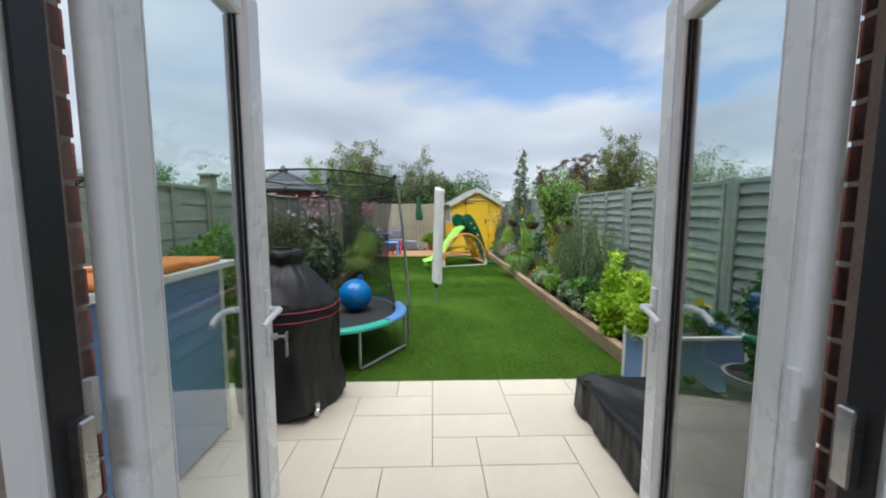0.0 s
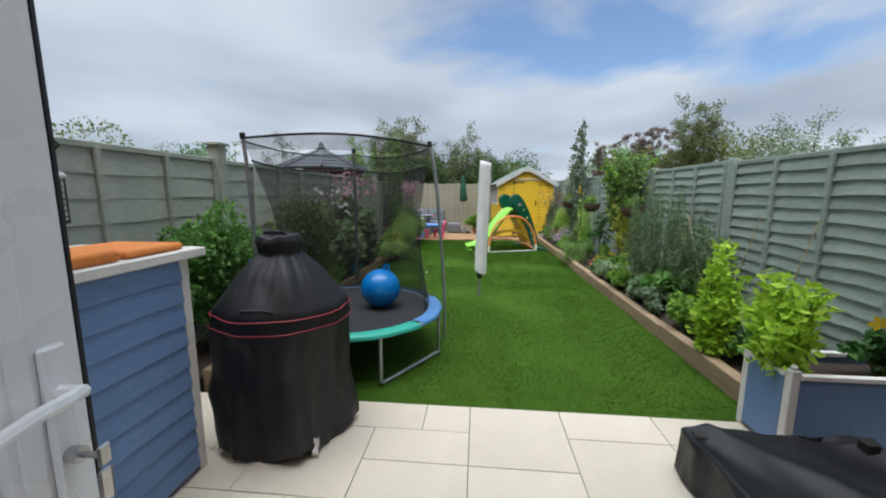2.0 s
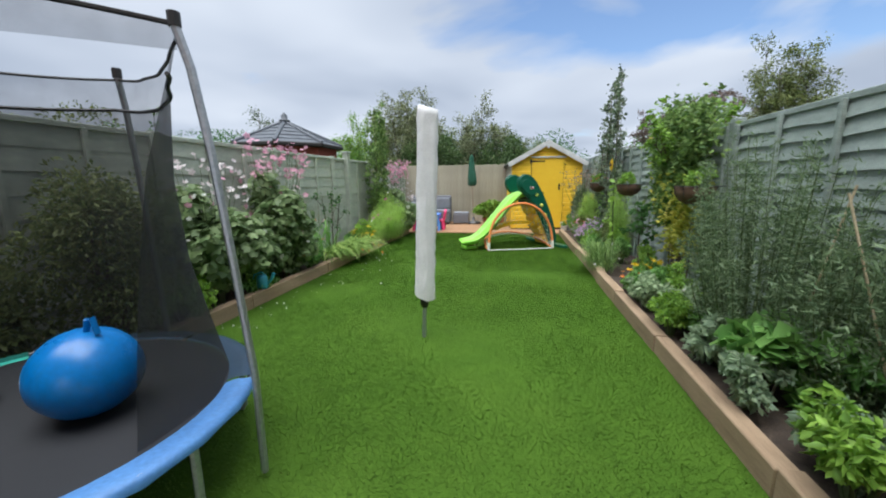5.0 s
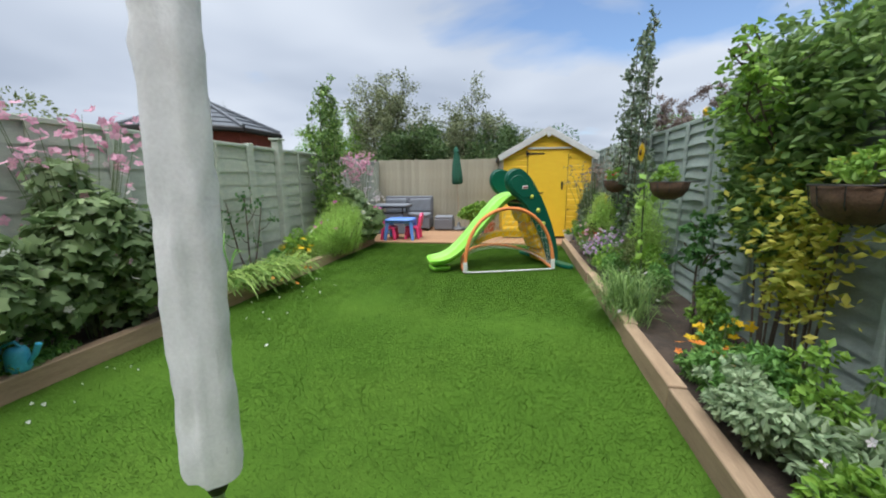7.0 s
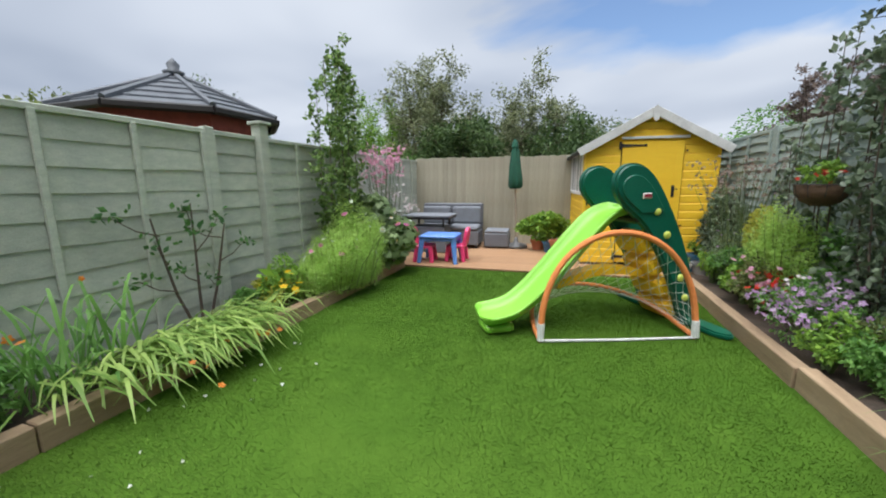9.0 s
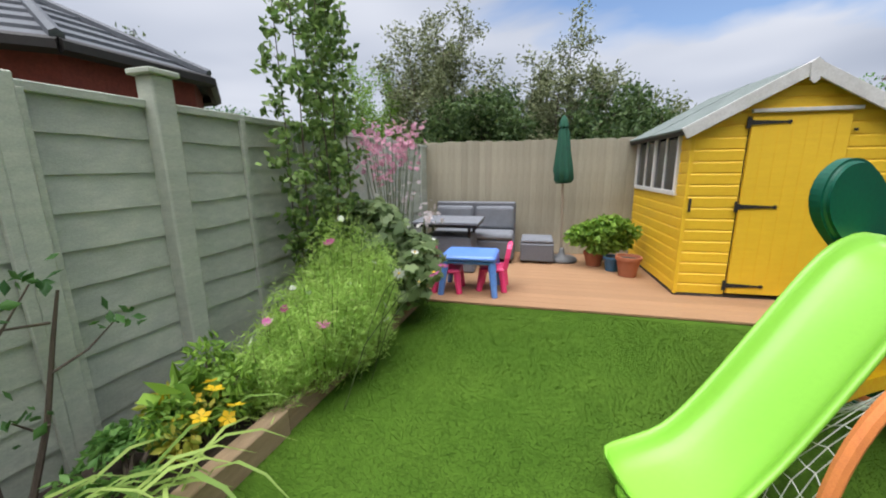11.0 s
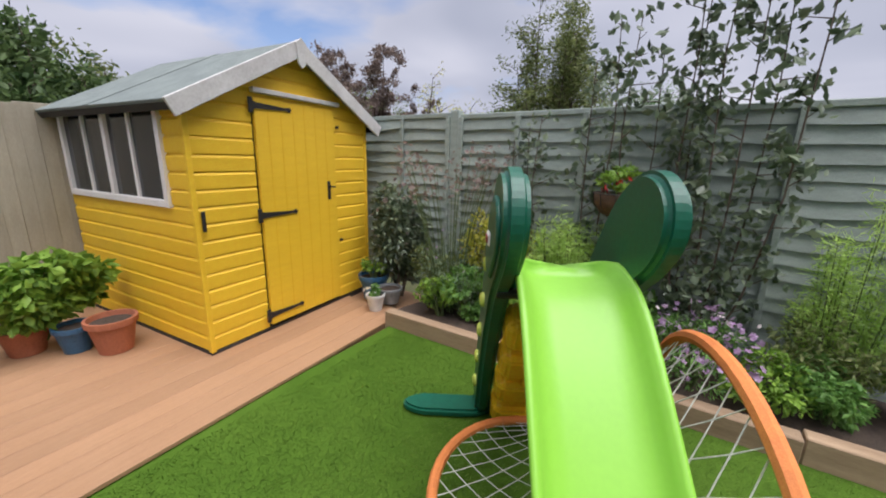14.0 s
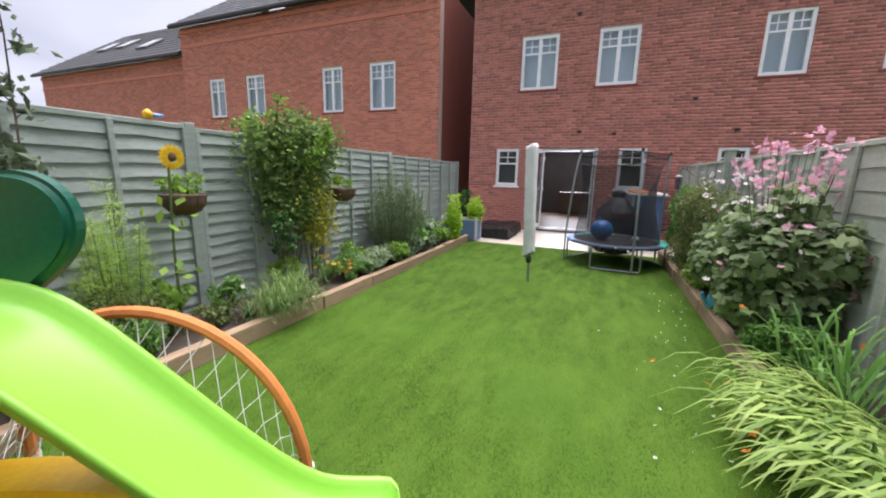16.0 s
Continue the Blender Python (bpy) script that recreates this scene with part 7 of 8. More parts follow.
upright_tree((-2.36, 11.45, 0.06), 3.0, 0.85, 0.40, 8, 4200, 0.070, L_VINE, "slim upright pear tree in the corner of the bed")


def leaning_bloom(root, head, material, size, label):
    """One open bloom on a long stem that leans out over the turf."""
    ob = thing("cosmos_bloom", pose(*root), label, "flower")
    e = Vector(head) - Vector(root)
    part("stem", tubed([(0, 0, 0), (e.x * 0.28, e.y * 0.3, e.z * 0.5), (e.x * 0.66, e.y * 0.7, e.z * 0.84), (e.x, e.y, e.z)], 0.0032, 5, 0.002), M_STEM, ob)
    link_mesh("petals", bloom_mesh("petals", np.array([tuple(e)]), size, 8), material, ob)
    part("bud_centre", lathe([(size * 0.12, 0), (size * 0.08, 0.006), (0.002, 0.008)], 8), F_YELLOW, ob).matrix_basis = pose(e.x, e.y, e.z + 0.003)


for root, head in (((-1.72, 10.55, 0.0), (-1.14, 10.58, 0.90)), ((-1.72, 10.9, 0.0), (-1.19, 10.90, 0.85))):
    leaning_bloom(root, head, F_MAGENTA, 0.085, "single magenta cosmos bloom on a long stem")
for root, head in (((-1.78, 10.85, 0.0), (-1.47, 10.87, 0.79)), ((-1.75, 11.0, 0.0), (-1.38, 10.92, 0.92)), ((-1.8, 11.3, 0.0), (-1.5, 11.3, 0.6))):
    leaning_bloom(root, head, F_WHITE, 0.07, "single white cosmos bloom on a long stem")

# ---- right bed ----
shoots("lime_plant", (1.84, 3.01, 0.42), (0.44, 0.38, 0.60), 15, 95, 0.075, L_LIME, "bright lime-green leafy plant in the planter", 0.5, 0.03, "plant")
shoots("lime_plant", (2.03, 3.95, 0.1), (0.30, 0.30, 1.05), 12, 170, 0.075, L_LIME, "bright lime-green leafy plant behind the planter", 0.5, 0.03, "plant")
shrub("nasturtium", (2.36, 2.95, 0.42), (0.45, 0.28, 0.3), 420, 0.06, L_DARK, "dark low leaves in the planter", "plant", 8, 0.8, stem=M_STEM, flowers=[(F_RED, 3, 0.05, "red blooms")])
flower_spray("yellow_lily", (2.42, 2.92, 0.42), 0.42, 0.03, 1, F_YELLOW, 0.11, "single yellow lily in the planter", 2)
shrub("courgette_plant", (2.38, 4.15, 0.1), (0.75, 1.0, 0.5), 520, 0.17, L_SILVER, "broad grey-green vegetable leaves in the bed", "plant", 12, 0.85, stem=M_STEM)
shrub("courgette_plant", (2.35, 5.1, 0.1), (0.7, 0.9, 0.5), 520, 0.15, L_MID, "broad-leaved vegetable plant in the bed", "plant", 12, 0.8, stem=M_STEM)
for x, y, a in ((2.35, 4.5, 12), (2.5, 4.75, -14), (2.55, 4.1, 10), (2.3, 5.3, 8)):
    o = tagged(part("garden_cane", tubed([(0, 0, 0), (0, 0, 1.25)], 0.006, 5), M_BAMBOO), "thin bamboo cane stuck in the bed", "cane", "canes in the bed")
    o.matrix_basis = pose(x, y, 0.06, a, a * 0.6, 0)
shoots("rosemary", (2.42, 5.75, 0.08), (1.0, 1.5, 1.6), 95, 250, 0.046, L_ROSEMARY, "tall dark grey-green rosemary bush against the fence", 0.17)
shoots("rosemary", (2.50, 5.1, 0.08), (0.65, 0.85, 1.15), 65, 200, 0.052, L_ROSEMARY, "grey-green rosemary shoots against the fence", 0.20)
shrub("lambs_ear", (2.28, 6.35, 0.1), (0.6, 0.95, 0.38), 1900, 0.07, L_SAGE, "low grey-leaved plants at the sleeper's edge", "plant", 14, 0.4, stem=M_STEM, flowers=[(F_PALE, 5, 0.05, "pale blooms")])
shrub("lambs_ear", (2.26, 7.2, 0.1), (0.55, 0.75, 0.36), 1700, 0.06, L_MID, "low leafy plants at the sleeper's edge", "plant", 12, 0.4, stem=M_STEM)
shrub("marigold", (2.14, 7.35, 0.1), (0.42, 0.4, 0.3), 600, 0.045, L_MID, "low plant with orange flowers", "flowering plant", 8, stem=M_STEM, flowers=[(F_ORANGE, 26, 0.055, "orange blooms")])
shrub("rudbeckia", (2.34, 7.58, 0.1), (0.4, 0.38, 0.40), 600, 0.045, L_MID, "leafy plant with yellow flowers", "flowering plant", 8, stem=M_STEM, flowers=[(F_YELLOW, 24, 0.06, "yellow blooms")])


def climber(name, at, width, height, k, leaf, material, label, group=""):
    """A climber spread flat over a fence panel, thicker at its top."""
    ob = thing(name, pose(*at), label, "climbing plant", group)
    b = bmesh.new()
    c = []
    for i in range(9):
        y = RNG.uniform(-0.5, 0.5) * width
        pts = [(0, y * 0.2, 0), (-0.03 * RNG.uniform(0, 2), y * 0.5, height * 0.4), (-0.05, y * 0.8, height * 0.75), (-0.05, y, height * RNG.uniform(0.85, 1.05))]
        tube(b, pts, 0.008, 5, 0.003)
        for f in np.linspace(0.12, 1, 9):
            q = Vector(pts[1]).lerp(Vector(pts[3]), f)
            c.append((q.x - 0.06, q.y * (0.7 + 0.5 * f), q.z))
    tagged(part("stem", b, M_BARK, ob), kind="stuff")
    c = np.array(c)
    p = c[RNG.integers(0, len(c), k)] + RNG.normal(size=(k, 3)) * np.array([0.07, 0.10 * width + 0.03, 0.11])
    p[:, 0] = np.minimum(p[:, 0], 0.02)
    p[:, 2] = np.maximum(p[:, 2], 0.02)
    n = np.tile(np.array([[-0.9, 0, 0.15]]), (k, 1))
    link_mesh("foliage", leaf_mesh("foliage", p, RNG.uniform(0.6, 1.25, k) * leaf, n, 0.55, 0.2), material, ob)
    return ob


climber("honeysuckle", (2.70, 7.86, 0.08), 1.2, 1.95, 7500, 0.07, L_VINE, "honeysuckle climbing over the fence top")
climber("honeysuckle", (2.66, 7.45, 0.08), 0.6, 1.25, 1300, 0.06, L_AUTUMN, "yellowing lower shoots of the honeysuckle")
airy_tree((2.72, 7.8, 1.35), 1.0, 1.15, 10, 9, 1500, 0.065, L_LIGHT, "loose honeysuckle shoots standing above the fence", "honeysuckle", 0.3, 0.7, 0.4, 0.5, 0.03, 0.007)
strap_plant("ornamental_grass", (2.02, 8.60, 0.08), 620, 0.33, 0.36, 0.007, L_VINE, "tuft of green ornamental grass over the sleepers", 0.16, 0.55, (F_PALE, 6, 0.04, "small pale blooms"))
tree("apple_tree", (2.42, 8.18, 0.08), 0.95, 0.45, 420, 0.06, L_DARK, "small young apple tree on a thin trunk", 0.016, 0.45, 10, slim=0.6)
o = tagged(part("solar_light", lathe([(0.035, 0), (0.04, 0.07), (0.045, 0.075), (0.03, 0.09)], 14), M_GREEN_PL, None, smooth=True), "small green solar light in the soil", "garden light")
o.matrix_basis = pose(2.22, 8.85, 0.10)


def sunflower():
    ob = thing("sunflower", pose(2.33, 9.36, 0.1), "single yellow sunflower on a tall stem", "flowering plant")
    b = tubed([(0.05, 0, 0), (0.02, 0.02, 0.7), (0, 0, 1.38), (-0.03, 0, 1.45)], 0.011, 6, 0.008)
    part("stem", b, M_STEM, ob)
    k = 18
    lp = np.stack([RNG.normal(size=k) * 0.07, RNG.normal(size=k) * 0.07, RNG.uniform(0.3, 1.25, k)], 1)
    link_mesh("leaves", leaf_mesh("leaves", lp, RNG.uniform(0.08, 0.14, k), None, 0.75), L_LIGHT, ob)
    me = bpy.data.meshes.new("petals"); bm2 = bmesh.new()
    for ring, (r, x) in enumerate(((0.105, -0.05), (0.09, -0.06))):
        for i in range(18):
            a = math.tau * (i + 0.5 * ring) / 18
            c, s2 = math.cos(a), math.sin(a)
            v = [bm2.verts.new((x, c * q - s2 * w2, 1.46 + s2 * q + c * w2)) for q, w2 in ((0.03, 0), (r * 0.7, 0.016), (r, 0), (r * 0.7, -0.016))]
            bm2.faces.new(v)
    bm2.to_mesh(me); bm2.free()
    link_mesh("petals", me, F_YELLOW, ob, "golden petals")
    o = part("seed_disc", lathe([(0.032, 0), (0.028, 0.012), (0.012, 0.018)], 16), F_BROWN, ob)
    o.matrix_basis = pose(-0.055, 0, 1.46, 0, -90, 0)
    return ob


sunflower()
shoots("fennel", (2.50, 9.72, 0.1), (0.45, 0.5, 1.25), 22, 260, 0.065, L_FEATHER, "tall feathery fennel against the fence", 0.09, 0.03, "plant")
shrub("sedum", (2.40, 9.75, 0.1), (0.55, 0.7, 0.55), 1500, 0.045, L_OLIVE, "dull green bushy plant under the fennel", "plant", 12, 0.4)
o = tagged(part("fence_bird", lathe([(0.012, 0), (0.036, 0.018), (0.04, 0.05), (0.018, 0.075), (0.006, 0.08)], 14), M_YELLOW_PL, None, smooth=True), "small yellow and blue ornament on the fence top", "ornament")
o.matrix_basis = pose(2.78, 9.2, 1.878)
part("tail", boxed(-0.02, 0.02, -0.12, -0.03, 0.025, 0.055, 0.008), M_BLUE_PL, o)


def hanging_basket(at, label, flowers=None, leaf=L_LIGHT):
    ob = thing("hanging_basket", pose(*at), label, "hanging basket", "baskets on the fence")
    b = lathe([(0.05, -0.17), (0.12, -0.14), (0.16, -0.08), (0.175, 0.0), (0.15, 0.0), (0.1, -0.03)], 22, 0.05)
    part("coir_liner", b, M_COIR, ob, smooth=True)
    for i in range(10):
        a = math.tau * i / 10
        part("wire", tubed([(0.18 * math.cos(a), 0.18 * math.sin(a), 0.0), (0.165 * math.cos(a), 0.165 * math.sin(a), -0.085), (0.055 * math.cos(a), 0.055 * math.sin(a), -0.178)], 0.003, 4), M_IRON, ob)
    part("rim", tubed([(0.182 * math.cos(math.tau * i / 24), 0.182 * math.sin(math.tau * i / 24), 0) for i in range(24)], 0.004, 5, closed=True), M_IRON, ob)
    part("bracket", tubed([(0.18, 0, 0), (0.28, 0, 0.0), (0.30, 0, -0.15)], 0.007, 5), M_IRON, ob)
    p, d, _ = clump_points(320, (0.34, 0.34, 0.24), 8)
    link_mesh("foliage", leaf_mesh("foliage", p - np.array([0, 0, 0.03]), RNG.uniform(0.03, 0.06, 320), d, 0.5), leaf, ob)
    if flowers:
        tagged(link_mesh("bloom", bloom_mesh("bloom", RNG.normal(size=(16, 3)) * np.array([0.07, 0.08, 0.03]) + np.array([0, 0, 0.08]), 0.05), flowers, ob), kind="stuff")
    return ob


hanging_basket((2.50, 9.16, 1.26), "brown coir hanging basket with small green leaves")
hanging_basket((2.50, 7.0, 1.26), "brown coir hanging basket beside the honeysuckle")
hanging_basket((2.44, 10.98, 1.27), "brown hanging basket with red flowers", F_RED)
shrub("aster", (2.24, 10.40, 0.1), (0.62, 1.0, 0.52), 1700, 0.04, L_MID, "bushy aster covered in purple flowers", "flowering plant", 13, 0.3, stem=M_STEM, flowers=[(F_PURPLE, 240, 0.043, "purple blooms"), (F_PALE, 30, 0.04, "pale blooms")])
shrub("sedum", (2.24, 11.2, 0.1), (0.55, 0.75, 0.52), 1100, 0.05, L_OLIVE, "fleshy plant with rusty pink heads", "flowering plant", 12, 0.5, stem=M_STEM, flowers=[(F_RED, 34, 0.055, "rusty red heads"), (F_PINK, 40, 0.05, "pink heads")])
upright_tree((2.56, 10.42, 0.08), 3.1, 0.70, 0.22, 6, 1900, 0.075, L_PEAR, "upright pear tree trained against the fence")
upright_tree((2.58, 11.06, 0.08), 2.55, 0.50, 0.16, 4, 620, 0.075, L_PEAR, "airy young pear tree trained against the fence")
upright_tree((2.60, 11.75, 0.08), 1.75, 0.40, 0.12, 3, 420, 0.065, L_PEAR, "short young fruit tree against the fence")
shrub("golden_shrub", (2.55, 11.9, 0.1), (0.55, 0.8, 1.05), 2200, 0.055, L_AUTUMN, "yellow-green shrub against the fence", "bush", 14, 0.45)
shoots("green_fennel", (2.42, 11.3, 0.15), (0.62, 0.62, 1.0), 70, 220, 0.06, L_FEATHER, "bright feathery tuft beside the slide", 0.11, 0.03, "plant")
flower_spray("verbena", (2.42, 12.35, 0.1), 1.45, 0.5, 46, L_RUST, 0.038, "tall thin stems with dusky purple-brown heads", 8)
shoots("lavender", (2.42, 12.25, 0.08), (0.7, 0.95, 0.85), 70, 70, 0.045, L_SILVER, "grey-green wispy plant by the fence", 0.12, 0.02, "plant", [(F_PURPLE, 14, 0.03, "dusky purple tips")])
shrub("border_plant", (2.30, 12.05, 0.1), (0.6, 0.9, 0.5), 1700, 0.055, L_MID, "low leafy border plants at the sleeper's edge", "plant", 13, 0.5, stem=M_STEM)
shrub("corner_bush", (2.50, 13.05, 0.05), (0.62, 0.75, 1.35), 3600, 0.07, L_PEAR, "dark bronze-green bush beside the shed", "bush", 22, 0.45, flowers=[(L_RUST, 60, 0.05, "dusky purple heads")])

# ---- pots ----
def pot(name, at, r, h, material, label, category="plant pot"):
    ob = thing(name, pose(*at), label, category)
    part("body", lathe([(r * 0.68, 0), (r * 0.86, h * 0.55), (r * 0.95, h * 0.82), (r * 1.05, h * 0.83), (r * 1.06, h), (r * 0.94, h), (r * 0.9, h * 0.86), (0.01, h * 0.85)], 26), material, ob, smooth=False)
    part("soil", lathe([(r * 0.9, h * 0.86), (0.01, h * 0.885)], 20), M_SOIL, ob)
    return ob


pot("terracotta_pot", (0.36, 14.0, 0.03), 0.15, 0.26, M_TERRA, "terracotta pot on the deck beside the shed")
pot("blue_pot", (0.20, 14.22, 0.03), 0.12, 0.2, M_BLUEPOT, "dark blue glazed pot on the deck")
pot("terracotta_pot", (-0.02, 14.45, 0.03), 0.14, 0.2, M_TERRA, "terracotta pot under the green shrub")
shrub("potted_shrub", (0.02, 14.40, 0.12), (1.12, 0.66, 0.68), 1900, 0.09, L_LIGHT, "broad-leaved light green potted shrub", "plant", 13, 0.65, stem=M_STEM)
pot("white_pot", (2.07, 12.98, 0.03), 0.09, 0.16, M_WHITEPOT, "small white pot on the deck")
pot("grey_pot", (2.26, 12.96, 0.05), 0.12, 0.16, M_GREYPOT, "small grey stone pot beside the shed")
pot("blue_pot", (2.30, 13.22, 0.03), 0.15, 0.26, M_BLUEPOT, "dark teal glazed bowl beside the shed")
shrub("potted_flower", (2.07, 12.98, 0.15), (0.2, 0.2, 0.2), 160, 0.04, L_MID, "little plant in the white pot", "plant", 5, stem=M_STEM, flowers=[(F_WHITE, 8, 0.035, "white blooms")])
shrub("potted_flower", (2.28, 13.2, 0.25), (0.28, 0.28, 0.26), 260, 0.05, L_LIGHT, "little plant in the teal bowl", "plant", 6, stem=M_STEM, flowers=[(F_YELLOW, 4, 0.04, "yellow blooms")])
pot("grey_pot", (2.30, 2.36, 0.0), 0.20, 0.38, M_GREYPOT, "ribbed grey pot on the patio by the fence")
shrub("potted_camellia", (2.32, 2.36, 0.30), (0.42, 0.42, 0.95), 900, 0.07, L_DARK, "dark-leaved shrub in the grey pot", "plant", 10, 0.5)

# ---- more low planting and small things ----
for i, (x, y, sx, sy, sz, kk, lf, mt) in enumerate(((2.35, 3.75, 0.6, 0.5, 0.45, 700, 0.08, L_MID), (2.22, 4.65, 0.45, 0.6, 0.35, 500, 0.07, L_SILVER), (2.22, 5.6, 0.5, 0.7, 0.42, 1300, 0.06, L_SILVER), (2.3, 5.95, 0.5, 0.5, 0.4, 1100, 0.05, L_MID), (2.16, 6.75, 0.42, 0.7, 0.34, 1500, 0.05, L_SAGE), (2.45, 6.9, 0.5, 0.6, 0.5, 1000, 0.05, L_LIGHT), (2.5, 8.1, 0.4, 0.5, 0.5, 900, 0.05, L_LIGHT), (2.35, 9.1, 0.4, 0.5, 0.25, 500, 0.05, L_OLIVE), (2.25, 9.75, 0.45, 0.6, 0.4, 1000, 0.045, L_MID), (2.5, 10.9, 0.5, 0.7, 0.9, 1500, 0.055, L_MID), (2.25, 11.55, 0.5, 0.5, 0.45, 1000, 0.05, L_LIGHT), (2.5, 12.5, 0.5, 0.8, 0.7, 1500, 0.05, L_OLIVE))):
    shrub("border_plant", (x, y, 0.08), (sx, sy, sz), kk, lf, mt, "leafy border plant in the soil of the bed", "plant", 11, 0.5, stem=M_STEM, group="border plants")
for i, (x, y, sx, sy, sz, kk, lf, mt) in enumerate(((-2.2, 4.5, 0.6, 0.8, 0.8, 1500, 0.06, L_OLIVE), (-2.15, 5.75, 0.6, 0.6, 0.5, 1100, 0.06, L_LIGHT), (-2.12, 6.75, 0.4, 0.9, 0.28, 900, 0.05, L_MID), (-2.15, 7.9, 0.5, 0.6, 0.45, 900, 0.06, L_MID), (-2.2, 9.95, 0.5, 0.5, 0.4, 700, 0.05, L_AUTUMN), (-2.3, 12.1, 0.4, 0.6, 0.9, 1200, 0.07, L_DARK))):
    shrub("border_plant", (x, y, 0.08), (sx, sy, sz), kk, lf, mt, "leafy border plant in the soil of the bed", "plant", 11, 0.5, stem=M_STEM, group="border plants")


def watering_can():
    ob = thing("watering_can", pose(-1.99, 6.66, 0.145, 0, 0, 20), "small light blue plastic watering can on the sleeper", "watering can")
    part("body", lathe([(0.055, 0), (0.06, 0.02), (0.058, 0.12), (0.045, 0.15), (0.03, 0.155)], 18), M_CANBLUE, ob, smooth=True)
    part("spout", tubed([(0.05, 0, 0.04), (0.10, 0, 0.10), (0.13, 0, 0.17)], 0.014, 8, 0.018), M_CANBLUE, ob)
    part("handle", tubed([(-0.055, 0, 0.03), (-0.10, 0, 0.08), (-0.08, 0, 0.16), (0.0, 0, 0.19), (0.035, 0, 0.15)], 0.009, 7), M_CANBLUE, ob)
    return ob


watering_can()
bm = bmesh.new()
bmesh.ops.create_icosphere(bm, subdivisions=2, radius=0.05)
for v in bm.verts:
    v.co *= 1 + 0.12 * noise.noise(v.co * 30)
o = tagged(part("white_stone", bm, M_WHITEPOT, None, smooth=True), "round white stone among the bed plants", "stone")
o.matrix_basis = pose(2.17, 5.72, 0.15)
k = 46
pt = np.stack([-1.86 + np.abs(RNG.normal(size=k)) * 0.42, RNG.uniform(5.8, 9.6, k), np.full(k, 0.016)], 1)
tagged(link_mesh("fallen_petals", bloom_mesh("fallen_petals", pt, 0.022, 3), F_WHITE, None), "scattered white petals lying on the turf", "petals", kind="stuff")

M_DARKWOOD = surf("dark_stained_wood", (0.10, 0.055, 0.03), (0.06, 0.035, 0.02), 5, 0.5, 0.2, 50, stretch=(1, 1, 6))
# furniture that shows dimly through the open doors
g = thing("sideboard", pose(0.05, -4.05, 0.10), "dark wooden sideboard against the back wall of the room", "sideboard")
part("body", boxed(-0.6, 0.6, 0, 0.42, 0.08, 0.85, 0.01), M_DARKWOOD, g)
for i in range(3):
    part("drawer", boxed(-0.57 + 0.385 * i, -0.20 + 0.385 * i, 0.421, 0.44, 0.12, 0.80, 0.006), M_DARKWOOD, g)
for x in (-0.55, 0.55):
    part("leg", boxed(x - 0.03, x + 0.03, 0.05, 0.11, 0, 0.079, 0.004), M_DARKWOOD, g)

# soft low growth that hides the sleepers' top along the planted edge
for i, (x, y, sx, sy, sz, kk, lf, mt) in enumerate(((2.12, 4.5, 0.4, 0.5, 0.5, 900, 0.06, L_LIGHT), (2.10, 5.15, 0.36, 0.6, 0.4, 900, 0.06, L_SILVER), (2.08, 6.15, 0.36, 0.6, 0.36, 1100, 0.05, L_LIGHT), (2.1, 7.05, 0.36, 0.5, 0.32, 900, 0.05, L_SAGE), (2.42, 8.95, 0.4, 0.5, 0.45, 800, 0.05, L_MID), (2.45, 9.4, 0.4, 0.4, 0.5, 800, 0.05, L_LIGHT), (2.16, 10.05, 0.36, 0.5, 0.36, 800, 0.045, L_LIGHT), (2.2, 12.3, 0.4, 0.5, 0.4, 900, 0.05, L_LIGHT))):
    shrub("edge_plant", (x, y, 0.10), (sx, sy, sz), kk, lf, mt, "low leafy plant spilling towards the sleepers", "plant", 10, 0.5, stem=M_STEM, group="edge plants")


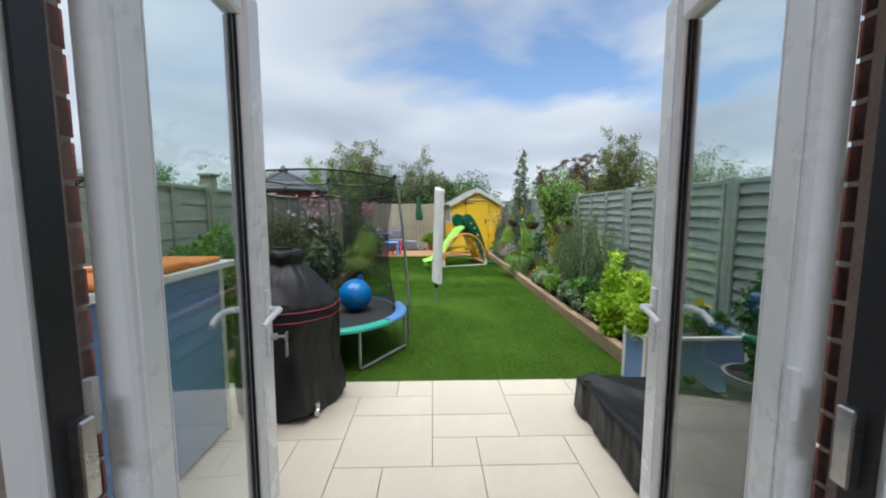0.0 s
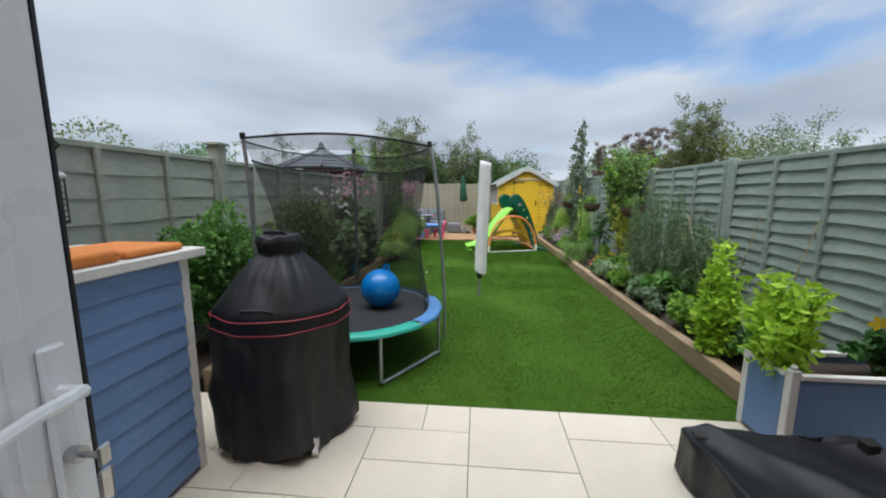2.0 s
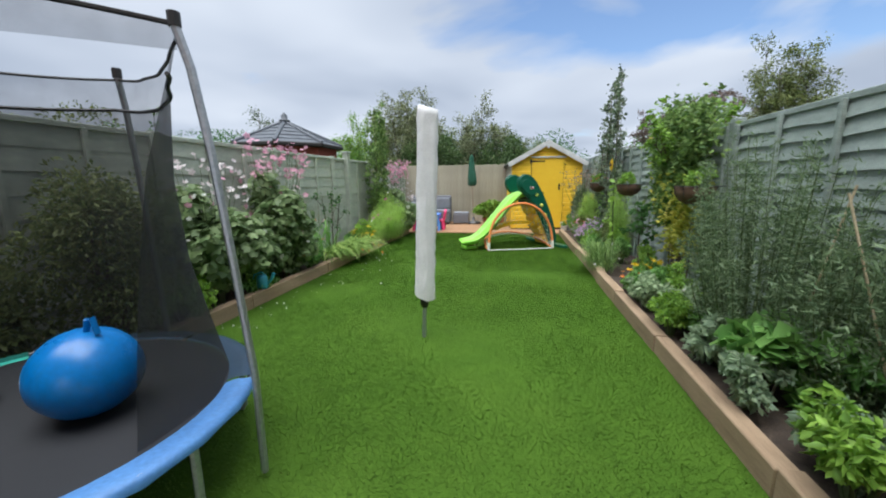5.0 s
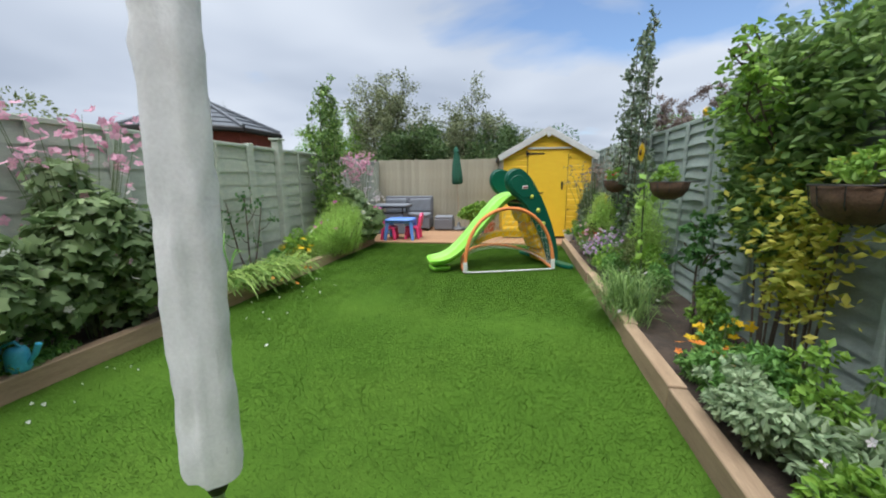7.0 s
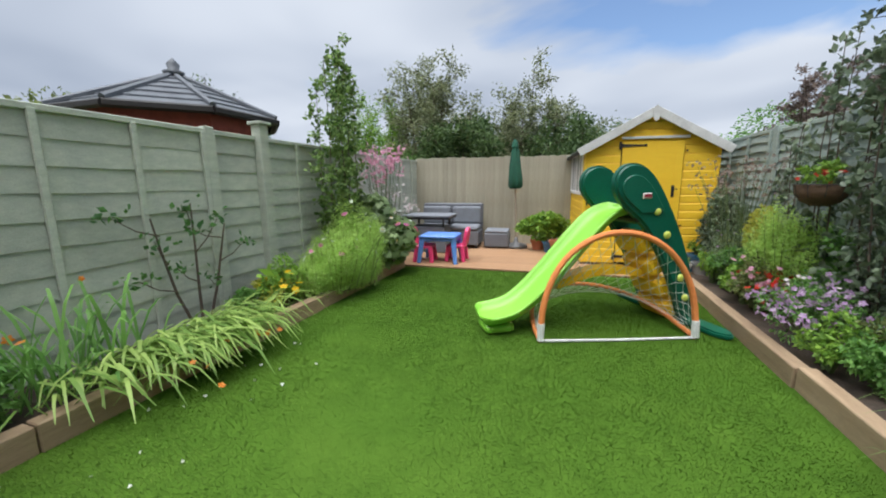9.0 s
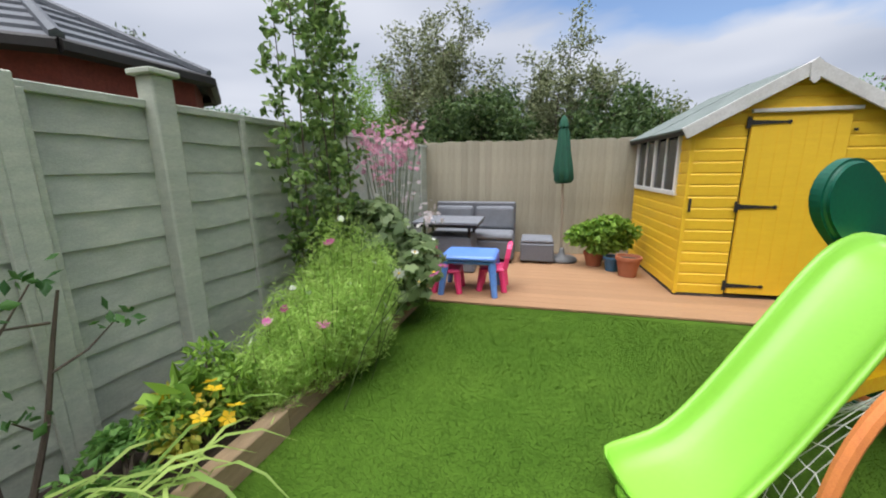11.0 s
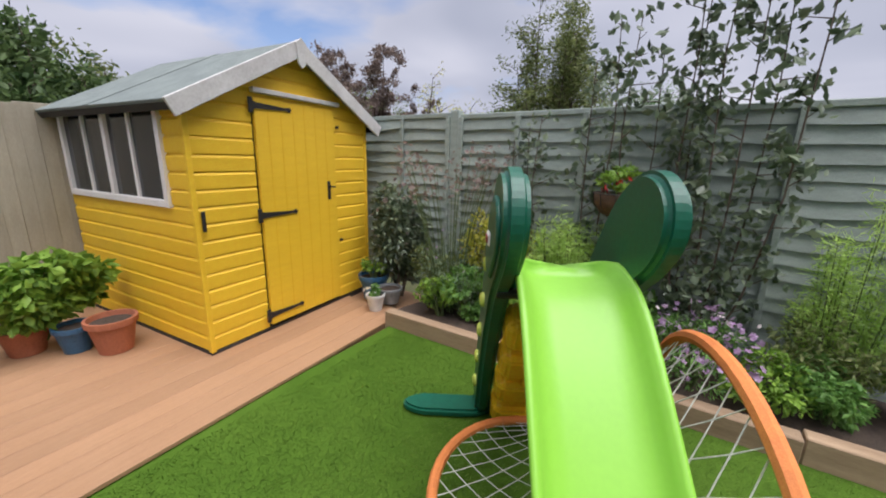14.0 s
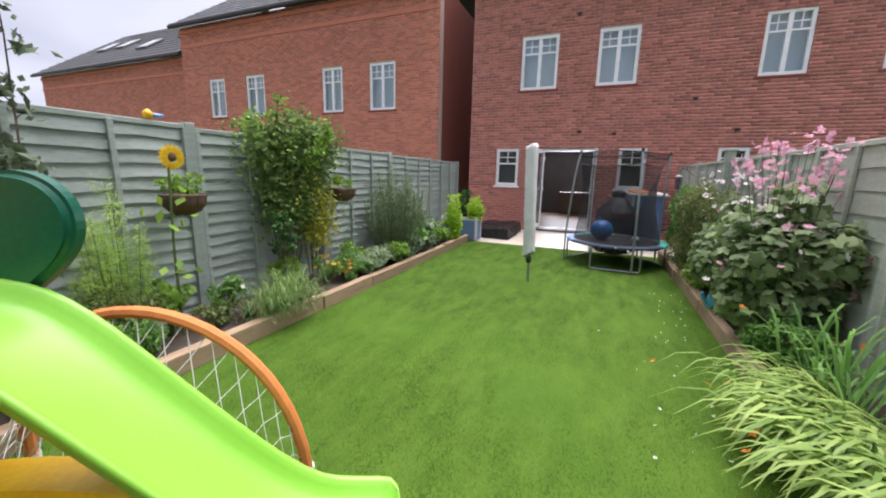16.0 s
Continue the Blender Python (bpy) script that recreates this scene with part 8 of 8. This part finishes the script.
def bird_feeder():
    """A caged feeder hanging from a scrolled iron bracket on the fence."""
    ob = thing("bird_feeder", pose(-2.19, 2.52, 1.30), "caged bird feeder with pale lid on an iron bracket", "bird feeder")
    cage = part("base_plate", lathe([(0.05, 0.0), (0.058, 0.004), (0.058, 0.014), (0.02, 0.016)], 18), M_IRON, ob)
    for i in range(10):
        a = math.tau * i / 10
        part("bar", tubed([(0.055 * math.cos(a), 0.055 * math.sin(a), 0.012), (0.055 * math.cos(a), 0.055 * math.sin(a), 0.245)], 0.0028, 5), M_IRON, cage)
    for i in range(7):
        z = 0.035 + 0.032 * i
        part("hoop", tubed([(0.056 * math.cos(math.tau * k3 / 18), 0.056 * math.sin(math.tau * k3 / 18), z) for k3 in range(18)], 0.0026, 4, closed=True), M_IRON, cage)
    part("seed_tube", lathe([(0.030, 0.016), (0.030, 0.235)], 14), M_GREYPLASTIC, ob, smooth=False)
    part("lid", lathe([(0.064, 0.240), (0.066, 0.252), (0.052, 0.270), (0.02, 0.282), (0.004, 0.284)], 20), M_WHITEPOT, ob, "pale domed lid", smooth=True)
    part("hanger", tubed([(-0.05, 0, 0.255), (-0.03, 0, 0.34), (0.0, 0, 0.385), (0.03, 0, 0.34), (0.05, 0, 0.255)], 0.0025, 5), M_IRON, ob)
    part("bracket", tubed([(-0.325, -0.17, 0.20), (-0.325, -0.17, 0.44), (-0.16, -0.085, 0.45), (0.03, 0.015, 0.44), (0.05, 0.025, 0.41), (0.03, 0.015, 0.385), (0.0, 0, 0.39)], 0.006, 6), M_IRON, ob, "scrolled black iron bracket")
    part("brace", tubed([(-0.322, -0.168, 0.25), (-0.18, -0.094, 0.33), (-0.09, -0.047, 0.44)], 0.005, 6), M_IRON, ob)
    for s0 in (-0.11, -0.045):
        part("scroll", tubed([(s0 + 0.022 * math.cos(t3), s0 * 0.52 + 0.012 * math.cos(t3), 0.425 - 0.022 + 0.022 * math.sin(t3)) for t3 in (math.tau * k3 / 12 for k3 in range(12))], 0.0045, 5, closed=True), M_IRON, ob)
    return ob


bird_feeder()
